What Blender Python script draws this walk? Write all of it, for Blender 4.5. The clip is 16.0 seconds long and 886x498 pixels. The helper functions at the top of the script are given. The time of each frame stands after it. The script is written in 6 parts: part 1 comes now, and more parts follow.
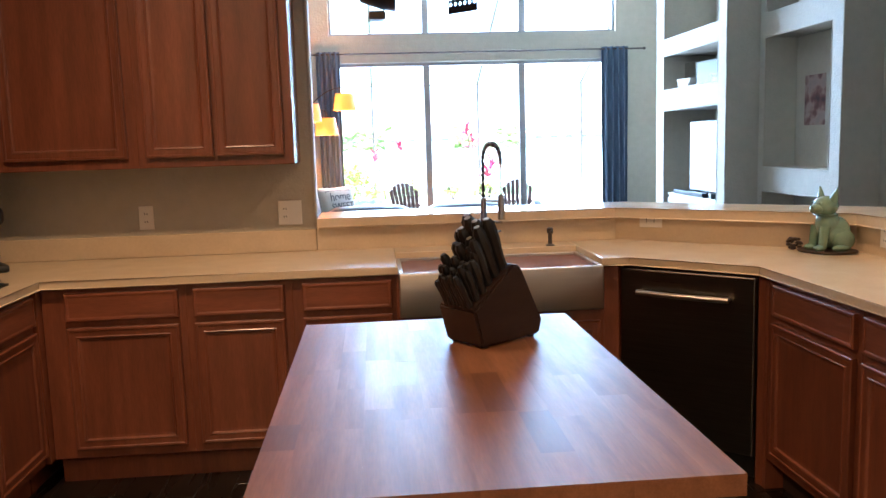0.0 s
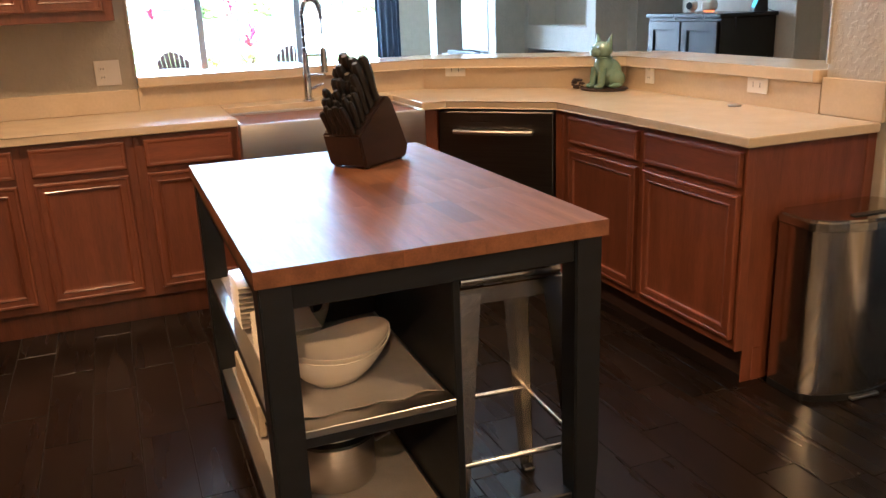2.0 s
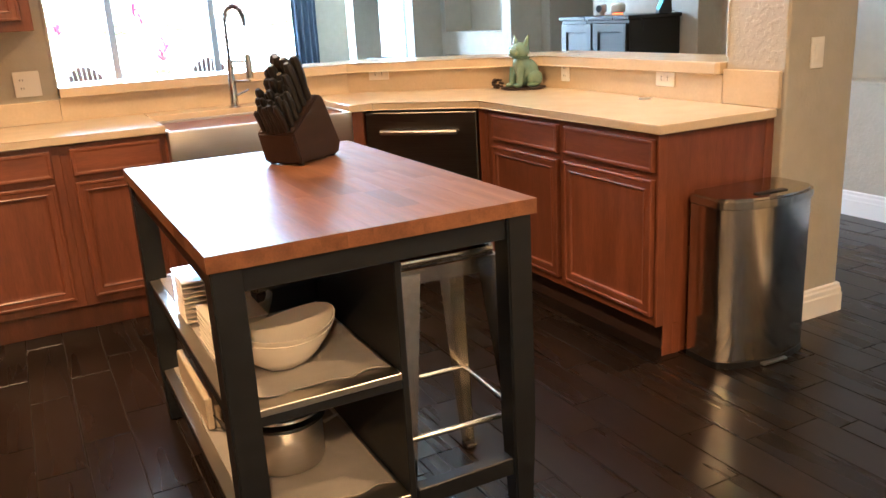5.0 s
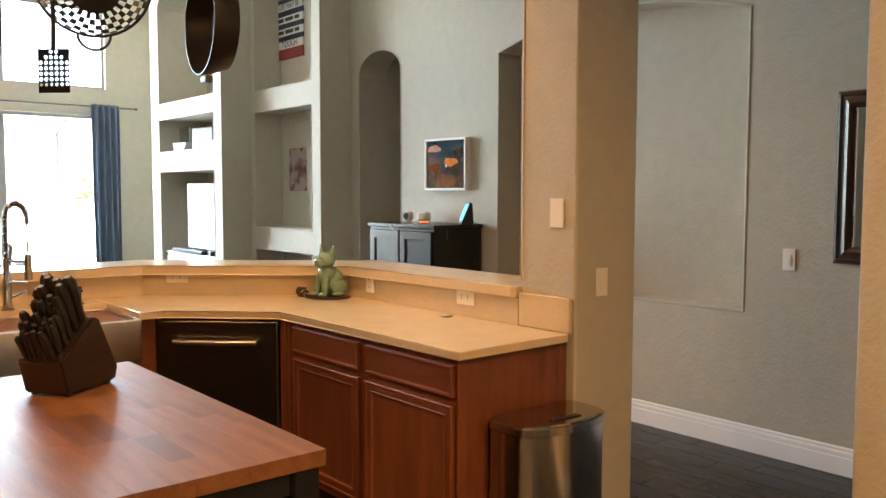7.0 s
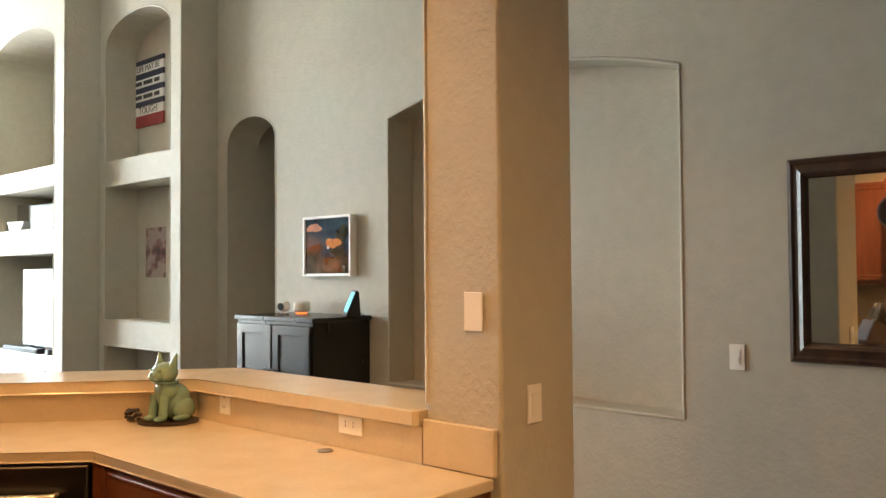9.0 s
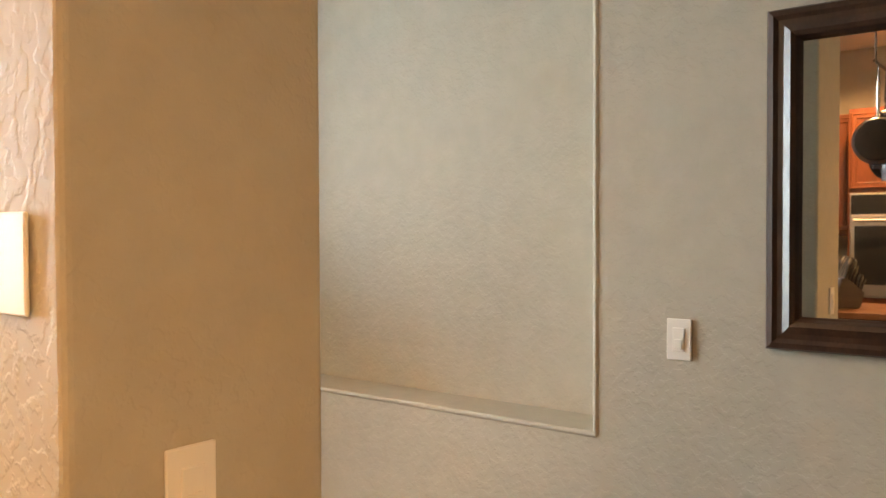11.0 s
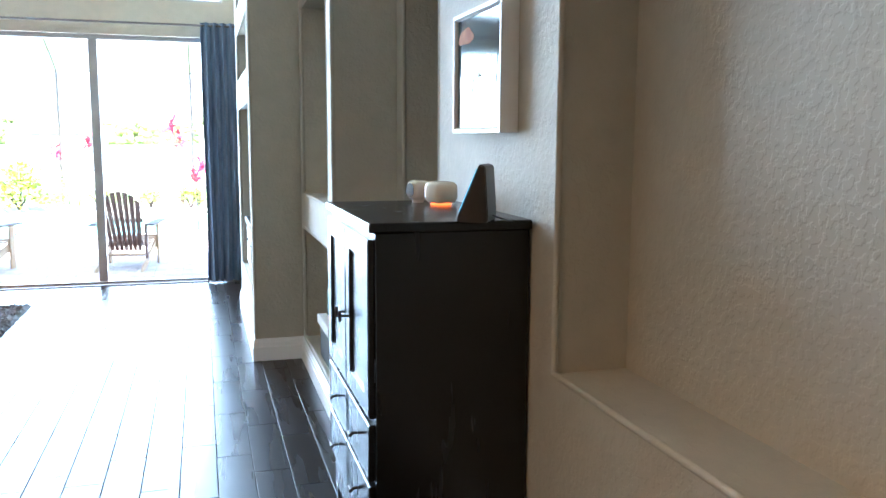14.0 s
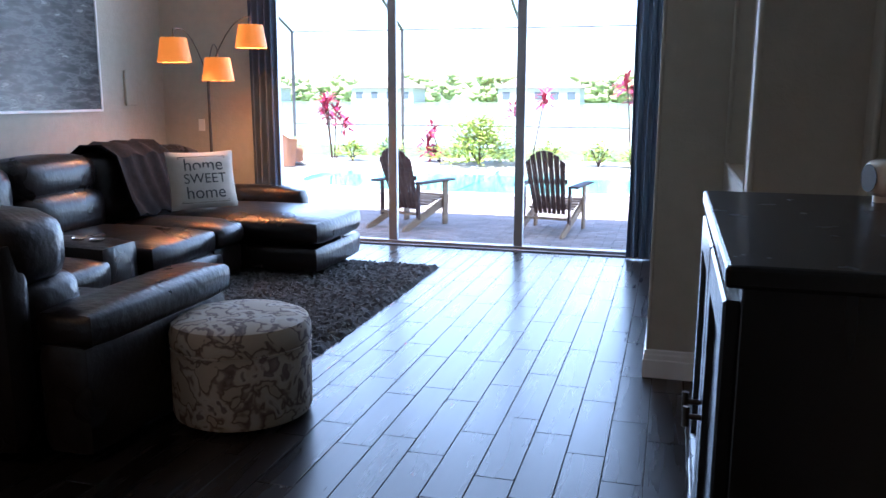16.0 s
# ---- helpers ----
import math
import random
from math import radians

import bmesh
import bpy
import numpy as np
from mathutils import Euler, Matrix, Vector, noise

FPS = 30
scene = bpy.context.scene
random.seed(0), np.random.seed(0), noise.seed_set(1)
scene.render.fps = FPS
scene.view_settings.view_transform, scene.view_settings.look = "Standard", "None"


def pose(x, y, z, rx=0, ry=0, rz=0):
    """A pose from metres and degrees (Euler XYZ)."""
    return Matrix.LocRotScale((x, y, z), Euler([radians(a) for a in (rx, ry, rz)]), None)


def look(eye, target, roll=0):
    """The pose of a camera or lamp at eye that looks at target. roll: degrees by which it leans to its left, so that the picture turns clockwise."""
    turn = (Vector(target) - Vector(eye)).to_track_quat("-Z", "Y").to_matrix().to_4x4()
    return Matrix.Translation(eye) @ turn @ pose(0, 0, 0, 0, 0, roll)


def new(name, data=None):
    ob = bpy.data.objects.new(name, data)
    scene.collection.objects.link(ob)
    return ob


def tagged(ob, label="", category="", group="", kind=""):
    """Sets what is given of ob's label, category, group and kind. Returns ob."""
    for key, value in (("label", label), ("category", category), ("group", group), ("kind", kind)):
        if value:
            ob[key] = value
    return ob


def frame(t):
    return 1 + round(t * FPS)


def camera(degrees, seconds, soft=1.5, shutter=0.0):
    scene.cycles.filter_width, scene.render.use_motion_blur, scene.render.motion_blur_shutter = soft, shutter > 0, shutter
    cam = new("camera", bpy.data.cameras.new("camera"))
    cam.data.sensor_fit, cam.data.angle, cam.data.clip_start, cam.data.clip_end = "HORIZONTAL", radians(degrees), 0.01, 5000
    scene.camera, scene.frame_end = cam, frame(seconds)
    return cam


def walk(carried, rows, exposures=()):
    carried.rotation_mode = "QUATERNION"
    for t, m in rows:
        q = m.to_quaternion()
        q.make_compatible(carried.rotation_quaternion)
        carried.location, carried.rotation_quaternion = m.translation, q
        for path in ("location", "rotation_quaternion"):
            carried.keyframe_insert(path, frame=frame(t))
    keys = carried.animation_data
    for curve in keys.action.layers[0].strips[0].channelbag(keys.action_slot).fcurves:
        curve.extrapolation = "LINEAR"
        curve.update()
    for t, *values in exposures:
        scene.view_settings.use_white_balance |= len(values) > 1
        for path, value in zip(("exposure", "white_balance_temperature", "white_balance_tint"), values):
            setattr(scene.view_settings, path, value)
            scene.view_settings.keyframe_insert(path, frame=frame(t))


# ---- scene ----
cam = camera(56.8, 16.0)
PATH = [
    (0, (-0.028, -0.037, 1.437), (0.133, 1.94, 1.178), -1.7),
    (0.5, (-0.122, -0.062, 1.42), (0.236, 1.873, 1.063), -1.7),
    (1, (-0.261, -0.122, 1.418), (0.294, 1.747, 0.972), -2.1),
    (1.5, (-0.355, -0.218, 1.4), (0.302, 1.601, 0.891), -1.8),
    (2, (-0.449, -0.353, 1.379), (0.246, 1.432, 0.803), -2.3),
    (2.5, (-0.541, -0.454, 1.368), (0.167, 1.29, 0.69), -3.4),
    (3, (-0.635, -0.485, 1.357), (0.096, 1.226, 0.623), -4.3),
    (3.2, (-0.672, -0.487, 1.356), (0.09, 1.209, 0.621), -4.4),
    (5.3, (-0.49, -0.435, 1.349), (0.423, 1.271, 0.842), -2.5),
    (5.5, (-0.463, -0.424, 1.39), (0.52, 1.255, 0.928), -1.9),
    (6, (-0.443, -0.424, 1.437), (0.738, 1.165, 1.152), -1.0),
    (6.5, (-0.447, -0.422, 1.464), (0.804, 1.126, 1.269), -0.5),
    (7, (-0.423, -0.387, 1.476), (0.865, 1.136, 1.339), 0.1),
    (7.5, (-0.372, -0.259, 1.476), (0.968, 1.221, 1.358), -0.0),
    (8, (-0.227, -0.059, 1.523), (1.236, 1.305, 1.481), -0.1),
    (8.5, (-0.056, 0.097, 1.531), (1.488, 1.368, 1.566), -0.4),
    (9, (0.183, 0.278, 1.512), (1.671, 1.612, 1.57), -0.4),
    (9.5, (0.437, 0.459, 1.474), (1.964, 1.75, 1.48), -0.3),
    (9.7, (0.583, 0.554, 1.473), (2.156, 1.788, 1.45), -0.5),
    (12, (2.213, 1.092, 1.405), (3.786, 2.326, 1.336), 0.0),
    (12.5, (2.368, 1.264, 1.458), (3.721, 2.731, 1.335), 0.8),
    (13, (2.656, 1.475, 1.479), (3.713, 3.16, 1.268), -0.1),
    (13.5, (2.817, 1.707, 1.49), (3.595, 3.533, 1.24), -0.5),
    (14, (2.946, 1.965, 1.474), (3.504, 3.867, 1.208), 0.3),
    (14.5, (3.012, 2.305, 1.467), (3.289, 4.269, 1.206), -1.5),
    (15, (3.069, 2.647, 1.461), (3.199, 4.621, 1.166), -0.7),
    (15.5, (3.183, 2.935, 1.44), (3.05, 4.903, 1.11), -0.2),
    (16, (3.322, 3.204, 1.438), (2.796, 5.098, 1.069), 0.2),
]
walk(cam, [(t, look(eye, target, roll)) for t, eye, target, roll in PATH],
     exposures=[(0.0, 3.95, 4950, 10), (1.5, 4.0, 5100, 10), (3.0, 5.27, 4900, 7), (5.5, 4.68, 5350, 6), (6.5, 4.2, 6300, 10), (9.5, 4.35, 7000, 11), (12.3, 5.05, 7000, 10), (13.1, 4.5, 5650, 8), (14.0, 4.2, 5500, 9), (14.6, 3.4, 5150, 16), (16.0, 2.5, 5150, 20)])

# ---- light ----
world = bpy.data.worlds.new("sky_world")
scene.world = world
world.use_nodes = True
wn = world.node_tree.nodes
sky = wn.new("ShaderNodeTexSky")
sky.sky_type = "NISHITA"
sky.sun_disc = False
sky.sun_elevation = radians(64)
sky.sun_rotation = radians(200)
world.node_tree.links.new(sky.outputs[0], wn["Background"].inputs[0])
wn["Background"].inputs[1].default_value = 0.15

sun_data = bpy.data.lights.new("sun", "SUN")
sun_data.energy, sun_data.angle, sun_data.color = 5.0, radians(0.5), (1.0, 0.95, 0.87)
sun = new("sun", sun_data)
sun.matrix_world = look((0, 0, 30), (0.8, 14.6, 0))


def area_lamp(name, eye, target, sx, sy, power, color):
    d = bpy.data.lights.new(name, "AREA")
    d.shape, d.size, d.size_y, d.energy, d.color = "RECTANGLE", sx, sy, power, color
    ob = new(name, d)
    ob.matrix_world = look(eye, target)
    return ob


# skylight entering by the glass doors and the high windows
area_lamp("door_skylight", (1.33, 10.98, 1.25), (1.33, 5.0, 0.9), 3.6, 2.3, 29, (0.76, 0.88, 1.0))
area_lamp("high_window_skylight", (1.33, 10.98, 3.35), (1.33, 5.0, 1.6), 3.6, 1.0, 19, (0.76, 0.88, 1.0))


# ---- materials ----
def ramp(nodes, stops):
    r = nodes.new("ShaderNodeValToRGB")
    el = r.color_ramp.elements
    while len(el) > 1:
        el.remove(el[-1])
    el[0].position, el[0].color = stops[0][0], (*stops[0][1], 1)
    for p, c in stops[1:]:
        e = el.new(p)
        e.color = (*c, 1)
    return r


def mat(name, c1, c2=None, rough=0.5, metal=0.0, scale=6.0, stretch=(1, 1, 1), bump=0.0, bscale=60.0, fine=0.0, vary=0.0, detail=5.0,
        coat=0.0, rvar=0.06, spec=0.5, space="Object", sheen=0.0, island=False):
    """A surface: two colours mixed by stretched noise, finer grain, an uneven gloss and a bump."""
    m = bpy.data.materials.new(name)
    m.use_nodes = True
    nt = m.node_tree
    n, l = nt.nodes, nt.links
    b = n["Principled BSDF"]
    b.inputs["Metallic"].default_value = metal
    b.inputs["Specular IOR Level"].default_value = spec
    b.inputs["Coat Weight"].default_value = coat
    b.inputs["Coat Roughness"].default_value = 0.12
    b.inputs["Sheen Weight"].default_value = sheen
    tc = n.new("ShaderNodeTexCoord")
    mp = n.new("ShaderNodeMapping")
    mp.inputs["Scale"].default_value = stretch
    l.new(tc.outputs[space], mp.inputs[0])
    if vary:
        oi = n.new("ShaderNodeNewGeometry" if island else "ShaderNodeObjectInfo")
        rnd = oi.outputs["Random Per Island" if island else "Random"]
        sh = n.new("ShaderNodeMath")
        sh.operation = "MULTIPLY"
        sh.inputs[1].default_value = 37.0
        l.new(rnd, sh.inputs[0])
        l.new(sh.outputs[0], mp.inputs["Location"])
    nz = n.new("ShaderNodeTexNoise")
    nz.inputs["Scale"].default_value, nz.inputs["Detail"].default_value = scale, detail
    l.new(mp.outputs[0], nz.inputs["Vector"])
    c2 = c2 or tuple(x * 0.85 for x in c1)
    r = ramp(n, [(0.3, c2), (0.7, c1)])
    l.new(nz.outputs["Fac"], r.inputs[0])
    col = r.outputs[0]
    if fine:
        nf = n.new("ShaderNodeTexNoise")
        nf.inputs["Scale"].default_value, nf.inputs["Detail"].default_value = scale * 9, 3
        l.new(mp.outputs[0], nf.inputs["Vector"])
        rf = ramp(n, [(0.3, (1 - fine,) * 3), (0.7, (1 + fine * 0.5,) * 3)])
        l.new(nf.outputs["Fac"], rf.inputs[0])
        mx = n.new("ShaderNodeMix")
        mx.data_type, mx.blend_type = "RGBA", "MULTIPLY"
        mx.inputs["Factor"].default_value = 1
        l.new(col, mx.inputs["A"])
        l.new(rf.outputs[0], mx.inputs["B"])
        col = mx.outputs["Result"]
    if vary:
        hv = n.new("ShaderNodeHueSaturation")
        mr = n.new("ShaderNodeMapRange")
        mr.inputs["To Min"].default_value, mr.inputs["To Max"].default_value = 1 - vary, 1 + vary
        l.new(rnd, mr.inputs["Value"])
        l.new(mr.outputs[0], hv.inputs["Value"])
        l.new(col, hv.inputs["Color"])
        col = hv.outputs[0]
    l.new(col, b.inputs["Base Color"])
    n2 = n.new("ShaderNodeTexNoise")
    n2.inputs["Scale"].default_value, n2.inputs["Detail"].default_value = scale * 0.6, 3
    l.new(mp.outputs[0], n2.inputs["Vector"])
    rr = n.new("ShaderNodeMapRange")
    rr.inputs["To Min"].default_value, rr.inputs["To Max"].default_value = max(0.02, rough - rvar), min(1, rough + rvar)
    l.new(n2.outputs["Fac"], rr.inputs["Value"])
    l.new(rr.outputs[0], b.inputs["Roughness"])
    if bump:
        nb = n.new("ShaderNodeTexNoise")
        nb.inputs["Scale"].default_value, nb.inputs["Detail"].default_value = bscale, 3
        l.new(mp.outputs[0], nb.inputs["Vector"])
        bp = n.new("ShaderNodeBump")
        bp.inputs["Strength"].default_value, bp.inputs["Distance"].default_value = bump, 0.004
        l.new(nb.outputs["Fac"], bp.inputs["Height"])
        l.new(bp.outputs[0], b.inputs["Normal"])
    return m


def glow(name, color, strength, base=(0.8, 0.8, 0.8)):
    m = mat(name, base, rough=0.6)
    b = m.node_tree.nodes["Principled BSDF"]
    b.inputs["Emission Color"].default_value = (*color, 1)
    b.inputs["Emission Strength"].default_value = strength
    return m


def plaster(name, c):
    """Painted knock-down plaster: flattened blobs over a soft unevenness."""
    m = mat(name, c, tuple(x * 0.93 for x in c), rough=0.62, scale=1.4, fine=0.05, spec=0.35)
    n, l = m.node_tree.nodes, m.node_tree.links
    tc = n.new("ShaderNodeTexCoord")
    nb = n.new("ShaderNodeTexNoise")
    nb.inputs["Scale"].default_value, nb.inputs["Detail"].default_value, nb.inputs["Roughness"].default_value = 42.0, 2.5, 0.5
    l.new(tc.outputs["Object"], nb.inputs["Vector"])
    r = ramp(n, [(0.46, (0, 0, 0)), (0.56, (1, 1, 1))])
    l.new(nb.outputs["Fac"], r.inputs[0])
    bp = n.new("ShaderNodeBump")
    bp.inputs["Strength"].default_value, bp.inputs["Distance"].default_value = 0.24, 0.004
    l.new(r.outputs[0], bp.inputs["Height"])
    l.new(bp.outputs[0], n["Principled BSDF"].inputs["Normal"])
    return m


WALL = plaster("greige_wall_paint", (0.470, 0.432, 0.348))
CEIL = plaster("white_ceiling_paint", (0.76, 0.74, 0.69))
TRIM = mat("white_trim_paint", (0.82, 0.80, 0.77), (0.77, 0.75, 0.72), rough=0.35, scale=3)
CHERRY = mat("cherry_wood", (0.205, 0.064, 0.0265), (0.130, 0.039, 0.0160), rough=0.37, scale=2.2, stretch=(9, 9, 1.1), fine=0.16, vary=0.12, bump=0.05, bscale=14, coat=0.10)
CHERRY_H = mat("cherry_wood_level", (0.205, 0.064, 0.0265), (0.130, 0.039, 0.0160), rough=0.37, scale=2.2, stretch=(1.1, 9, 9), fine=0.16, vary=0.12, bump=0.05, bscale=14, coat=0.10)
# cherry with the recess shade put into its colour, for the right-hand toe kicks
CHERRY_SHADED = mat("shaded_kick_wood", (0.030, 0.014, 0.009), rough=0.6, scale=3, stretch=(5, 5, 1))
QUARTZ = mat("beige_quartz", (0.63, 0.515, 0.355), (0.58, 0.47, 0.32), rough=0.17, scale=9, fine=0.04, spec=0.5)
STEEL = mat("brushed_steel", (0.60, 0.57, 0.53), (0.56, 0.535, 0.50), rough=0.33, metal=1.0, scale=3, stretch=(1, 1, 60), fine=0.02, rvar=0.05)
STEEL_V = mat("brushed_steel_upright", (0.66, 0.61, 0.54), (0.50, 0.46, 0.40), rough=0.17, metal=1.0, scale=3, stretch=(60, 60, 1), fine=0.08, rvar=0.05)
DARKSTEEL = mat("black_stainless", (0.15, 0.14, 0.13), (0.11, 0.105, 0.10), rough=0.3, metal=1.0, scale=3, stretch=(1, 1, 50), fine=0.05)
CHROME = mat("polished_chrome", (0.6, 0.6, 0.6), (0.5, 0.5, 0.5), rough=0.1, metal=1.0, rvar=0.03)
GUNMETAL = mat("raw_steel", (0.66, 0.62, 0.55), (0.42, 0.39, 0.34), rough=0.24, metal=1.0, scale=7, fine=0.2, rvar=0.1)
BLACKPAINT = mat("black_painted_wood", (0.010, 0.0115, 0.0145), (0.007, 0.008, 0.010), spec=0.35, rough=0.42, scale=4, stretch=(1, 1, 6), bump=0.04, bscale=30)
BLACKCAB = mat("black_brown_lacquer", (0.0060, 0.0062, 0.0068), (0.0042, 0.0044, 0.005), rough=0.26, scale=5, stretch=(6, 6, 1), bump=0.03, bscale=20, rvar=0.04)
BLACKPL = mat("black_plastic", (0.012, 0.012, 0.013), rough=0.35, scale=8)
BUTCHER_D = mat("dark_butcher_stave", (0.140, 0.060, 0.029), (0.098, 0.041, 0.020), rough=0.40, spec=0.22, scale=2.0, stretch=(13, 1.2, 13), fine=0.14, bump=0.02, bscale=12, rvar=0.15)
BUTCHER = mat("butcher_block", (0.205, 0.091, 0.041), (0.132, 0.056, 0.026), rough=0.40, spec=0.22, scale=2.0, stretch=(13, 1.2, 13), fine=0.14, vary=0.13, bump=0.02, bscale=12, rvar=0.15)
KNIFEWOOD = mat("dark_walnut", (0.034, 0.017, 0.012), (0.022, 0.011, 0.008), rough=0.42, scale=3, stretch=(2, 9, 9), fine=0.15)
TILE = mat("dark_wood_look_tile", (0.0120, 0.0076, 0.0056), (0.0075, 0.0049, 0.0037), spec=0.34, rough=0.28, scale=1.8, stretch=(12, 1.0, 1), fine=0.1, vary=0.2, bump=0.018, bscale=9, rvar=0.05)
TILE_S = mat("dark_wood_look_tile_field", (0.0120, 0.0076, 0.0056), (0.0075, 0.0049, 0.0037), spec=0.34, rough=0.28, scale=1.8, stretch=(12, 1.0, 1), fine=0.1, vary=0.2, bump=0.018, bscale=9, rvar=0.05, island=True)
GROUT = mat("grey_grout", (0.034, 0.028, 0.024), (0.022, 0.018, 0.016), rough=0.9, spec=0.15, scale=14, bump=0.2)
SANDBED = mat("paver_sand", (0.17, 0.14, 0.12), (0.11, 0.09, 0.08), rough=0.9, scale=14, bump=0.2)
LEATHER = mat("dark_brown_leather", (0.0125, 0.0080, 0.0064), (0.0062, 0.0042, 0.0036), spec=0.36, rough=0.30, scale=5, fine=0.15, bump=1.0, bscale=24, rvar=0.12)
CERAMIC_W = mat("ivory_glaze", (0.74, 0.69, 0.60), (0.70, 0.64, 0.55), rough=0.14, scale=3)
CERAMIC_G = mat("celadon_glaze", (0.20, 0.30, 0.21), (0.13, 0.22, 0.155), rough=0.06, rvar=0.02, coat=0.5, scale=13, fine=0.06)
LINER = mat("grey_shelf_liner", (0.33, 0.30, 0.27), (0.26, 0.24, 0.215), rough=0.7, scale=9, bump=0.2, bscale=160)
PLATE = mat("white_switch_plastic", (0.80, 0.77, 0.70), (0.77, 0.74, 0.68), rough=0.3)
SLOT = mat("slot_dark", (0.05, 0.045, 0.04), rough=0.7)
FRAMEWOOD = mat("dark_carved_wood", (0.070, 0.034, 0.019), (0.032, 0.015, 0.009), rough=0.34, scale=4, stretch=(4, 4, 1), fine=0.2, bump=0.1, bscale=30)
ALU = mat("bronze_aluminium", (0.36, 0.35, 0.34), (0.31, 0.30, 0.29), rough=0.45, scale=5)
CURTAIN = mat("slate_blue_curtain", (0.085, 0.125, 0.19), (0.06, 0.09, 0.14), rough=0.85, scale=5, stretch=(4, 4, 1), bump=0.15, bscale=200, sheen=0.2)
FABRIC_W = mat("cream_canvas", (0.50, 0.44, 0.36), (0.43, 0.375, 0.30), rough=0.9, scale=12, bump=0.3, bscale=260)
THROW = mat("charcoal_throw", (0.0125, 0.0105, 0.0105), (0.0065, 0.0056, 0.0056), rough=0.95, scale=25, bump=0.6, bscale=220, spec=0.2)
RUG = mat("charcoal_shag", (0.075, 0.073, 0.070), (0.038, 0.036, 0.035), rough=0.95, scale=22, vary=0.0, bump=0.5, bscale=180)
PAPER = mat("paper_white", (0.72, 0.70, 0.66), rough=0.7)
REDPAINT = mat("barn_red_paint", (0.28, 0.035, 0.035), (0.22, 0.025, 0.028), rough=0.6)
NAVY = mat("navy_paint", (0.025, 0.03, 0.06), rough=0.6)
SHADE = glow("amber_lampshade", (1.0, 0.25, 0.018), 0.14, base=(0.45, 0.17, 0.035))
BRONZE = mat("bronze_metal", (0.10, 0.085, 0.075), (0.07, 0.06, 0.052), rough=0.4, metal=0.6, scale=9)
PANMETAL = mat("nonstick_pan", (0.020, 0.0175, 0.0175), (0.012, 0.0105, 0.011), rough=0.36, metal=0.25, scale=6, fine=0.1)
ADIRON = mat("weathered_brown_wood", (0.115, 0.050, 0.032), (0.075, 0.032, 0.022), rough=0.6, scale=3, stretch=(8, 8, 1), fine=0.2)
PALEWOOD = mat("pale_teak", (0.42, 0.27, 0.15), (0.33, 0.20, 0.11), rough=0.6, scale=3, stretch=(6, 1, 6), fine=0.15)
CREAMWOOD = mat("cream_maple", (0.58, 0.49, 0.36), (0.50, 0.41, 0.29), rough=0.5, scale=3, stretch=(6, 1, 6), fine=0.1)
PAVER = mat("tan_paver", (0.46, 0.36, 0.30), (0.38, 0.30, 0.25), rough=0.8, scale=12, fine=0.2, vary=0.18, bump=0.3, bscale=70)
PAVER_S = mat("tan_paver_field", (0.46, 0.36, 0.30), (0.38, 0.30, 0.25), rough=0.8, scale=12, fine=0.2, vary=0.18, bump=0.3, bscale=70, island=True)
WICKER = mat("tan_wicker", (0.26, 0.115, 0.055), (0.18, 0.075, 0.035), rough=0.7, scale=40, bump=0.6, bscale=140)
GRASS = mat("lawn_green", (0.15, 0.22, 0.06), (0.10, 0.16, 0.04), rough=0.9, scale=3, fine=0.3)
WATER = mat("lake_water", (0.35, 0.42, 0.45), (0.30, 0.37, 0.40), rough=0.08, scale=0.6, bump=0.3, bscale=3)
POOLW = mat("pool_turquoise", (0.14, 0.50, 0.47), (0.11, 0.44, 0.42), rough=0.05, scale=2, bump=0.3, bscale=9)
LEAF_R = mat("magenta_leaf", (0.42, 0.020, 0.07), (0.24, 0.012, 0.04), rough=0.45, scale=9)
LEAF_G = mat("yellow_green_leaf", (0.36, 0.40, 0.06), (0.24, 0.30, 0.04), rough=0.5, scale=9)
# far foliage, lightened so that distance haze is part of its colour
LEAF_HAZED = mat("hazed_tree_leaf", (0.36, 0.40, 0.16), (0.30, 0.34, 0.13), rough=0.9, scale=5)
STONE = mat("pale_coping", (0.52, 0.46, 0.37), (0.46, 0.40, 0.32), rough=0.7, scale=7, fine=0.1, bump=0.2)
STUCCO = mat("far_stucco", (0.6, 0.55, 0.48), (0.55, 0.5, 0.43), rough=0.8)
ROOFT = mat("far_roof_tile", (0.22, 0.15, 0.12), (0.17, 0.11, 0.09), rough=0.8, scale=3)
BULB = glow("warm_bulb", (1.0, 0.66, 0.33), 4.0)
SCREEN = glow("cyan_screen", (0.12, 0.55, 0.75), 0.10, base=(0.05, 0.2, 0.25))
EMBER = glow("orange_led_ring", (1.0, 0.16, 0.03), 0.16, base=(0.6, 0.2, 0.05))

MIRROR = bpy.data.materials.new("silvered_mirror")
MIRROR.use_nodes = True
mb = MIRROR.node_tree.nodes["Principled BSDF"]
mb.inputs["Base Color"].default_value, mb.inputs["Metallic"].default_value, mb.inputs["Roughness"].default_value = (0.86, 0.87, 0.86, 1), 1.0, 0.015

GLASS = bpy.data.materials.new("window_glass")
GLASS.use_nodes = True
gn = GLASS.node_tree.nodes
gt, gg, gm = gn.new("ShaderNodeBsdfTransparent"), gn.new("ShaderNodeBsdfGlossy"), gn.new("ShaderNodeMixShader")
gt.inputs[0].default_value, gg.inputs["Roughness"].default_value, gm.inputs[0].default_value = (0.95, 0.97, 0.96, 1), 0.02, 0.06
for a, k in ((gt, 1), (gg, 2)):
    GLASS.node_tree.links.new(a.outputs[0], gm.inputs[k])
GLASS.node_tree.links.new(gm.outputs[0], gn["Material Output"].inputs[0])


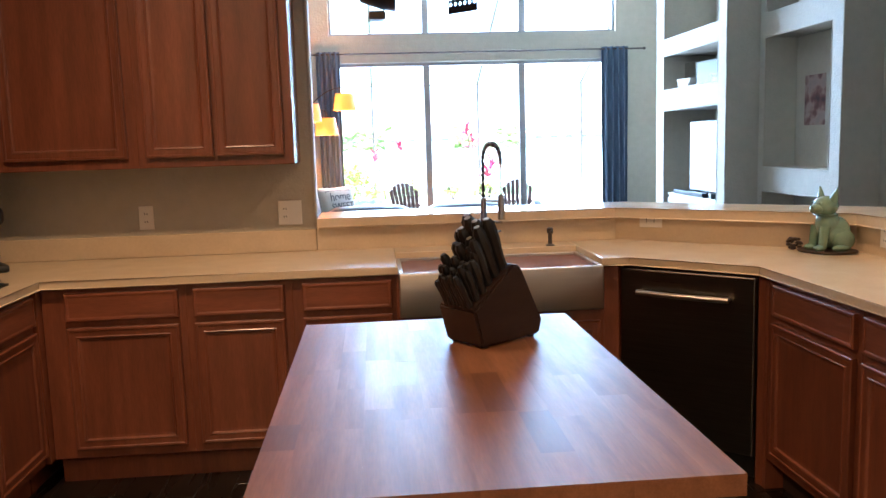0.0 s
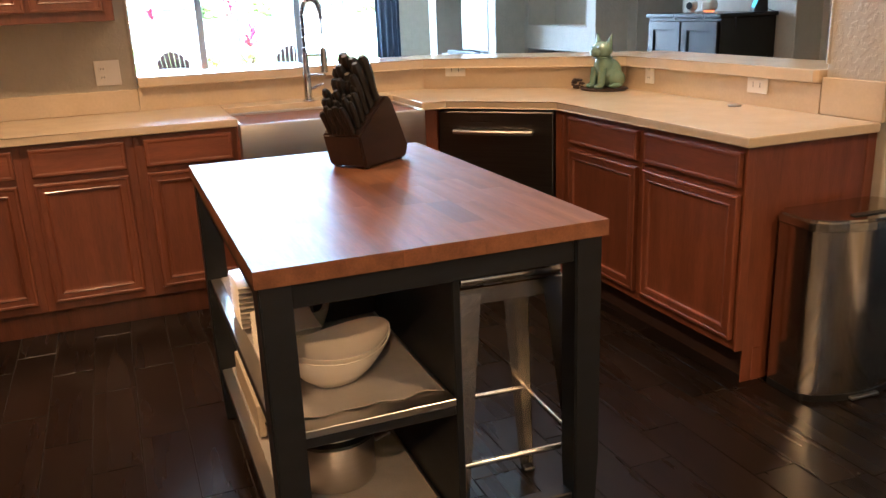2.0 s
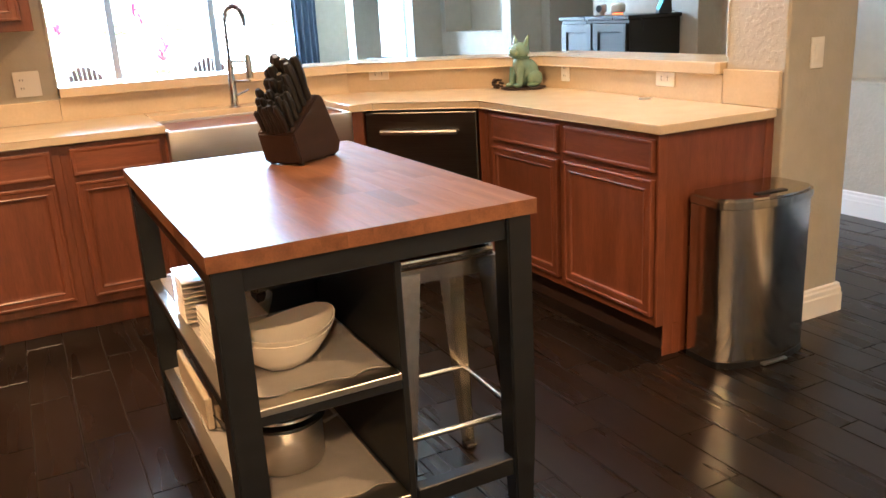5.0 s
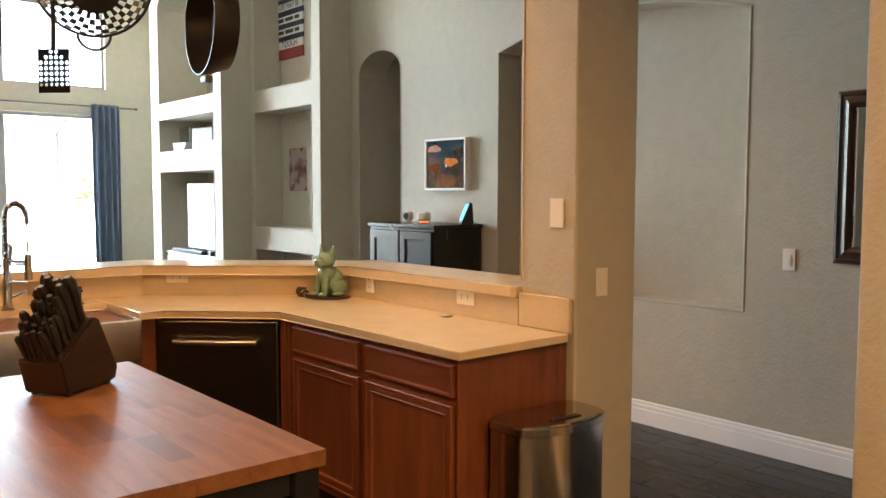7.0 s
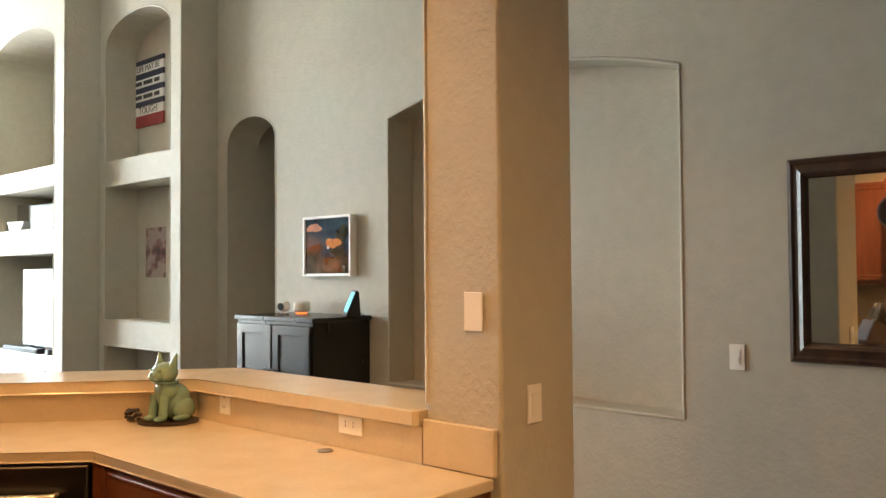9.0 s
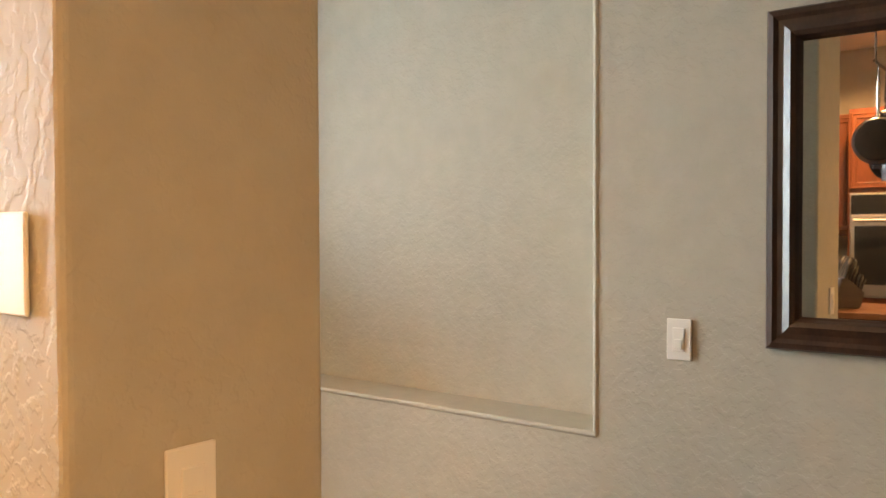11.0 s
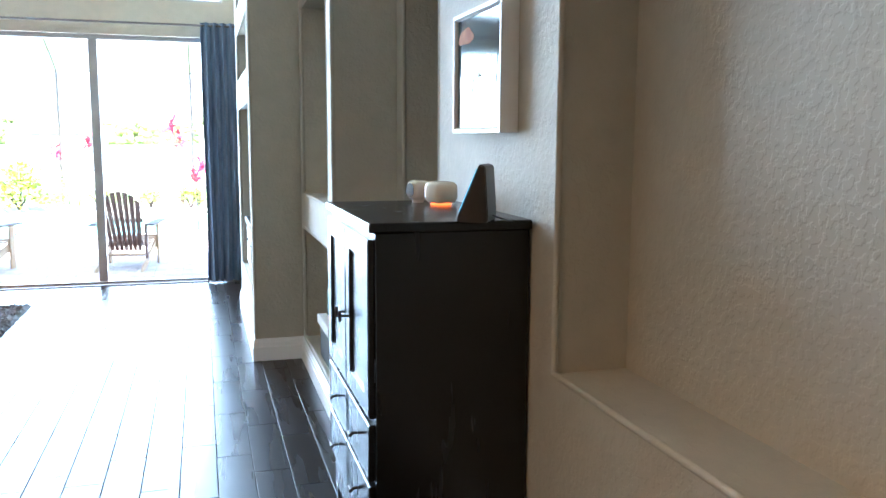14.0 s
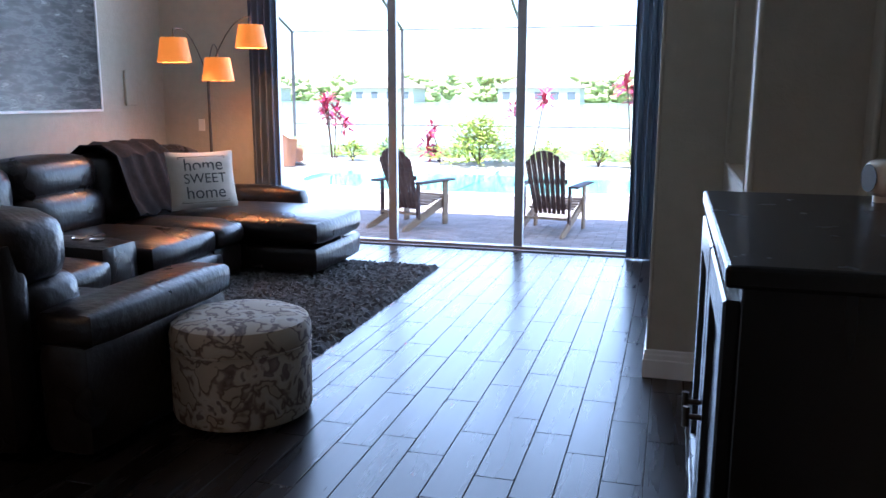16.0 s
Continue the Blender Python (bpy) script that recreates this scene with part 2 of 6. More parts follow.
def pattern(name, stops, scale, rough=0.85, kind="voronoi", stretch=(1, 1, 1), distort=0.0, bump=0.0):
    """A printed or painted pattern of several colours."""
    m = bpy.data.materials.new(name)
    m.use_nodes = True
    n, l = m.node_tree.nodes, m.node_tree.links
    b = n["Principled BSDF"]
    b.inputs["Roughness"].default_value = rough
    tc, mp = n.new("ShaderNodeTexCoord"), n.new("ShaderNodeMapping")
    mp.inputs["Scale"].default_value = stretch
    l.new(tc.outputs["Object"], mp.inputs[0])
    vec = mp.outputs[0]
    if distort:
        nz, ad = n.new("ShaderNodeTexNoise"), n.new("ShaderNodeVectorMath")
        nz.inputs["Scale"].default_value = scale * 0.7
        l.new(vec, nz.inputs["Vector"])
        sc = n.new("ShaderNodeVectorMath")
        sc.operation = "SCALE"
        sc.inputs["Scale"].default_value = distort
        l.new(nz.outputs["Color"], sc.inputs[0])
        l.new(vec, ad.inputs[0])
        l.new(sc.outputs[0], ad.inputs[1])
        vec = ad.outputs[0]
    if kind == "voronoi":
        tx = n.new("ShaderNodeTexVoronoi")
        tx.feature = "DISTANCE_TO_EDGE"
        tx.inputs["Scale"].default_value = scale
        out = tx.outputs["Distance"]
    else:
        tx = n.new("ShaderNodeTexNoise")
        tx.inputs["Scale"].default_value, tx.inputs["Detail"].default_value = scale, 2.5
        out = tx.outputs["Fac"]
    l.new(vec, tx.inputs["Vector"])
    r = ramp(n, stops)
    l.new(out, r.inputs[0])
    l.new(r.outputs[0], b.inputs["Base Color"])
    if bump:
        nb, bp = n.new("ShaderNodeTexNoise"), n.new("ShaderNodeBump")
        nb.inputs["Scale"].default_value = 240
        l.new(mp.outputs[0], nb.inputs["Vector"])
        bp.inputs["Strength"].default_value, bp.inputs["Distance"].default_value = bump, 0.003
        l.new(nb.outputs["Fac"], bp.inputs["Height"])
        l.new(bp.outputs[0], b.inputs["Normal"])
    return m


FLORAL = pattern("grey_floral_print", [(0.0, (0.33, 0.28, 0.215)), (0.44, (0.35, 0.30, 0.23)), (0.465, (0.10, 0.075, 0.065)), (0.50, (0.19, 0.15, 0.13)), (0.525, (0.38, 0.33, 0.26)), (0.62, (0.42, 0.38, 0.32)), (0.66, (0.13, 0.105, 0.105)), (0.75, (0.22, 0.18, 0.175))], 10.0, kind="noise", distort=0.16, bump=0.25)
ART_BW = pattern("grey_photo_print", [(0.30, (0.012, 0.012, 0.012)), (0.45, (0.045, 0.045, 0.045)), (0.54, (0.12, 0.12, 0.12)), (0.62, (0.05, 0.05, 0.05)), (0.74, (0.30, 0.30, 0.29))], 6.5, rough=0.35, kind="noise", stretch=(1, 1, 3.4), distort=0.15)
ART_NIGHT = pattern("night_blue_oil_paint", [(0.28, (0.006, 0.012, 0.022)), (0.45, (0.012, 0.034, 0.056)), (0.60, (0.024, 0.062, 0.085)), (0.76, (0.09, 0.12, 0.12))], 6.0, rough=0.08, kind="noise", stretch=(1, 1, 1.8))
ART_GROUND = pattern("dark_ground_oil_paint", [(0.3, (0.008, 0.008, 0.007)), (0.5, (0.022, 0.026, 0.018)), (0.65, (0.045, 0.045, 0.030)), (0.8, (0.12, 0.11, 0.08))], 9.0, rough=0.08, kind="noise", stretch=(1, 2.5, 1))
ART_ORANGE = mat("orange_oil_paint", (0.62, 0.24, 0.06), (0.45, 0.14, 0.05), rough=0.1, scale=20)
ART_PEACH = mat("peach_oil_paint", (0.60, 0.30, 0.20), (0.42, 0.19, 0.14), rough=0.1, scale=16)
POSTER = pattern("collage_print", [(0.32, (0.05, 0.03, 0.035)), (0.44, (0.16, 0.07, 0.07)), (0.56, (0.36, 0.27, 0.24)), (0.7, (0.30, 0.25, 0.23))], 7.0, rough=0.5, kind="noise")


# ---- mesh helpers ----
def part(name, bm, material, parent=None, label="", smooth=False):
    """Links a bmesh as one mesh object under a thing or a part."""
    bmesh.ops.recalc_face_normals(bm, faces=bm.faces)
    me = bpy.data.meshes.new(name)
    bm.to_mesh(me)
    bm.free()
    if smooth:
        me.shade_smooth()
        me.set_sharp_from_angle(angle=radians(38))
    me.materials.append(material)
    ob = new(name, me)
    if parent:
        ob.parent = parent
    if label:
        tagged(ob, label)
    return ob


def thing(name, label, category, at=(0, 0, 0), turn=0.0, group="", kind=""):
    ob = new(name)
    ob.empty_display_size = 0.05
    ob.matrix_basis = pose(*at, 0, 0, turn)
    return tagged(ob, label, category, group, kind)


def single(name, bm, material, label, category, at=(0, 0, 0), turn=0.0, group="", kind="", smooth=False):
    ob = part(name, bm, material, None, smooth=smooth)
    ob.matrix_basis = pose(*at, 0, 0, turn)
    return tagged(ob, label, category, group, kind)


def box(bm, x0, y0, z0, x1, y1, z1, bevel=0.0, seg=1):
    r = bmesh.ops.create_cube(bm, size=1, matrix=Matrix.Translation(((x0 + x1) / 2, (y0 + y1) / 2, (z0 + z1) / 2)) @ Matrix.Diagonal((x1 - x0, y1 - y0, z1 - z0, 1)))
    if bevel:
        edges = list({e for v in r["verts"] for e in v.link_edges})
        bmesh.ops.bevel(bm, geom=edges, offset=bevel, segments=seg, profile=0.5, affect="EDGES")
    return bm


def boxes(*bs, bevel=0.0, seg=1):
    bm = bmesh.new()
    for b in bs:
        box(bm, *b, bevel, seg)
    return bm


def prism(bm, pts, z0, z1):
    a = [bm.verts.new((x, y, z0)) for x, y in pts]
    b = [bm.verts.new((x, y, z1)) for x, y in pts]
    bm.faces.new(a)
    bm.faces.new(b)
    k = len(pts)
    for i in range(k):
        bm.faces.new((a[i], a[(i + 1) % k], b[(i + 1) % k], b[i]))
    return bm


def rod(bm, p, q, r0, r1=None, seg=12):
    p, q = Vector(p), Vector(q)
    d = q - p
    m = Matrix.Translation((p + q) / 2) @ d.to_track_quat("Z", "Y").to_matrix().to_4x4()
    bmesh.ops.create_cone(bm, cap_ends=True, segments=seg, radius1=r0, radius2=r0 if r1 is None else r1, depth=d.length, matrix=m)
    return bm


def tube(bm, pts, r, seg=8):
    """A round bar along a line of points."""
    pts = [Vector(p) for p in pts]
    rings = []
    for i, p in enumerate(pts):
        d = (pts[min(i + 1, len(pts) - 1)] - pts[max(i - 1, 0)]).normalized()
        u = d.orthogonal().normalized() if not rings else (rings[-1][1] - d * rings[-1][1].dot(d)).normalized()
        v = d.cross(u)
        rr = r[i] if isinstance(r, (list, tuple)) else r
        rings.append(([bm.verts.new(p + rr * (math.cos(a) * u + math.sin(a) * v)) for a in (2 * math.pi * k / seg for k in range(seg))], u))
    for (a, _), (b, _) in zip(rings, rings[1:]):
        for k in range(seg):
            bm.faces.new((a[k], a[(k + 1) % seg], b[(k + 1) % seg], b[k]))
    bm.faces.new(rings[0][0])
    bm.faces.new(rings[-1][0])
    return bm


def lathe(bm, profile, seg=32, sx=1.0, sy=1.0, at=(0, 0, 0)):
    """Turns a profile of (radius, height) round the upright axis."""
    rings = []
    for r, z in profile:
        rings.append([bm.verts.new((at[0] + sx * r * math.cos(2 * math.pi * k / seg), at[1] + sy * r * math.sin(2 * math.pi * k / seg), at[2] + z)) for k in range(seg)])
    for a, b in zip(rings, rings[1:]):
        for k in range(seg):
            bm.faces.new((a[k], a[(k + 1) % seg], b[(k + 1) % seg], b[k]))
    bm.faces.new(rings[0])
    bm.faces.new(rings[-1])
    return bm


def ball(bm, at, rx, ry, rz, seg=20, turn=None):
    m = Matrix.Translation(at)
    if turn:
        m = m @ pose(0, 0, 0, *turn)
    bmesh.ops.create_uvsphere(bm, u_segments=seg, v_segments=max(8, seg // 2), radius=1, matrix=m @ Matrix.Diagonal((rx, ry, rz, 1)))
    return bm


def panel(w, h, t, rings):
    """A door or drawer front, x 0..w, z 0..h, back at y = 0 and front at y = -t; rings: (inset, depth below the front) from the rim inwards."""
    bm = bmesh.new()

    def rect(i, y):
        return [bm.verts.new(p) for p in ((i, y, i), (w - i, y, i), (w - i, y, h - i), (i, y, h - i))]
    loops = [rect(0, 0), rect(0, -t + 0.004), rect(0.004, -t)] + [rect(i, -t + d) for i, d in rings]
    for a, b in zip(loops, loops[1:]):
        for k in range(4):
            bm.faces.new((a[k], a[(k + 1) % 4], b[(k + 1) % 4], b[k]))
    bm.faces.new(loops[0])
    bm.faces.new(loops[-1])
    return bm


def cushion(bm, x0, y0, z0, x1, y1, z1, r=0.06, puff=0.02):
    """A padded block with rounded edges and swollen faces."""
    k = bmesh.new()
    box(k, x0, y0, z0, x1, y1, z1)
    bmesh.ops.subdivide_edges(k, edges=k.edges[:], cuts=5, use_grid_fill=True)
    c = Vector(((x0 + x1) / 2, (y0 + y1) / 2, (z0 + z1) / 2))
    hs = Vector(((x1 - x0) / 2, (y1 - y0) / 2, (z1 - z0) / 2))
    for v in k.verts:
        d = v.co - c
        inner = Vector([max(-(hs[i] - r), min(hs[i] - r, d[i])) for i in range(3)])
        e = d - inner
        if e.length > 1e-6:
            e = e.normalized() * r
        n = [abs(d[i]) / hs[i] for i in range(3)]
        sw = [1 + puff / hs[i] * (1 - n[(i + 1) % 3] ** 2) * (1 - n[(i + 2) % 3] ** 2) for i in range(3)]
        p = inner + e
        v.co = c + Vector([p[i] * sw[i] for i in range(3)])
    me = bpy.data.meshes.new("tmp")
    k.to_mesh(me)
    k.free()
    bm.from_mesh(me)
    bpy.data.meshes.remove(me)
    return bm


# ---- structure ----
def structure(name, bm, material, label, category="wall", smooth=False):
    bmesh.ops.remove_doubles(bm, verts=bm.verts, dist=1e-4)
    return tagged(part(name, bm, material, smooth=smooth), label, category, kind="structure")


def arch_head(bm, y0, y1, zs, za, zt, x0, x1, n=14, pw=0.5):
    """The masonry over an arched opening in a wall that runs along y."""
    c, hw = (y0 + y1) / 2, (y1 - y0) / 2

    def z(y):
        return zs + (za - zs) * max(0.0, 1 - ((y - c) / hw) ** 2) ** pw
    ys = [c - hw * math.cos(math.pi * i / n) for i in range(n + 1)]
    for a, b in zip(ys, ys[1:]):
        vs = [bm.verts.new((x, y, zz)) for x in (x0, x1) for y, zz in ((a, z(a)), (b, z(b)), (b, zt), (a, zt))]
        for f in ((0, 1, 2, 3), (4, 5, 6, 7), (0, 1, 5, 4), (2, 3, 7, 6)):
            bm.faces.new([vs[i] for i in f])
    return bm


ZC, ZK = 4.2, 3.05      # great-room and kitchen ceilings
YS = 10.70              # inner face of the glass-door wall
XW = -1.75              # great room's west wall
XN = 3.90               # wall with the niche, the picture and the arch

# floor bed below the tiles
structure("floor", boxes((-2.35, -2.8, -0.12, 5.3, 10.62, -0.004)), GROUT, "grey grout bed under dark wood-look floor tiles", "floor")
structure("ceiling", boxes((-2.35, -2.8, ZC, 5.3, 10.95, ZC + 0.15)), CEIL, "white textured ceiling of the tall great room", "ceiling")
structure("ceiling_kitchen", boxes((-2.35, -2.8, ZK, 2.09, 4.13, ZK + 0.15)), CEIL, "white textured kitchen ceiling", "ceiling")
bm = bmesh.new()
prism(bm, [(-2.35, 4.135), (1.22, 4.135), (2.095, 3.37), (2.095, -2.8), (2.25, -2.8), (2.25, 3.44), (1.28, 4.29), (-2.35, 4.29)], ZK, ZC)
structure("wall_soffit", bm, WALL, "greige wall above the kitchen opening")

structure("wall_kitchen_north", boxes((-2.1, 4.13, 0, -0.325, 4.29, ZK), bevel=0.006, seg=2), WALL, "greige textured wall behind the kitchen counter")
structure("wall_kitchen_west", boxes((-2.3, -2.8, 0, -2.1, 4.29, ZK)), WALL, "greige textured kitchen wall")
structure("wall_south", boxes((-2.3, -2.8, 0, 5.2, -2.6, ZC)), WALL, "greige textured wall behind the kitchen")
bm = bmesh.new()
prism(bm, [(-0.325, 4.13), (1.22, 4.13), (2.09, 3.37), (2.09, 2.065), (2.27, 2.065), (2.27, 3.45), (1.29, 4.31), (-0.325, 4.31)], 0, 1.026)
structure("wall_knee", bm, WALL, "greige half-height wall under the bar ledge")
structure("column", boxes((2.09, 1.76, 0, 2.475, 2.065, ZC), bevel=0.012, seg=3), WALL, "greige textured square wall pier at the end of the counter", "column")
structure("wall_pantry", boxes((2.19, -2.6, 0, 2.36, 0.71, ZC), bevel=0.012, seg=3), WALL, "greige textured wall end beside the hall opening")

# wall with niche, picture and arch: x = XN
NY0, NY1, NZ0, NZS, NZA = 2.06, 4.09, 0.80, 2.52, 2.68
AY0, AY1, AZS, AZA = 5.285, 5.93, 2.535, 2.74
bm = boxes((XN, -2.6, 0, XN + 0.3, NY0, ZC), (XN, NY0, 0, XN + 0.3, NY1, NZ0), (XN, NY1, 0, XN + 0.3, AY0, ZC), (XN + 0.24, NY0, NZ0, XN + 0.3, NY1, ZC),
           (XN, AY1, 0, XN + 0.3, 9.3, ZC))
arch_head(bm, NY0, NY1, NZS, NZA, ZC, XN, XN + 0.24, pw=1.0)
arch_head(bm, AY0, AY1, AZS, AZA, ZC, XN, XN + 0.3)
structure("wall_niche", bm, WALL, "greige textured wall with an arched niche and an arched doorway")
structure("wall_east_end", boxes((XN, 9.3, 0, XN + 0.3, YS + 0.2, ZC)), WALL, "greige wall beside the curtain")
structure("wall_passage", boxes((XN + 0.3, 4.95, 0, 5.2, AY0, 3.0), (XN + 0.3, AY1, 0, 5.2, 6.3, 3.0), (5.1, AY0, 0, 5.2, AY1, 3.0)), WALL, "greige wall of the passage behind the arch")
structure("ceiling_passage", boxes((XN + 0.3, 4.95, 3.0, 5.2, 6.3, 3.1)), CEIL, "white ceiling of the passage behind the arch", "ceiling")

# built-in shelf walls
def shelf_wall(name, x, y0, y1, o0, o1, rows, zs, za, back, label):
    """rows: (bottom, top) of the square openings; the last opening has an arched top from zs to za above its bottom."""
    bm = boxes((x, y0, 0, XN, o0, ZC), (x, o1, 0, XN, y1, ZC))
    edge = 0.0
    for a, b in rows:
        box(bm, x, o0, edge, back, o1, a)
        edge = b
    box(bm, back, o0, 0, XN, o1, ZC)
    arch_head(bm, o0, o1, zs, za, ZC, x, back)
    return structure(name, bm, WALL, label)


shelf_wall("wall_shelves_b", 3.57, 6.06, 7.42, 6.22, 7.33, [(0.17, 0.90), (1.12, 2.29), (2.51, 3.5)], 3.53, 3.76, 3.88, "greige built-in wall with stacked open niches and an arched top")
shelf_wall("wall_shelves_a", 3.25, 7.42, 9.30, 7.61, 9.06, [(0.42, 1.71), (1.93, 2.31), (2.49, 3.5)], 3.57, 3.82, 3.84, "greige built-in media wall with stacked open niches and an arched top")

# glass-door wall
SX0, SX1, SZ = -0.53, 3.19, 2.465
UZ0, UZ1 = 2.81, 3.85
structure("wall_window", boxes((-2.0, YS, 0, SX0, YS + 0.2, ZC), (SX1, YS, 0, XN, YS + 0.2, ZC), (SX0, YS, SZ, SX1, YS + 0.2, UZ0), (SX0, YS, UZ1, SX1, YS + 0.2, ZC)), WALL, "greige wall round the glass doors and high windows")
structure("wall_great_west", boxes((XW - 0.2, 4.29, 0, XW, YS, ZC)), WALL, "greige textured wall behind the leather sofa")


def window_unit(name, x0, x1, z0, z1, mull, label, sill=False):
    w = thing(name, label, "window", (0, YS + 0.06, 0), kind="structure")
    f = 0.035
    part("window_frame", boxes((x0, 0, z0, x1, 0.09, z0 + 0.03), (x0, 0, z1 - 0.045, x1, 0.09, z1), (x0, 0, z0 + 0.03, x0 + f, 0.09, z1 - 0.045), (x1 - f, 0, z0 + 0.03, x1, 0.09, z1 - 0.045), bevel=0.004), ALU, w, "grey-bronze metal frame")
    xs = [x0 + f - 0.02, *mull, x1 - f + 0.02]
    for i, m in enumerate(mull):
        part("mullion", boxes((m - 0.043, 0.015, z0 + 0.03, m + 0.043, 0.075, z1 - 0.045), bevel=0.005), ALU, w)
    for a, b in zip(xs, xs[1:]):
        g = part("pane", boxes((a + 0.034, 0.04, z0 + 0.035, b - 0.034, 0.048, z1 - 0.05)), GLASS, w)
        g.visible_shadow = False
    return w


window_unit("door_sliding", SX0, SX1, 0.0, SZ, (0.705, 1.955), "wide sliding glass door with grey-bronze metal frame")
window_unit("window_high", SX0, SX1, UZ0, UZ1, (0.705, 1.965), "row of high fixed windows above the glass doors")


def skirting(name, pts, h=0.13, t=0.016, label="white moulded baseboard along the wall"):
    """A moulded board on the left-hand side of a line of points on the floor."""
    prof = [(0, 0), (t, 0), (t, h * 0.62), (t * 0.75, h * 0.66), (t * 0.75, h * 0.80), (t * 0.45, h * 0.86), (t * 0.45, h * 0.95), (0, h)]
    bm = bmesh.new()
    P = [Vector((x, y)) for x, y in pts]
    nrm = []
    for a, b in zip(P, P[1:]):
        d = (b - a).normalized()
        nrm.append(Vector((-d.y, d.x)))
    rings = []
    for i, p in enumerate(P):
        n0, n1 = nrm[max(i - 1, 0)], nrm[min(i, len(nrm) - 1)]
        m = n0 + n1
        m = m / max(0.3, m.dot(n0)) if m.length > 0 else n0
        rings.append([bm.verts.new((p.x + m.x * o, p.y + m.y * o, z + 0.001)) for o, z in prof])
    for a, b in zip(rings, rings[1:]):
        for k in range(len(prof)):
            bm.faces.new((a[k], a[(k + 1) % len(prof)], b[(k + 1) % len(prof)], b[k]))
    bm.faces.new(rings[0])
    bm.faces.new(rings[-1])
    return tagged(part(name, bm, TRIM), label, "baseboard", kind="structure")


e = 0.003
skirting("baseboard_niche", [(XN - e, -2.55), (XN - e, 4.24)], h=0.15)
skirting("baseboard_shelves", [(3.57 - e, 6.06 - e), (3.57 - e, 7.42 - e), (3.25 - e, 7.42 - e), (3.25 - e, 9.3 + e), (XN - e, 9.3 + e)], h=0.15)
skirting("baseboard_shelves_side", [(XN - e, 6.06 - e), (3.57 - e, 6.06 - e)], h=0.15)
skirting("baseboard_arch", [(XN - e, 5.08), (XN - e, AY0)])
skirting("baseboard_column", [(2.475 + e, 2.065), (2.475 + e, 1.76 - e), (2.11, 1.76 - e)])
skirting("baseboard_pantry", [(2.36 + e, -2.55), (2.36 + e, 0.71 + e), (2.19 - e, 0.71 + e), (2.19 - e, -2.55)])
skirting("baseboard_west", [(XW + e, YS - 0.02), (XW + e, 4.31)])


def bead(name, pts, label="rounded plaster corner bead along the wall edge"):
    """A bullnose corner along an edge."""
    return structure(name, tube(bmesh.new(), pts, 0.011, 10), WALL, label, "trim", smooth=True)


def arch_line(x, y0, y1, zb, zs, za, n=16, pw=0.5):
    c, hw = (y0 + y1) / 2, (y1 - y0) / 2
    ys = [c - hw * math.cos(math.pi * i / n) for i in range(n + 1)]
    arc_ = [(x, y, zs + (za - zs) * max(0.0, 1 - ((y - c) / hw) ** 2) ** pw) for y in ys]
    return [(x, y0, zb)] + arc_ + [(x, y1, zb)]


BX = 0.006
bead("trim_bead_niche", arch_line(XN + BX, NY0, NY1, NZ0, NZS, NZA, pw=1.0))
bead("trim_bead_sill", [(XN + BX, NY0, NZ0), (XN + BX, NY1, NZ0)])
bead("trim_bead_arch", arch_line(XN + BX, AY0, AY1, 0.0, AZS, AZA))
for nm, x, o0, o1, rws, zs_, za_ in (("b", 3.57, 6.22, 7.33, [(0.17, 0.90), (1.12, 2.29)], 3.53, 3.76), ("a", 3.25, 7.61, 9.06, [(0.42, 1.71), (1.93, 2.31)], 3.57, 3.82)):
    for za0, zb0 in rws:
        bead("trim_bead_shelf_" + nm, [(x + BX, o0, za0), (x + BX, o0, zb0), (x + BX, o1, zb0), (x + BX, o1, za0), (x + BX, o0, za0)])
    bead("trim_bead_top_" + nm, arch_line(x + BX, o0, o1, rws[-1][1] + (0.22 if nm == "b" else 0.18), zs_, za_))
bead("trim_bead_built_in_b", [(3.57 + BX, 6.06 + BX, 0.15), (3.57 + BX, 6.06 + BX, ZC)])
bead("trim_bead_built_in_a", [(3.25 + BX, 7.42 + BX, 0.15), (3.25 + BX, 7.42 + BX, ZC)])
bead("trim_bead_pier", [(2.09 + BX, 2.065 - BX, 1.10), (2.09 + BX, 2.065 - BX, ZK)])
bead("trim_bead_opening", [(-0.325 - BX, 4.13 + BX, 1.085), (-0.325 - BX, 4.13 + BX, ZK)])
structure("trim_passage_door", boxes((XN + 0.302, AY0, 0, XN + 0.40, AY0 + 0.055, 2.08), bevel=0.004), TRIM, "white door casing just inside the arched passage", "trim")

# ---- kitchen ----
kitchen_lamps = []
for lx, ly, watts in ((-0.95, 2.25, 2.7), (1.35, 2.85, 1.5), (-0.95, -2.0, 7.5), (1.25, -0.3, 2.3)):
    d = thing("recessed_light", "white round recessed downlight glowing warm in the kitchen ceiling", "ceiling light", (lx, ly, ZK), group="kitchen downlights")
    bm = bmesh.new()
    lathe(bm, [(0.060, -0.001), (0.095, -0.001), (0.095, -0.008), (0.065, -0.012), (0.060, -0.008)], 28)
    part("trim_ring", bm, TRIM, d, smooth=True)
    bm = bmesh.new()
    lathe(bm, [(0.058, -0.004), (0.05, -0.007), (0.02, -0.009)], 24)
    part("bulb", bm, BULB, d, "glowing warm bulb", smooth=True)
    ld = bpy.data.lights.new("downlight", "AREA")
    ld.shape, ld.size, ld.energy, ld.color = "DISK", 0.12, watts, (1.0, 0.54, 0.215)
    ld.spread = radians(150)
    lo = new("downlight", ld)
    lo.matrix_world = look((lx, ly, ZK - 0.03), (lx, ly, 0))
    kitchen_lamps.append(ld)

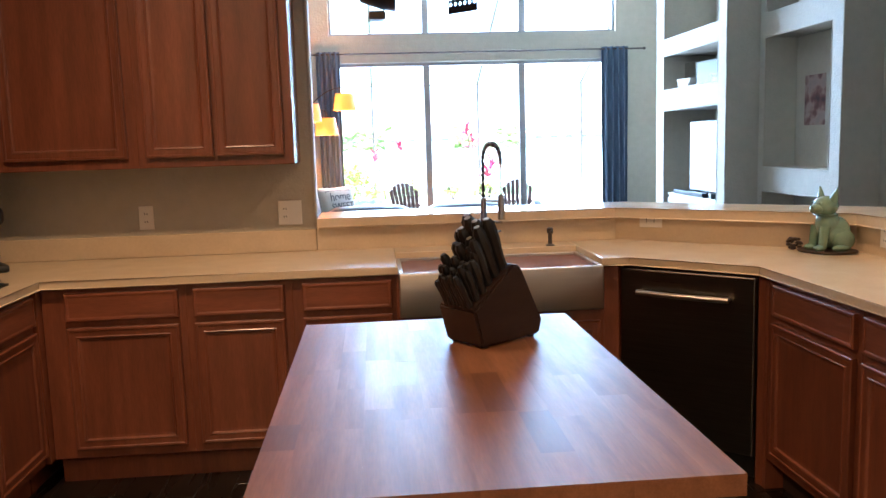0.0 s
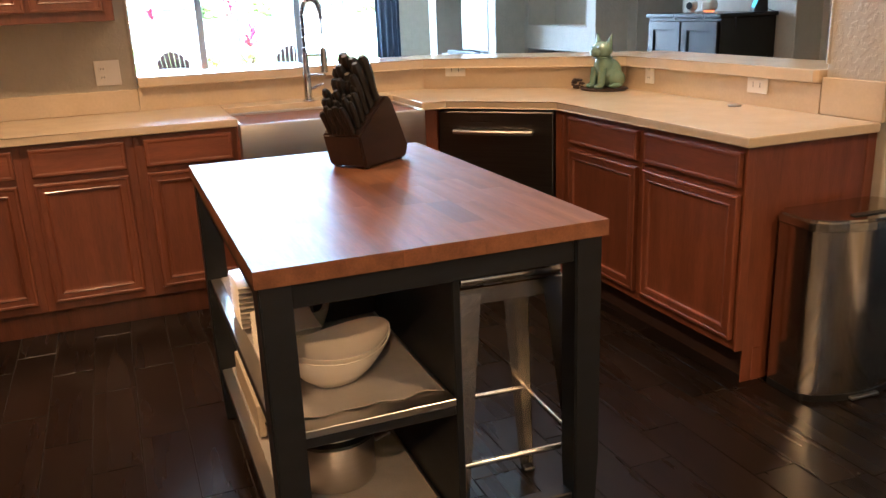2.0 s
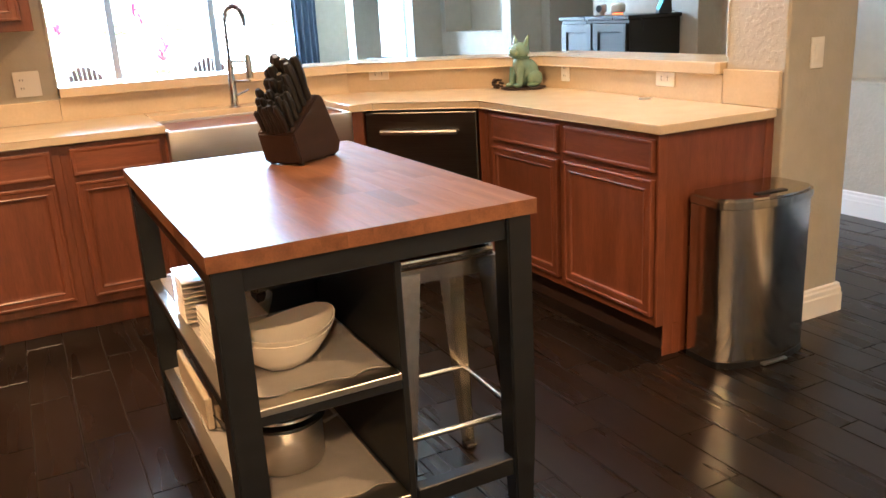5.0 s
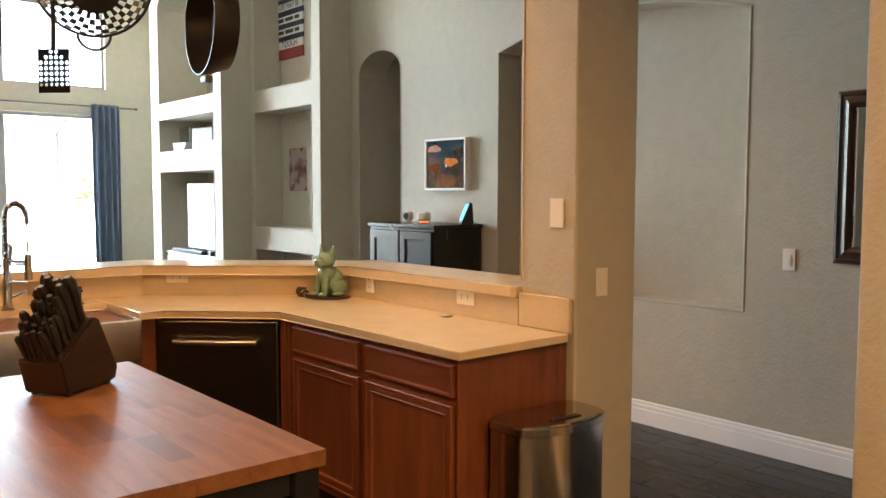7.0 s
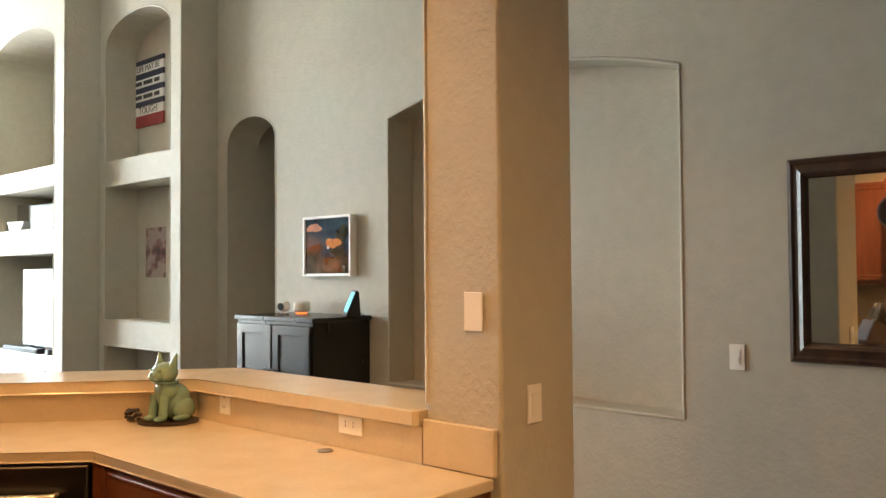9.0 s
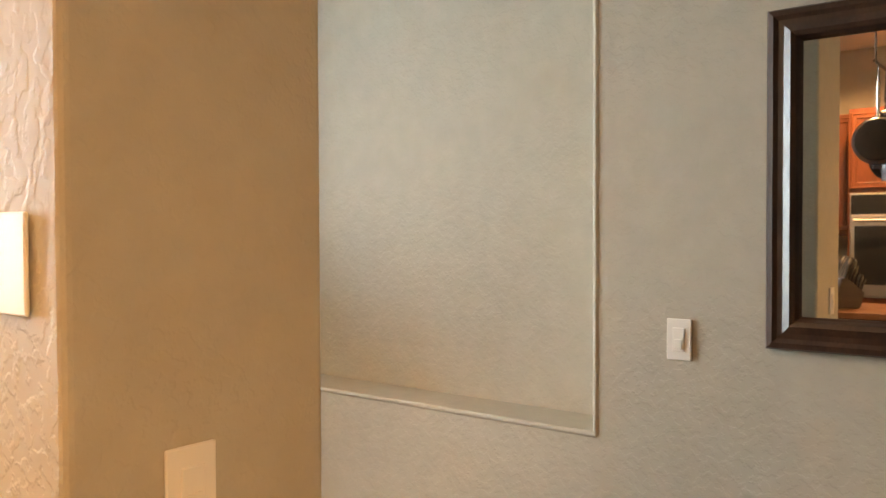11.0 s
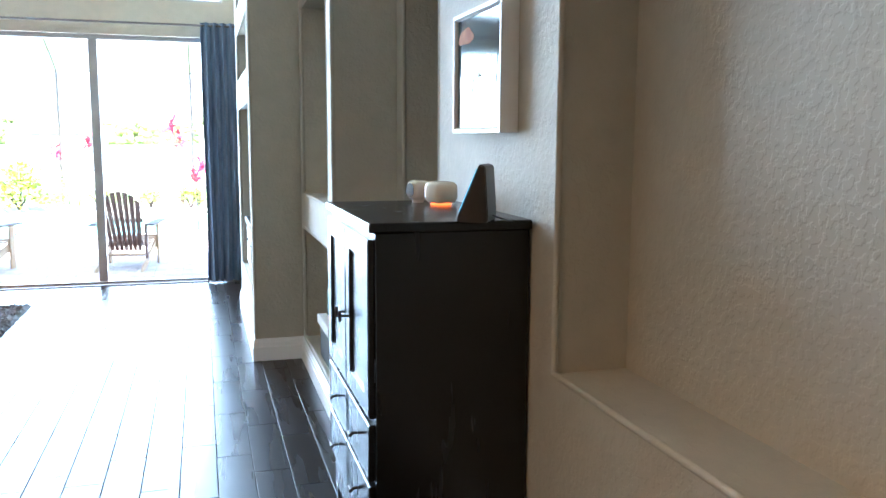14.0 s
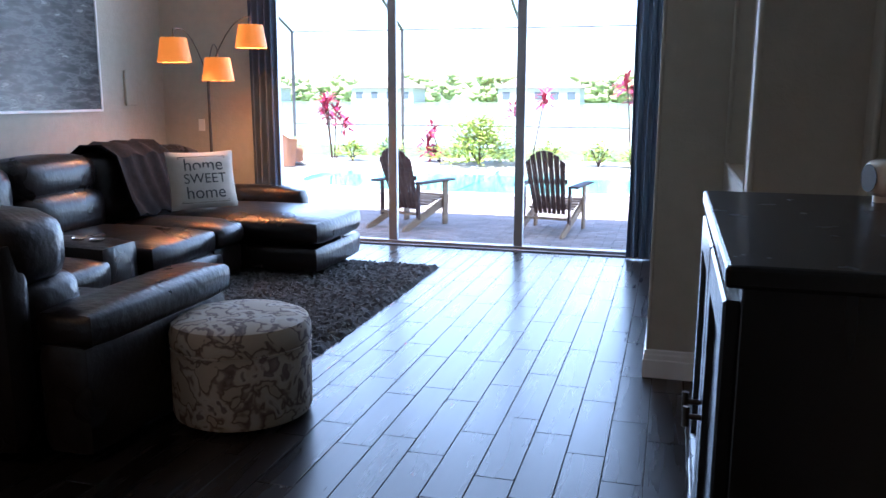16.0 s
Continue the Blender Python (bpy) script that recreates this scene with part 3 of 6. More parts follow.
RAISED = [(0.012, 0.0), (0.015, 0.0035), (0.036, 0.0045), (0.040, 0.0015), (0.045, 0.0035), (0.049, 0.010), (0.060, 0.0115)]
SLAB = [(0.012, 0.0), (0.018, 0.002)]


def cabinet_fronts(c, w, z0, z1, drawer, doors, gap=0.014, inset=(0.022, 0.022)):
    """Drawer and door fronts on the face y = 0 of a cabinet that is w wide."""
    n = doors
    dw = (w - sum(inset) - (n - 1) * gap) / n
    for i in range(n):
        x = inset[0] + i * (dw + gap)
        zt = z1
        if drawer:
            ob = part("drawer_front", panel(dw, drawer, 0.02, SLAB), CHERRY_H, c)
            ob.location = (x, -0.002, z1 - drawer)
            zt = z1 - drawer - 0.028
        ob = part("door", panel(dw, zt - z0, 0.022, RAISED), CHERRY, c)
        ob.location = (x, -0.002, z0)


def base_cabinet(label, at, turn, w, doors=1, drawer=0.120, depth=0.6, face=True, inset=(0.022, 0.022), kick=None):
    """A base unit: front face at local y = 0, from local x = 0 to w."""
    c = thing("base_cabinet", label, "cabinet", at, turn, group="kitchen base cabinets")
    part("body", boxes((0, 0, 0.130, w, depth, 0.872), bevel=0.002), CHERRY, c)
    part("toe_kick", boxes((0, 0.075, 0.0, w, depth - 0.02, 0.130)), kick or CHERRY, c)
    if face:
        cabinet_fronts(c, w, 0.172, 0.853, drawer, doors, inset=inset)
    return c


FY = 3.475     # face of the back row
B = "cherry-stained wooden base cabinet with a drawer over a panelled door"
base_cabinet(B, (-1.44, FY, 0), 0, 0.595, inset=(0.099, 0.031))
base_cabinet(B, (-0.845, FY, 0), 0, 0.45, inset=(0.032, 0.038))
base_cabinet(B, (-0.395, FY, 0), 0, 0.445, inset=(0.041, 0.022))
sb = base_cabinet("cherry-stained sink cabinet with two panelled doors below the steel sink", (0.05, FY, 0), 0, 0.92, face=False)
for i in range(2):
    ob = part("door", panel(0.43, 0.46, 0.022, RAISED), CHERRY, sb)
    ob.location = (0.022 + i * 0.446, -0.002, 0.172)
XF = 1.505     # face of the right-hand row
# toe kicks of this row are coloured as if in shade
base_cabinet(B, (XF, 3.02, 0), -90, 0.628, depth=0.575, inset=(0.062, 0.026), kick=CHERRY_SHADED)
base_cabinet(B, (XF, 2.392, 0), -90, 0.582, depth=0.575, inset=(0.024, 0.008), kick=CHERRY_SHADED)
ep = thing("cabinet_end", "cherry-stained end panel closing the cabinet row", "panel")
part("panel", boxes((XF + 0.034, 1.803, 0.0, 2.085, 1.8095, 0.872), bevel=0.001), CHERRY, ep)
part("stile", boxes((XF - 0.006, 1.797, 0.130, XF + 0.033, 1.8095, 0.872), (XF + 0.078, 1.799, 0.0, XF + 0.115, 1.8028, 0.130), bevel=0.002), CHERRY, ep)
part("back_stile", boxes((2.04, 1.799, 0.0, 2.083, 1.8028, 0.872), bevel=0.001), CHERRY, ep)
# corner fillers beside the dishwasher
single("corner_filler", prism(bmesh.new(), [(0.97, FY), (1.035, FY), (1.06, FY + 0.03), (1.06, 4.0), (0.97, 4.0)], 0.0, 0.872), CHERRY, "cherry-stained corner filler beside the dishwasher", "filler")
single("corner_filler", prism(bmesh.new(), [(XF, 3.022), (XF, 3.05), (XF - 0.012, 3.085), (1.55, 3.15), (2.05, 3.15), (2.05, 3.022)], 0.0, 0.872), CHERRY, "cherry-stained corner filler beside the dishwasher", "filler")
# left-hand row
for y0, w in ((2.945, 0.48), (2.455, 0.49), (1.09, 0.585), (0.50, 0.59)):
    base_cabinet(B, (-1.46, y0, 0), 90, w)
single("corner_filler", boxes((-2.08, 3.43, 0.13, -1.442, 4.09, 0.872), (-2.08, 3.43, 0, -1.53, 4.09, 0.13)), CHERRY, "cherry-stained blind corner of the base cabinets", "filler")

# worktop with backsplash and bar ledge
CT, CB = 0.912, 0.876
KN = [(1.22, 4.13), (2.09, 3.37)]
worktop = thing("countertop", "beige quartz worktop running round the kitchen", "countertop")


def slab(pts, z0, z1, name="slab", label="", bev=0.006):
    bm = prism(bmesh.new(), pts, z0, z1)
    top = [ed for ed in bm.edges if all(abs(v.co.z - z1) < 1e-5 for v in ed.verts) or all(abs(v.co.z - z0) < 1e-5 for v in ed.verts)]
    bmesh.ops.bevel(bm, geom=top, offset=bev, segments=2, profile=0.5, affect="EDGES")
    return part(name, bm, QUARTZ, worktop, label, smooth=False)


slab([(-2.095, 2.455), (-1.43, 2.455), (-1.43, 3.445), (0.058, 3.445), (0.058, 4.105), (-2.095, 4.105)], CB, CT)
slab([(0.952, 3.445), (1.075, 3.445), (1.48, 3.055), (1.48, 1.775), (2.065, 1.775), (2.065, 3.36), (1.21, 4.105), (0.952, 4.105)], CB, CT)
slab([(0.0585, 3.90), (0.9515, 3.90), (0.9515, 4.105), (0.0585, 4.105)], CB, CT, bev=0.002)
slab([(-2.095, 0.48), (-1.43, 0.48), (-1.43, 1.673), (-2.095, 1.673)], CB, CT)
for b in ((-2.095, 4.108, CT - 0.002, -0.327, 4.128, 1.02), (-2.097, 0.48, CT - 0.002, -2.078, 1.673, 1.02), (-2.097, 2.455, CT - 0.002, -2.078, 4.106, 1.02), (2.068, 1.775, CT - 0.002, 2.088, 2.06, 1.052)):
    part("backsplash", boxes(b, bevel=0.003), QUARTZ, worktop)
bm = prism(bmesh.new(), [(-0.325, 4.107), (1.211, 4.107), (2.067, 3.361), (2.067, 2.062), (2.0885, 2.062), (2.0885, 3.3690), (1.2194, 4.1285), (-0.325, 4.1285)], CT - 0.002, 1.026)
part("backsplash", bm, QUARTZ, worktop)
ledge = slab([(-0.32, 4.065), (1.195, 4.065), (2.045, 3.33), (2.045, 2.085), (2.06, 2.068), (2.40, 2.068), (2.40, 3.51), (1.35, 4.43), (-0.32, 4.43)], 1.028, 1.079, "bar_ledge", "raised beige quartz bar ledge")
bm = bmesh.new()
lathe(bm, [(0.026, 0), (0.030, 0.003), (0.024, 0.006), (0.012, 0.006)], 24)
single("counter_port", bm, STEEL, "small round steel cap set in the worktop", "cap", (1.99, 2.44, CT), smooth=True)

# farmhouse sink
sink = thing("farmhouse_sink", "brushed steel apron-front sink set into the worktop", "sink", (0.06, 3.415, 0))
W, D, Z0, Z1 = 0.895, 0.48, 0.690, 0.885
part("apron", boxes((0, 0, Z0, W, 0.022, Z1), bevel=0.009, seg=3), STEEL, sink, smooth=True)
part("basin", boxes((0.002, 0.022, Z0, 0.022, D, Z1), (W - 0.022, 0.022, Z0, W - 0.002, D, Z1), (0.022, D - 0.02, Z0, W - 0.022, D, Z1), (0.022, 0.022, Z0, W - 0.022, D - 0.02, Z0 + 0.012), bevel=0.003), STEEL, sink)
part("divider", boxes((0.50, 0.022, Z0 + 0.012, 0.512, D - 0.02, Z1 - 0.03), bevel=0.003), STEEL, sink)
for x in (0.25, 0.70):
    bm = bmesh.new()
    lathe(bm, [(0.055, 0), (0.055, 0.004), (0.03, 0.002)], 20, at=(x, 0.25, Z0 + 0.013))
    part("drain", bm, CHROME, sink, smooth=True)

# spring faucet
fc = thing("spring_faucet", "tall chrome pull-down faucet with a coiled spring neck", "faucet", (0.50, 3.93, CT))
bm = bmesh.new()
lathe(bm, [(0.030, 0), (0.030, 0.01), (0.021, 0.014), (0.020, 0.15), (0.016, 0.155), (0.015, 0.24), (0.012, 0.25)], 20)
part("body", bm, CHROME, fc, smooth=True)
arc = [(0, 0, 0.24), (0, 0, 0.36)] + [(0.036 - 0.036 * math.cos(a), -0.05 + 0.05 * math.cos(a), 0.44 + 0.07 * math.sin(a)) for a in (math.pi * k / 10 for k in range(0, 11))] + [(0.072, -0.10, 0.41)]
part("hose", tube(bmesh.new(), arc, 0.0075, 8), BLACKPL, fc, smooth=True)
coil = []
for k in range(0, 221):
    s = k / 220 * (len(arc) - 1)
    i = min(int(s), len(arc) - 2)
    p = Vector(arc[i]).lerp(Vector(arc[i + 1]), s - i)
    d = (Vector(arc[i + 1]) - Vector(arc[i])).normalized()
    u = d.orthogonal().normalized() if abs(d.z) < 0.99 else Vector((1, 0, 0))
    v = d.cross(u)
    a = k * 0.9
    coil.append(p + 0.0125 * (math.cos(a) * u + math.sin(a) * v))
part("spring", tube(bmesh.new(), coil, 0.0026, 5), CHROME, fc, smooth=True)
bm = rod(bmesh.new(), (0.072, -0.10, 0.41), (0.072, -0.10, 0.27), 0.004)
rod(bm, (0.072, -0.10, 0.27), (0.072, -0.10, 0.15), 0.016, 0.019, 16)
part("spray_head", bm, CHROME, fc, smooth=True)
bm = rod(bmesh.new(), (0, 0, 0.235), (0.072, -0.10, 0.235), 0.006)
part("holder_arm", bm, CHROME, fc, smooth=True)
part("spout_arm", rod(bmesh.new(), (0, 0, 0.135), (0.072, -0.10, 0.135), 0.006), CHROME, fc, smooth=True)
part("lever", rod(bmesh.new(), (0.015, 0, 0.06), (0.085, 0, 0.085), 0.008, 0.006), CHROME, fc, smooth=True)
sd = thing("soap_dispenser", "small chrome soap pump beside the sink", "soap pump", (0.83, 3.94, CT))
bm = bmesh.new()
lathe(bm, [(0.022, 0), (0.022, 0.006), (0.011, 0.01), (0.010, 0.06), (0.016, 0.064), (0.016, 0.085), (0.01, 0.09)], 18)
part("pump", bm, BRONZE, sd, smooth=True)
part("spout", rod(bmesh.new(), (0, 0, 0.074), (0, -0.05, 0.07), 0.006), BRONZE, sd, smooth=True)

# dishwasher across the corner
dwx, dwy = 1.058, 3.502
dwa = math.degrees(math.atan2(3.085 - 3.502, 1.492 - 1.058))
dwl = math.hypot(1.492 - 1.058, 3.085 - 3.502)
dw = thing("dishwasher", "black stainless dishwasher set across the counter corner", "dishwasher", (dwx, dwy, 0), dwa)
part("body", boxes((0.006, 0.01, 0.10, dwl - 0.006, 0.50, 0.868)), BLACKPL, dw)
part("door", boxes((0.006, -0.022, 0.115, dwl - 0.006, 0.01, 0.862), bevel=0.006, seg=2), DARKSTEEL, dw)
part("toe_kick", boxes((0.02, 0.05, 0.0, dwl - 0.02, 0.40, 0.10)), BLACKPL, dw)
bm = tube(bmesh.new(), [(0.10 + i * (dwl - 0.20) / 10, -0.058 - 0.010 * math.sin(math.pi * i / 10), 0.765) for i in range(11)], 0.012, 10)
rod(bm, (0.11, -0.02, 0.765), (0.11, -0.06, 0.765), 0.009)
rod(bm, (dwl - 0.11, -0.02, 0.765), (dwl - 0.11, -0.06, 0.765), 0.009)
part("handle", bm, STEEL, dw, "brushed steel bar handle", smooth=True)

# wall cabinets
def wall_cabinet(label, at, turn, w, doors, z0, z1, depth=0.31, fx0=0.02):
    c = thing("wall_cabinet", label, "cabinet", at, turn, group="kitchen wall cabinets")
    part("body", boxes((0, 0, z0, w, depth, z1), bevel=0.002), CHERRY, c)
    gap = 0.014
    dwid = (w - fx0 - 0.045 - (doors - 1) * gap) / doors
    for i in range(doors):
        ob = part("door", panel(dwid, z1 - z0 - 0.072, 0.022, RAISED), CHERRY, c)
        ob.location = (fx0 + i * (dwid + gap), -0.002, z0 + 0.045)
    return c


WCL = "cherry-stained wooden wall cabinet with raised panel doors"
wall_cabinet(WCL, (-1.09, 3.82, 0), 0, 0.70, 2, 1.357, 2.43, fx0=0.034)
wall_cabinet(WCL, (-1.74, 3.82, 0), 0, 0.65, 1, 1.357, 2.43, fx0=0.067)
wall_cabinet(WCL, (-1.79, 2.455, 0), 90, 1.315, 2, 1.36, 2.43, depth=0.31)
wall_cabinet(WCL, (-1.79, 0.50, 0), 90, 1.17, 2, 1.36, 2.43, depth=0.31)
single("cabinet_filler", boxes((-2.095, 3.78, 1.36, -1.745, 4.125, 2.43)), CHERRY, "cherry-stained blind corner of the wall cabinets", "filler")

# oven tower and cooktop on the left-hand row
ot_c = thing("oven_cabinet", "tall cherry-stained cabinet holding a built-in steel oven", "cabinet", (-1.462, 1.68, 0), 90)
part("body", boxes((0, 0, 0.13, 0.77, 0.62, 2.43), bevel=0.002), CHERRY, ot_c)
part("toe_kick", boxes((0, 0.075, 0.0, 0.77, 0.60, 0.13)), CHERRY, ot_c)
for x in (0.022, 0.392):
    for z, hh in ((0.172, 0.61), (1.76, 0.63)):
        part("door", panel(0.356, hh, 0.022, RAISED), CHERRY, ot_c).location = (x, -0.002, z)
ov = thing("wall_oven", "built-in steel wall oven with a black glass door", "oven", (-1.462, 1.695, 0), 90)
part("trim_frame", boxes((0, -0.014, 0.845, 0.74, -0.001, 1.72), bevel=0.003), STEEL, ov)
part("control_panel", boxes((0.012, -0.024, 1.545, 0.728, -0.0145, 1.705), bevel=0.003), BLACKPL, ov, "black glass control panel")
part("door", boxes((0.012, -0.046, 0.862, 0.728, -0.0145, 1.535), bevel=0.006, seg=2), STEEL, ov)
part("door_glass", boxes((0.045, -0.049, 0.955, 0.695, -0.0465, 1.445), bevel=0.002), BLACKPL, ov, "black glass oven window")
bm = rod(bmesh.new(), (0.05, -0.098, 1.49), (0.69, -0.098, 1.49), 0.012)
for x in (0.08, 0.66):
    rod(bm, (x, -0.045, 1.49), (x, -0.098, 1.49), 0.008)
part("handle", bm, STEEL, ov, "brushed steel bar handle", smooth=True)
ck = thing("cooktop", "black glass cooktop set into the beige worktop", "cooktop", (-1.52, 2.62, CT + 0.0005), 90)
part("glass", boxes((0, 0, 0, 0.76, 0.50, 0.010), bevel=0.003, seg=2), BLACKPL, ck)
for x, y, r_ in ((0.19, 0.14, 0.09), (0.57, 0.14, 0.075), (0.19, 0.37, 0.075), (0.57, 0.37, 0.105)):
    part("burner_ring", lathe(bmesh.new(), [(r_ - 0.003, 0.0105), (r_, 0.011), (r_ + 0.003, 0.0105)], 28, at=(x, y, 0)), DARKSTEEL, ck, smooth=True)
cm = thing("coffee_maker", "black coffee maker on the worktop corner", "coffee maker", (-1.83, 3.83, CT), 35)
part("base", boxes((-0.09, -0.14, 0, 0.09, 0.12, 0.035), bevel=0.012, seg=2), BLACKPL, cm)
part("tower", boxes((-0.09, 0.03, 0.036, 0.09, 0.12, 0.30), bevel=0.015, seg=2), BLACKPL, cm)
part("head", boxes((-0.09, -0.14, 0.21, 0.09, 0.028, 0.30), bevel=0.03, seg=3), BLACKPL, cm)
bm = bmesh.new()
lathe(bm, [(0.05, 0.037), (0.062, 0.05), (0.062, 0.13), (0.048, 0.16)], 20, at=(0, -0.06, 0))
part("carafe", bm, BLACKPL, cm, smooth=True)


def wall_plate(at, turn, kind, w=0.072, h=0.118, level=False):
    """An outlet or switch plate; its back on local y = 0, facing local -y."""
    lab = {"outlet": "white double power outlet on the wall", "switch": "white rocker light switch on the wall", "pair": "white wall plate with an outlet and a switch", "blank": "white blank wall plate"}[kind]
    t = thing("power_outlet" if kind in ("outlet", "pair") else "light_switch", lab, "wall plate", at, turn)
    if level:
        w, h = h, w
    part("plate", boxes((-w / 2, -0.007, -h / 2, w / 2, -0.001, h / 2), bevel=0.002), PLATE, t)
    if kind == "switch":
        part("rocker", boxes((-0.017, -0.011, -0.034, 0.017, -0.0072, 0.034), bevel=0.0015), PLATE, t)
        part("slider", boxes((-0.010, -0.0135, -0.026, 0.010, -0.0112, 0.002), bevel=0.001), PLATE, t)
    if kind in ("outlet", "pair"):
        cx = -0.024 if kind == "pair" else 0.0
        for s in (-1, 1):
            o = (s * 0.020, 0) if level else (cx, s * 0.020)
            part("socket", boxes((o[0] - 0.015, -0.0095, o[1] - 0.014, o[0] + 0.015, -0.0072, o[1] + 0.014), bevel=0.001), PLATE, t)
            a = (0, 0.006) if level else (0.006, 0)
            for q in (-1, 1):
                part("slot", boxes((o[0] + q * a[0] - 0.0016, -0.0102, o[1] + q * a[1] - 0.0045, o[0] + q * a[0] + 0.0016, -0.0096, o[1] + q * a[1] + 0.0045)), SLOT, t)
    return t


wall_plate((-1.16, 4.129, 1.107), 0, "outlet")
wall_plate((-0.455, 4.129, 1.108), 0, "pair", 0.118, 0.122)
da = math.degrees(math.atan2(3.361 - 4.107, 2.067 - 1.211))
k = 0.17
wall_plate((1.211 + 0.856 * k, 4.107 - 0.746 * k, 1.015), da, "outlet", level=True)
wall_plate((2.066, 3.146, 1.000), -90, "outlet", level=False, h=0.10)
wall_plate((2.066, 2.392, 0.999), -90, "outlet", level=True)
wall_plate((2.089, 1.862, 1.394), -90, "blank")
wall_plate((2.245, 1.759, 1.110), 0, "switch")
wall_plate((XN - 0.001, 1.795, 1.115), -90, "switch")

# ---- kitchen things ----
isl = thing("kitchen_island", "black kitchen island with a butcher block top and open steel shelves", "kitchen island")
IX0, IX1, IY0, IY1 = -0.25, 0.545, 1.165, 2.42
top = part("tabletop", boxes((IX0 + 0.002, IY0 + 0.002, 0.864, IX1 - 0.002, IY1 - 0.002, 0.893)), BUTCHER, isl, "oiled butcher block top")
rng = random.Random(5)
nst = 13
sw = (IX1 - IX0) / nst
# darker staves: column, start and end
DARK = ((8, 1.30, 1.52), (7, 1.53, 1.81), (0, 1.385, 1.52))
for i in range(nst):
    cuts = [IY0]
    marks = sorted({q_ for c_, a, b in DARK if c_ == i for q_ in (a, b)} | {IY1})
    for stop in marks:
        while stop - cuts[-1] > 0.52:
            cuts.append(cuts[-1] + rng.uniform(0.20, 0.44))
        cuts.append(stop)
    for y, y2 in zip(cuts, cuts[1:]):
        dark = any(c_ == i and abs(a - y) < 1e-6 for c_, a, b in DARK)
        b = bmesh.new()
        box(b, -sw / 2, -(y2 - y) / 2, -0.0185, sw / 2, (y2 - y) / 2, 0.0185 + rng.uniform(0, 0.00012))
        ob = part("stave", b, BUTCHER_D if dark else BUTCHER, top, "darker stave" if dark else "")
        ob.location = (IX0 + (i + 0.5) * sw, (y + y2) / 2, 0.8815)


def taper_leg(x, y, s=0.034, z1=0.863):
    bm = bmesh.new()
    a = [bm.verts.new((x + sx * s, y + sy * s, z1)) for sx, sy in ((-1, -1), (1, -1), (1, 1), (-1, 1))]
    m = [bm.verts.new((x + sx * s, y + sy * s, 0.30)) for sx, sy in ((-1, -1), (1, -1), (1, 1), (-1, 1))]
    c = [bm.verts.new((x + sx * s * 0.72, y + sy * s * 0.72, 0.004)) for sx, sy in ((-1, -1), (1, -1), (1, 1), (-1, 1))]
    for p, q in ((a, m), (m, c)):
        for k in range(4):
            bm.faces.new((p[k], p[(k + 1) % 4], q[(k + 1) % 4], q[k]))
    bm.faces.new(a)
    bm.faces.new(c)
    bmesh.ops.bevel(bm, geom=[e2 for e2 in bm.edges if abs(e2.verts[0].co.z - e2.verts[1].co.z) > 0.1], offset=0.004, segments=2, affect="EDGES")
    return bm


LX0, LX1, LY0, LY1 = -0.210, 0.500, 1.207, 2.375
for x in (LX0, LX1):
    for y in (LY0, LY1):
        lg = part("leg", taper_leg(x, y), BLACKPAINT, isl)
        bm = bmesh.new()
        lathe(bm, [(0.018, 0), (0.020, 0.002), (0.018, 0.0045)], 14, at=(x, y, 0))
        part("foot_cap", bm, STEEL, lg)
s = 0.034
for b in ((LX0 + s, LY0 - 0.024, 0.806, LX1 - s, LY0 + 0.0, 0.863), (LX0 + s, LY1, 0.806, LX1 - s, LY1 + 0.024, 0.863),
          (LX0 - 0.024, LY0 + s, 0.806, LX0, LY1 - s, 0.863), (LX1, LY0 + s, 0.806, LX1 + 0.024, LY1 - s, 0.863)):
    part("apron", boxes(b, bevel=0.002), BLACKPAINT, isl)
part("divider_panel", boxes((0.172, LY0 - 0.01, 0.145, 0.190, LY1 + 0.01, 0.805), bevel=0.002), BLACKPAINT, isl)
for z in (0.514, 0.185):
    sh = part("shelf", boxes((LX0 - 0.02, LY0 - 0.012, z - 0.03, 0.171, LY1 + 0.012, z + 0.004), bevel=0.002), BLACKPAINT, isl, "black shelf with a steel tray")
    part("tray", boxes((LX0 - 0.022, LY0 - 0.014, z + 0.0045, 0.170, LY1 + 0.014, z + 0.012), (LX0 - 0.024, LY0 - 0.016, z - 0.004, 0.170, LY0 - 0.0145, z + 0.012), bevel=0.0008), STEEL, sh, "polished steel tray")
part("foot_rail", boxes((0.191, LY0 - 0.02, 0.155, LX1 - 0.03, LY0 + 0.02, 0.205), bevel=0.003), BLACKPAINT, isl)
part("foot_rail", boxes((0.191, LY1 - 0.02, 0.155, LX1 - 0.03, LY1 + 0.02, 0.205), bevel=0.003), BLACKPAINT, isl)


def sheet(x0, y0, x1, y1, z, wave=0.004, n=18):
    bm = bmesh.new()
    g = [[bm.verts.new((x0 + (x1 - x0) * i / n, y0 + (y1 - y0) * j / n + 0.006 * math.sin(i * 1.3) * (j == 0), z + wave * (0.5 + 0.5 * math.sin(i * 0.9 + j * 0.5)) * (0.25 + (j == 0)))) for j in range(n + 1)] for i in range(n + 1)]
    for i in range(n):
        for j in range(n):
            bm.faces.new((g[i][j], g[i + 1][j], g[i + 1][j + 1], g[i][j + 1]))
    r = bmesh.ops.extrude_face_region(bm, geom=bm.faces[:])
    bmesh.ops.translate(bm, verts=[v for v in r["geom"] if isinstance(v, bmesh.types.BMVert)], vec=(0, 0, 0.0016))
    return bm


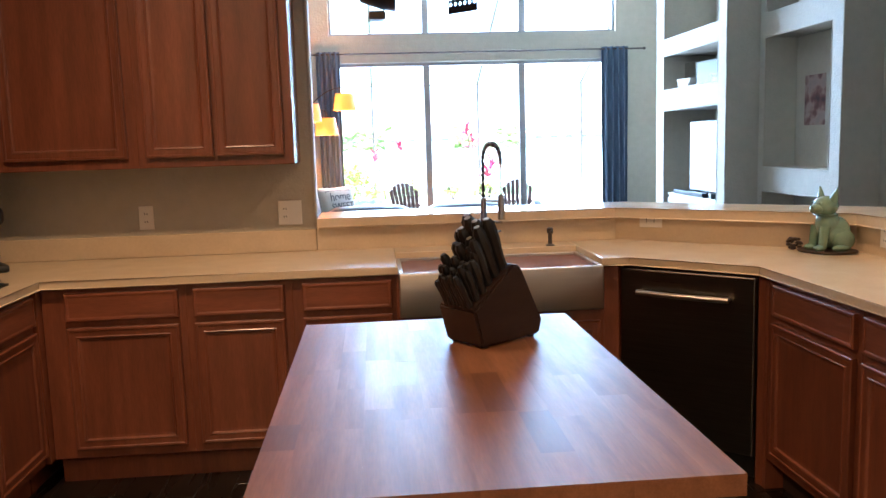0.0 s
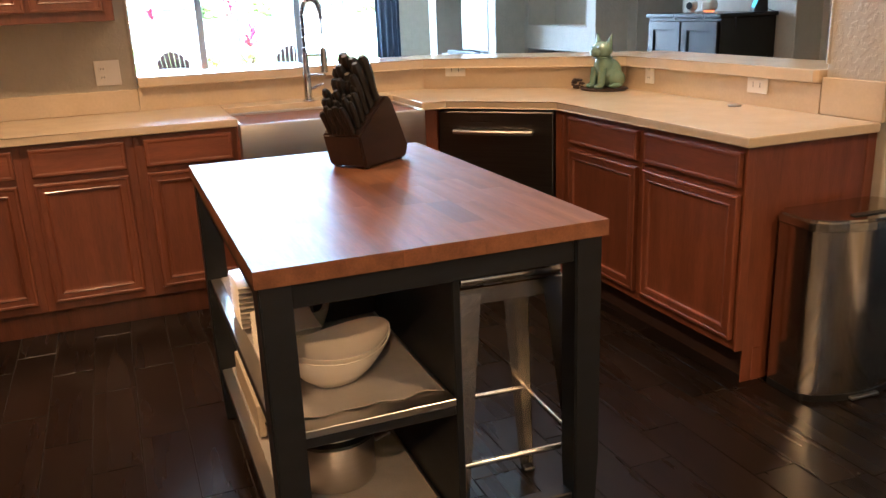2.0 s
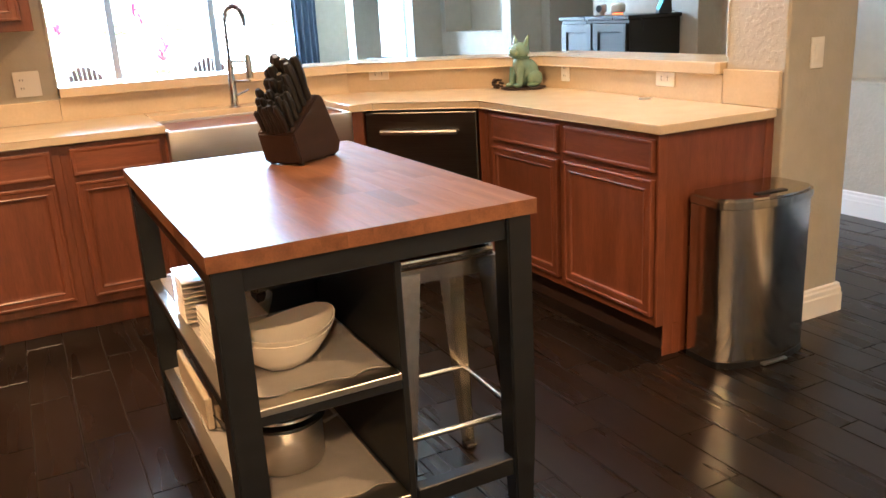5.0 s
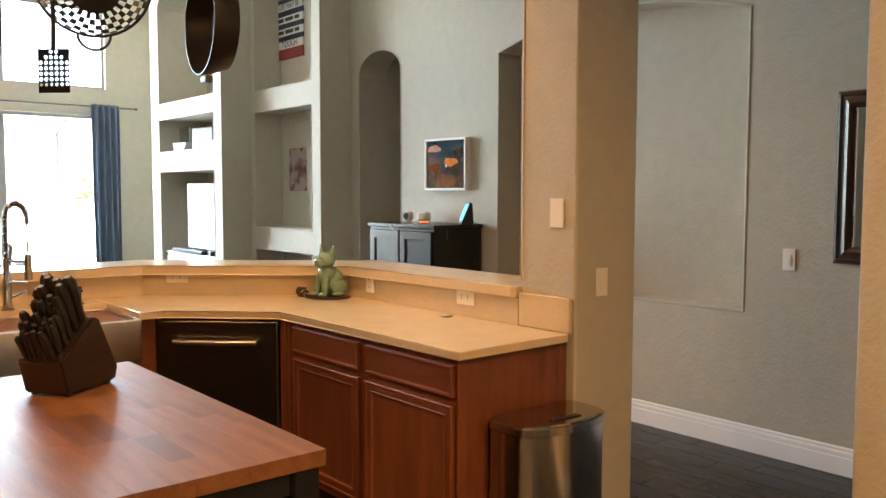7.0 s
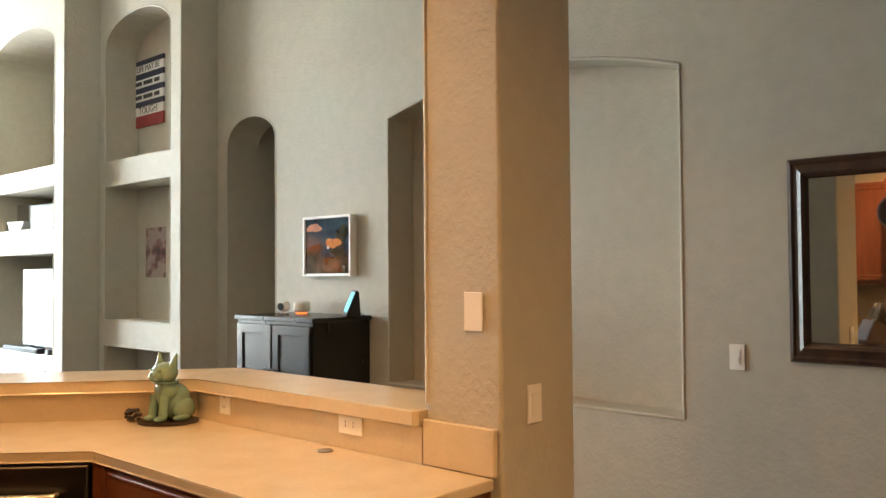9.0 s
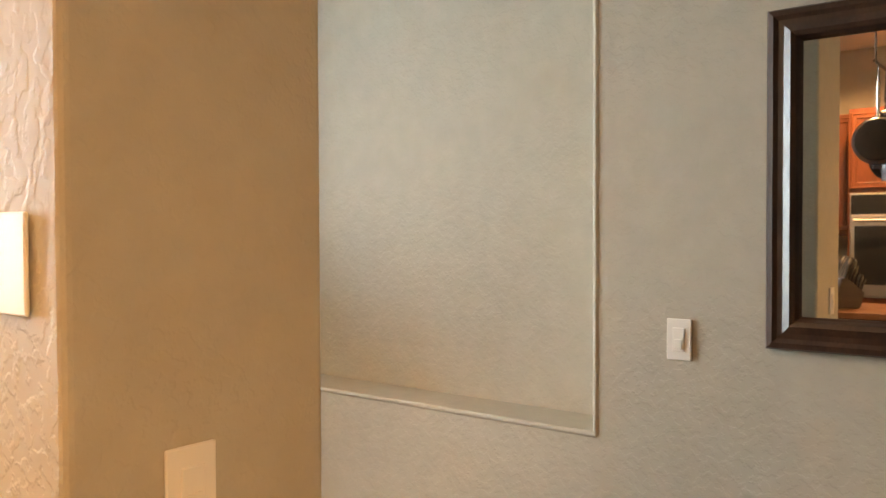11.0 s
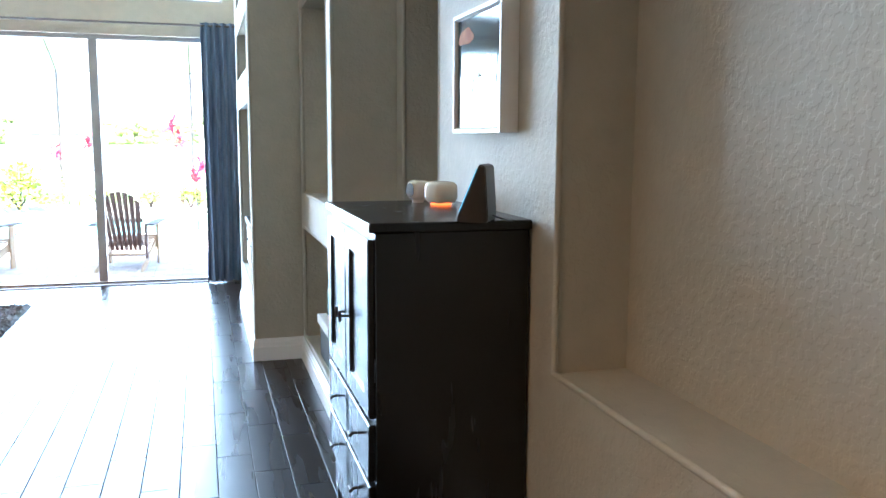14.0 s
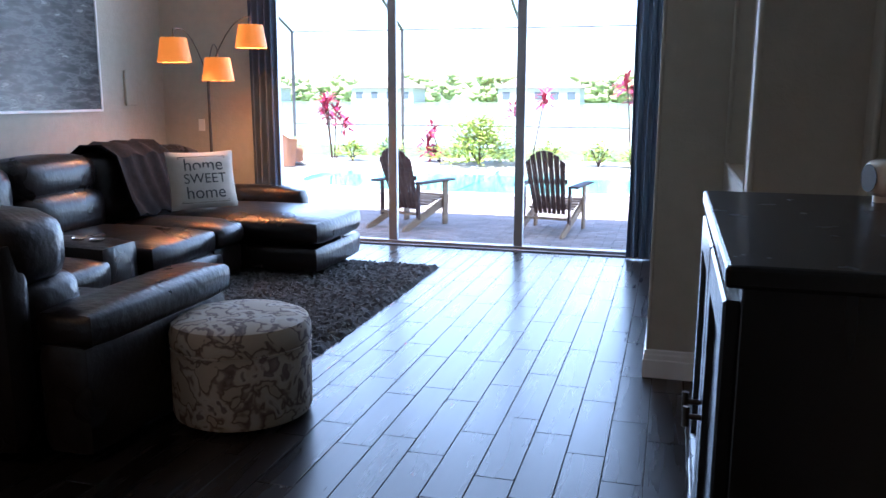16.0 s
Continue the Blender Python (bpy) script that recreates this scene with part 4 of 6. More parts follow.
ZU, ZL = 0.5265, 0.1975
single("shelf_liner", sheet(-0.20, 1.245, 0.16, 2.36, ZU), LINER, "grey ribbed liner on the upper island shelf", "shelf liner", smooth=True)
single("shelf_liner", sheet(-0.20, 1.265, 0.16, 2.36, ZL), LINER, "grey ribbed liner on the lower island shelf", "shelf liner", smooth=True)


def oval_bowl(at, sc, turn, label):
    """An oval bowl whose rim rises at the two ends."""
    bm = bmesh.new()
    prof = [(0.32, 0.0), (0.44, 0.003), (0.66, 0.036), (0.86, 0.076), (1.0, 0.112), (0.975, 0.113), (0.84, 0.079), (0.63, 0.040), (0.4, 0.012), (0.1, 0.008)]
    rings = []
    for r, z in prof:
        ring = []
        for k in range(40):
            a = 2 * math.pi * k / 40
            lift = 1 + 0.28 * math.cos(a) ** 2 * (z / 0.112)
            ring.append(bm.verts.new((0.155 * r * math.cos(a) * sc, 0.105 * r * math.sin(a) * sc, z * lift * sc * 0.76)))
        rings.append(ring)
    for a, b in zip(rings, rings[1:]):
        for k in range(40):
            bm.faces.new((a[k], a[(k + 1) % 40], b[(k + 1) % 40], b[k]))
    bm.faces.new(rings[0])
    bm.faces.new(rings[-1])
    return single("serving_bowl", bm, CERAMIC_W, label, "bowl", at, turn, group="stacked bowls", smooth=True)


oval_bowl((-0.045, 1.40, ZU + 0.006), 0.92, 20, "large oval ivory ceramic bowl on the island shelf")
oval_bowl((-0.043, 1.402, ZU + 0.018), 0.92, 20, "oval ivory ceramic bowl nested in another bowl")
plates = [(-0.135, 1.90, 9), (-0.125, 1.60, 7)]
for px, py, n in plates:
    for i in range(n):
        bm = bmesh.new()
        box(bm, -0.06, -0.075, 0, 0.06, 0.075, 0.004, 0.002)
        box(bm, -0.075, -0.09, 0.005, 0.075, 0.09, 0.009, 0.002)
        single("square_plate", bm, CERAMIC_W, "square ivory ceramic plate in a stack", "plate", (px, py, ZU + 0.006 + i * 0.0145), 0, group="stacked plates")
bm = bmesh.new()
box(bm, -0.10, -0.16, 0, 0.10, 0.16, 0.008, 0.003)
for b in ((-0.11, -0.17, 0.008, -0.10, 0.17, 0.03), (0.10, -0.17, 0.008, 0.11, 0.17, 0.03), (-0.10, -0.17, 0.008, 0.10, -0.16, 0.03), (-0.10, 0.16, 0.008, 0.10, 0.17, 0.03)):
    box(bm, *b, 0.002)
single("glass_dish", bm, GUNMETAL, "shallow rectangular steel serving dish on the shelf", "dish", (0.06, 1.93, ZU + 0.075), 8)
single("folded_box", boxes((-0.10, -0.16, 0, 0.10, 0.16, 0.068), bevel=0.004), BLACKPL, "dark storage box under the serving dish", "box", (0.06, 1.93, ZU + 0.006), 8)
bm = bmesh.new()
lathe(bm, [(0.045, 0), (0.062, 0.012), (0.078, 0.055), (0.082, 0.075), (0.078, 0.075), (0.07, 0.05), (0.03, 0.012)], 26)
single("cereal_bowl", bm, CERAMIC_W, "round ivory bowl behind the plates", "bowl", (-0.06, 1.74, ZU + 0.006), smooth=True)

pot = thing("cooking_pot", "polished steel cooking pot on the lower island shelf", "pot", (-0.045, 1.52, ZL + 0.006))
bm = bmesh.new()
lathe(bm, [(0.085, 0), (0.100, 0.006), (0.104, 0.02), (0.104, 0.125), (0.108, 0.128), (0.104, 0.130), (0.099, 0.126), (0.099, 0.02), (0.05, 0.012)], 40)
part("pan_body", bm, STEEL, pot, smooth=True)
for sgn in (-1, 1):
    part("handle", tube(bmesh.new(), [(0.10 * sgn, -0.04, 0.10), (0.14 * sgn, -0.03, 0.105), (0.14 * sgn, 0.03, 0.105), (0.10 * sgn, 0.04, 0.10)], 0.005), STEEL, pot, smooth=True)
for i in range(3):
    ob = part("lid", lathe(bmesh.new(), [(0.105, 0), (0.115 - 0.004 * i, 0.003), (0.112 - 0.004 * i, 0.009), (0.06, 0.018), (0.02, 0.02)], 36), STEEL if i else BLACKPL, pot, "round metal lid stacked on the pot", smooth=True)
    ob.location = (0, 0, 0.131 + i * 0.021)
sp = thing("frying_pan", "dark frying pan behind the steel pot", "pan", (-0.06, 1.80, ZL + 0.006), 75)
bm = bmesh.new()
lathe(bm, [(0.09, 0), (0.10, 0.004), (0.118, 0.045), (0.114, 0.045), (0.096, 0.008), (0.04, 0.006)], 32)
part("pan_body", bm, PANMETAL, sp, smooth=True)
part("handle", tube(bmesh.new(), [(0.115, 0, 0.04), (0.18, 0, 0.055), (0.24, 0, 0.06)], 0.009), BLACKPL, sp, smooth=True)
for i, (ln, hh) in enumerate(((0.44, 0.10), (0.40, 0.075), (0.36, 0.05))):
    single("cutting_board", boxes((-0.011, -ln / 2, 0, 0.011, ln / 2, hh), bevel=0.005, seg=2), CREAMWOOD, "pale wooden cutting board standing on edge", "cutting board", (-0.185 + i * 0.026, 2.02 - 0.02 * i, ZL + 0.006), group="cutting boards")

# metal stool below the overhang
st = thing("metal_stool", "raw steel industrial stool pushed under the island", "stool", (0.380, 1.450, 0), -3)
bm = boxes((-0.136, -0.136, 0.734, 0.136, 0.136, 0.762), bevel=0.013, seg=4)
part("seat", bm, GUNMETAL, st, smooth=True)
bm = boxes((-0.140, -0.140, 0.690, 0.140, -0.133, 0.734), (-0.140, 0.133, 0.690, 0.140, 0.140, 0.734), (-0.140, -0.133, 0.690, -0.133, 0.133, 0.734), (0.133, -0.133, 0.690, 0.140, 0.133, 0.734), bevel=0.002)
part("skirt", bm, GUNMETAL, st)
for sx in (-1, 1):
    for sy in (-1, 1):
        bm = bmesh.new()
        for (ax, ay) in ((0.060, 0.004), (0.004, 0.060)):
            a = []
            for z, o, w in ((0.732, 0.139, 1.0), (0.012, 0.190, 0.5)):
                for dx, dy in ((0, 0), (1, 0), (1, 1), (0, 1)):
                    a.append(bm.verts.new((sx * (o - dx * ax * w), sy * (o - dy * ay * w), z)))
            for k in range(4):
                bm.faces.new((a[k], a[(k + 1) % 4], a[4 + (k + 1) % 4], a[4 + k]))
            bm.faces.new(a[:4])
            bm.faces.new(a[4:])
        lg = part("leg", bm, GUNMETAL, st)
        part("rubber_foot", boxes((sx * 0.180 - 0.018, sy * 0.180 - 0.018, 0.0, sx * 0.180 + 0.018, sy * 0.180 + 0.018, 0.014), bevel=0.004), BLACKPL, lg)
o = 0.168
for a, b in (((-o, -o), (o, -o)), ((o, -o), (o, o)), ((o, o), (-o, o)), ((-o, o), (-o, -o))):
    part("foot_bar", rod(bmesh.new(), (*a, 0.285), (*b, 0.285), 0.008, seg=10), GUNMETAL, st, smooth=True)

# knife block
kb = thing("knife_block", "dark walnut knife block full of black-handled knives", "knife block", (0.275, 2.135, 0.9005), 36)
prof = [(-0.100, 0.006), (0.115, 0.006), (0.128, 0.045), (0.045, 0.205), (0.015, 0.210), (-0.128, 0.105)]
bm = bmesh.new()
a = [bm.verts.new((x, -0.072, z)) for x, z in prof]
b = [bm.verts.new((x, 0.072, z)) for x, z in prof]
bm.faces.new(a)
bm.faces.new(b)
for k in range(len(prof)):
    bm.faces.new((a[k], a[(k + 1) % len(prof)], b[(k + 1) % len(prof)], b[k]))
bmesh.ops.bevel(bm, geom=bm.edges[:], offset=0.006, segments=2, affect="EDGES")
part("block", bm, KNIFEWOOD, kb)
for sx in (-0.08, 0.095):
    for sy in (-0.055, 0.055):
        part("foot", rod(bmesh.new(), (sx, sy, 0), (sx, sy, 0.008), 0.010), BLACKPL, kb)
DIR0 = Vector((-0.44, 0, 0.90)).normalized()
rng = random.Random(11)
for r_i, (u, n, ln, wd) in enumerate(((0.92, 4, 0.150, 0.022), (0.75, 5, 0.135, 0.020), (0.57, 6, 0.120, 0.017), (0.39, 6, 0.108, 0.015), (0.23, 7, 0.098, 0.013), (0.08, 7, 0.090, 0.012))):
    base = Vector((-0.128 + (0.015 + 0.128) * u, 0, 0.105 + (0.210 - 0.105) * u))
    for j in range(n):
        y = -0.052 + 0.104 * (j + 0.5) / n + rng.uniform(-0.003, 0.003)
        L = ln * rng.uniform(0.85, 1.15)
        dirv = (DIR0 + Vector((rng.uniform(-0.07, 0.09), rng.uniform(-0.08, 0.08), 0))).normalized()
        p0 = base + Vector((0, y, 0)) - dirv * 0.01
        bm = bmesh.new()
        tube(bm, [p0, p0 + dirv * L * 0.3, p0 + dirv * L * 0.6 + Vector((0.002, 0, 0)), p0 + dirv * L * 0.9, p0 + dirv * L], [wd * 0.8, wd * 0.72, wd * 0.86, wd * 0.88, wd * 0.5], 8)
        h_ob = part("knife_handle", bm, BLACKPL, kb, smooth=True)
        if r_i < 2:
            part("rivet_cap", rod(bmesh.new(), p0 + dirv * L * 0.97, p0 + dirv * L * 1.01, wd * 0.4, seg=8), STEEL, h_ob, "steel end cap")

# step can at the end of the counter
can = thing("trash_can", "tall brushed steel step trash can beside the counter end", "trash can", (1.848, 1.779, 0), -3)


def d_shape(w, d, bulge, n=12, r=0.03):
    pts = [(-w / 2 + r, 0), (w / 2 - r, 0), (w / 2, -r)]
    corner = [(0.0, 0.030), (0.0025, 0.018), (0.009, 0.0075), (0.019, 0.001)]
    pts += [(w / 2 - cx, -d + cy) for cx, cy in corner]
    for i in range(n + 1):
        t = 0.08 + 0.84 * i / n
        pts.append((w / 2 - w * t, -d - bulge * (1 - (2 * t - 1) ** 2)))
    pts += [(-w / 2 + cx, -d + cy) for cx, cy in reversed(corner)]
    pts.append((-w / 2, -r))
    return pts


part("base_ring", prism(bmesh.new(), d_shape(0.447, 0.194, 0.060), 0.0, 0.025), BLACKPL, can)
part("shell", prism(bmesh.new(), d_shape(0.444, 0.190, 0.060, 20), 0.0255, 0.610), STEEL_V, can, smooth=True)
lid = part("lid", prism(bmesh.new(), d_shape(0.451, 0.198, 0.062), 0.614, 0.640), GUNMETAL, can, "smoky steel lid")
part("rim", prism(bmesh.new(), d_shape(0.444, 0.192, 0.061), 0.6105, 0.6138), BLACKPL, can)
part("lid_plate", prism(bmesh.new(), [(x * 0.94, y * 0.95 - 0.004) for x, y in d_shape(0.451, 0.198, 0.062)], 0.6402, 0.650), STEEL_V, lid, "smoky steel lid plate")
part("sensor_strip", boxes((-0.07, -0.208, 0.6502, 0.07, -0.18, 0.654), bevel=0.001), BLACKPL, lid)
part("pedal", boxes((-0.06, -0.268, 0.004, 0.06, -0.241, 0.016), bevel=0.003), STEEL, can)

# ceramic dog on its tray
tray = single("wooden_tray", lathe(bmesh.new(), [(0.085, 0), (0.098, 0.004), (0.100, 0.012), (0.090, 0.014), (0.06, 0.012)], 32, sx=1.25), KNIFEWOOD, "round dark wooden tray on the worktop", "tray", (1.925, 3.345, CT), -50, smooth=True)
bm = bmesh.new()
ball(bm, (0.024, 0, 0.074), 0.070, 0.064, 0.074, 28)
ball(bm, (-0.010, 0, 0.112), 0.050, 0.053, 0.066, 24)
ball(bm, (-0.022, 0, 0.192), 0.052, 0.056, 0.044, 28)
ball(bm, (-0.066, 0, 0.180), 0.024, 0.036, 0.023, 18)
ball(bm, (-0.088, 0, 0.190), 0.007, 0.012, 0.007, 10)
for sy in (-1, 1):
    ball(bm, (0.034, 0.052 * sy, 0.044), 0.054, 0.026, 0.046, 18)
    rod(bm, (-0.042, 0.030 * sy, 0.105), (-0.056, 0.032 * sy, 0.012), 0.022, 0.018, 14)
    ball(bm, (-0.068, 0.032 * sy, 0.013), 0.030, 0.020, 0.014, 14)
    ball(bm, (0.010, 0.066 * sy, 0.013), 0.043, 0.019, 0.014, 14)
    rod(bm, (-0.014, 0.037 * sy, 0.212), (-0.008, 0.056 * sy, 0.272), 0.021, 0.003, 14)
    ball(bm, (-0.066, 0.025 * sy, 0.207), 0.007, 0.007, 0.007, 8)
lathe(bm, [(0.047, 0.150), (0.051, 0.154), (0.047, 0.158)], 28, at=(-0.016, 0, 0))
single("ceramic_dog", bm, CERAMIC_G, "glossy celadon green ceramic dog sitting on a wooden tray", "figurine", (1.930, 3.345, CT + 0.012), 8, smooth=True)
bm = bmesh.new()
rng = random.Random(3)
for i in range(26):
    a, zz = rng.uniform(0, 6.28), rng.uniform(0.008, 0.055)
    rr = 0.028 * math.sin(math.pi * (zz + 0.01) / 0.075)
    ball(bm, (rr * math.cos(a), rr * math.sin(a), zz), 0.011, 0.011, 0.007, 8)
single("pine_cone", bm, KNIFEWOOD, "small dark brown pine cone beside the ceramic dog", "pine cone", (1.835, 3.46, CT), smooth=True)

# pans on the hanging rail above the island
rail = thing("pot_rail", "dark iron hanging rail for pans above the island", "pot rack", (0.2, 1.87, 2.42))
part("bar", rod(bmesh.new(), (-0.45, 0, 0), (0.50, 0, 0), 0.010), BRONZE, rail, smooth=True)
for x in (-0.42, 0.47):
    part("hanger_rod", rod(bmesh.new(), (x, 0, 0), (x, 0, ZK - 2.42), 0.006), BRONZE, rail, smooth=True)


def hung_pan(name, label, at, turn, R, depth, handle, loop=False, holes=False, material=None):
    """A pan hung by its handle: its rim faces local -y; at: the middle of the bowl."""
    t = thing(name, label, "pan", at, turn, group="hanging pans")
    m = material or PANMETAL
    prof = [(0.72 * R, depth), (0.86 * R, depth * 0.92), (0.97 * R, depth * 0.35), (R, 0.0), (0.97 * R, 0.0), (0.94 * R, depth * 0.35), (0.80 * R, depth * 0.86), (0.05 * R, depth * 0.92)]
    bm = bmesh.new()
    lathe(bm, prof, 44)
    bmesh.ops.rotate(bm, verts=bm.verts, matrix=Matrix.Rotation(radians(-90), 3, "X"))
    bmesh.ops.recalc_face_normals(bm, faces=bm.faces)
    part("pan_body", bm, m, t, smooth=True)
    part("handle", tube(bmesh.new(), [(0, 0.01, R * 0.98), (0, 0.0, R + 0.06), (0, 0.005, R + handle * 0.6), (0, 0.01, R + handle)], [0.011, 0.010, 0.012, 0.008], 10), GUNMETAL, t, smooth=True)
    part("hook", tube(bmesh.new(), [(0, 0.01, R + handle - 0.01), (0, 0.025, R + handle + 0.01), (0, 0.02, 2.42 - at[2]), (0, 0.0, 2.42 + 0.004 - at[2])], 0.003, 6), BRONZE, t, smooth=True)
    if loop:
        part("helper_handle", tube(bmesh.new(), [(-0.035, 0.0, -R * 0.97), (-0.035, -0.002, -R - 0.028), (0.0, -0.003, -R - 0.036), (0.035, -0.002, -R - 0.028), (0.035, 0, -R * 0.97)], 0.005), GUNMETAL, t, smooth=True)
    return t


p1 = hung_pan("saute_pan", "deep dark nonstick saute pan hanging by its handle", (0.575, 1.87, 1.955), -97.5, 0.145, 0.085, 0.22, material=PANMETAL)
part("helper_handle", boxes((-0.025, 0.008, -0.168, 0.025, 0.03, -0.146), bevel=0.004), BRONZE, p1)
p2 = hung_pan("frying_pan", "large dark nonstick pan hanging edge-on above the island", (0.035, 1.87, 1.888), 90, 0.155, 0.085, 0.20)
part("helper_handle", boxes((-0.025, 0.022, -0.175, 0.025, 0.060, -0.156), bevel=0.004), BRONZE, p2)
col = thing("colander", "dark perforated metal colander with a loop handle hanging above the island", "colander", (0.29, 1.88, 2.03), -20, group="hanging pans")
bm = bmesh.new()
rows_c, seg_c, RC = 9, 44, 0.145
rings = [[bm.verts.new((RC * math.cos(u) * math.cos(w), 0.62 * RC * math.sin(u), RC * math.cos(u) * math.sin(w))) for w in (2 * math.pi * k / seg_c for k in range(seg_c))] for u in (1.38 * i / rows_c for i in range(rows_c + 1))]
holes = []
for i in range(rows_c):
    for k in range(seg_c):
        f_ = bm.faces.new((rings[i][k], rings[i][(k + 1) % seg_c], rings[i + 1][(k + 1) % seg_c], rings[i + 1][k]))
        if 1 < i < 7 and (i + k) % 2 == 0:
            holes.append(f_)
bm.faces.new(rings[-1])
bmesh.ops.inset_individual(bm, faces=holes, thickness=0.0035)
bmesh.ops.delete(bm, geom=holes, context="FACES")
bmesh.ops.solidify(bm, geom=bm.faces[:], thickness=0.0015)
part("bowl", bm, PANMETAL, col, smooth=True)
part("rim", tube(bmesh.new(), [(RC * math.cos(w), 0, RC * math.sin(w)) for w in (2 * math.pi * k / 44 for k in range(45))], 0.004, 6), PANMETAL, col, smooth=True)
for sgn in (-1, 1):
    part("loop_handle", tube(bmesh.new(), [(0.040 * math.cos(w), -0.002, sgn * (RC - 0.004 + 0.040 * math.sin(w))) for w in (math.pi * k / 12 for k in range(13))], 0.004, 6), PANMETAL, col, smooth=True)
part("hook", tube(bmesh.new(), [(0, -0.002, RC + 0.034), (0, 0.006, RC + 0.06), (0, -0.004, 0.394)], 0.003, 6), BRONZE, col, smooth=True)
sk = thing("slotted_turner", "dark slotted turner hanging from the pan rail", "utensil", (0.19, 1.89, 1.783), -45)
bm = bmesh.new()
cell = 0.0140
for i in range(6):
    for j in range(8):
        cx_, cz_ = (i - 2.5) * cell, -0.045 + j * cell
        outer = [bm.verts.new((cx_ + a * cell / 2, 0, cz_ + b * cell / 2)) for a, b in ((1, 0), (1, 1), (0, 1), (-1, 1), (-1, 0), (-1, -1), (0, -1), (1, -1))]
        if j > 0 and abs(i - 2.5) + max(0, j - 5) < 3.4:
            inner = [bm.verts.new((cx_ + 0.0047 * math.cos(math.pi * k / 4), 0, cz_ + 0.0047 * math.sin(math.pi * k / 4))) for k in range(8)]
            for k in range(8):
                bm.faces.new((outer[k], outer[(k + 1) % 8], inner[(k + 1) % 8], inner[k]))
        else:
            bm.faces.new(outer)
bmesh.ops.remove_doubles(bm, verts=bm.verts, dist=1e-4)
bmesh.ops.solidify(bm, geom=bm.faces[:], thickness=0.002)
part("blade", bm, PANMETAL, sk, "perforated steel blade")
part("handle", tube(bmesh.new(), [(0, 0, 0.055), (0, 0.004, 0.12), (0, 0.004, 0.617)], 0.006), PANMETAL, sk, smooth=True)
part("hook", tube(bmesh.new(), [(0, 0.004, 0.612), (0, -0.014, 0.630), (0, -0.014, 0.650)], 0.003, 6), BRONZE, sk, smooth=True)

# ---- hall things ----
mr = thing("wall_mirror", "rectangular mirror in a dark carved wooden frame", "mirror", (XN - 0.001, 1.552, 1.113), -90)
MW, MH, MF = 0.74, 0.885, 0.088


def moulded_frame(w, h, f, prof):
    """A mitred frame, x 0..w, z 0..h, back at y = 0; prof: (share of the width from outside, how far it stands out)."""
    bm = bmesh.new()
    loops = []
    for u, d in prof:
        i = f * u
        loops.append([bm.verts.new(p) for p in ((i, -d, i), (w - i, -d, i), (w - i, -d, h - i), (i, -d, h - i))])
    for a, b in zip(loops, loops[1:]):
        for k in range(4):
            bm.faces.new((a[k], a[(k + 1) % 4], b[(k + 1) % 4], b[k]))
    for k in range(4):
        bm.faces.new((loops[-1][k], loops[-1][(k + 1) % 4], loops[0][(k + 1) % 4], loops[0][k]))
    return bm


part("frame", moulded_frame(MW, MH, MF, [(0, 0.0), (0, 0.022), (0.06, 0.032), (0.22, 0.036), (0.34, 0.028), (0.50, 0.030), (0.72, 0.040), (0.86, 0.034), (0.94, 0.020), (1.0, 0.014), (1.0, 0.0)]), FRAMEWOOD, mr)
part("mirror_glass", boxes((MF - 0.004, -0.012, MF - 0.004, MW - MF + 0.004, -0.004, MH - MF + 0.004)), MIRROR, mr, "clear silvered glass")

# tall black cabinet
bc = thing("tall_cabinet", "black-brown lacquered cabinet with panelled doors over drawers", "cabinet", (3.415, 5.06, 0), -90)
CW, CD = 0.81, 0.475
part("body", boxes((0.004, 0, 0.13, CW - 0.004, CD, 1.205), bevel=0.002), BLACKCAB, bc)
part("top", boxes((-0.014, -0.022, 1.206, CW + 0.014, CD + 0.004, 1.236), bevel=0.006, seg=2), BLACKCAB, bc)
for x in (0.004, CW - 0.054):
    for y in (0.0, CD - 0.05):
        part("leg", boxes((x, y, 0, x + 0.05, y + 0.05, 0.1295), bevel=0.003), BLACKCAB, bc)
dd = (CW - 0.05) / 2
for i in range(2):
    x = 0.018 + i * (dd + 0.014)
    d_ob = part("door", panel(dd, 0.535, 0.020, [(0.062, 0.0), (0.066, 0.010), (0.085, 0.011)]), BLACKCAB, bc)
    d_ob.location = (x, -0.001, 0.650)
    kx = dd - 0.03 if i == 0 else 0.03
    bm = rod(bmesh.new(), (kx, -0.019, 0.24), (kx, -0.045, 0.24), 0.005)
    rod(bm, (kx, -0.045, 0.222), (kx, -0.045, 0.258), 0.006)
    part("knob", bm, BRONZE, d_ob, smooth=True)
    for zz, hh in ((0.455, 0.175), (0.275, 0.165)):
        dr = part("drawer_front", panel(dd, hh, 0.020, SLAB), BLACKCAB, bc)
        dr.location = (x, -0.001, zz)
        bm = rod(bmesh.new(), (dd / 2, -0.019, hh / 2), (dd / 2, -0.045, hh / 2), 0.005)
        rod(bm, (dd / 2 - 0.018, -0.045, hh / 2), (dd / 2 + 0.018, -0.045, hh / 2), 0.006)
        part("knob", bm, BRONZE, dr, smooth=True)
TZ = 1.2365
spk = thing("smart_speaker", "white rounded smart speaker with a glowing orange base ring", "speaker", (3.775, 4.82, TZ), -70)
part("body", boxes((-0.049, -0.049, 0.007, 0.049, 0.049, 0.086), bevel=0.024, seg=5), CERAMIC_W, spk, smooth=True)
bm = bmesh.new()
lathe(bm, [(0.036, 0), (0.038, 0.002), (0.038, 0.006), (0.036, 0.0066)], 28)
part("light_ring", bm, EMBER, spk, "glowing orange ring", smooth=True)
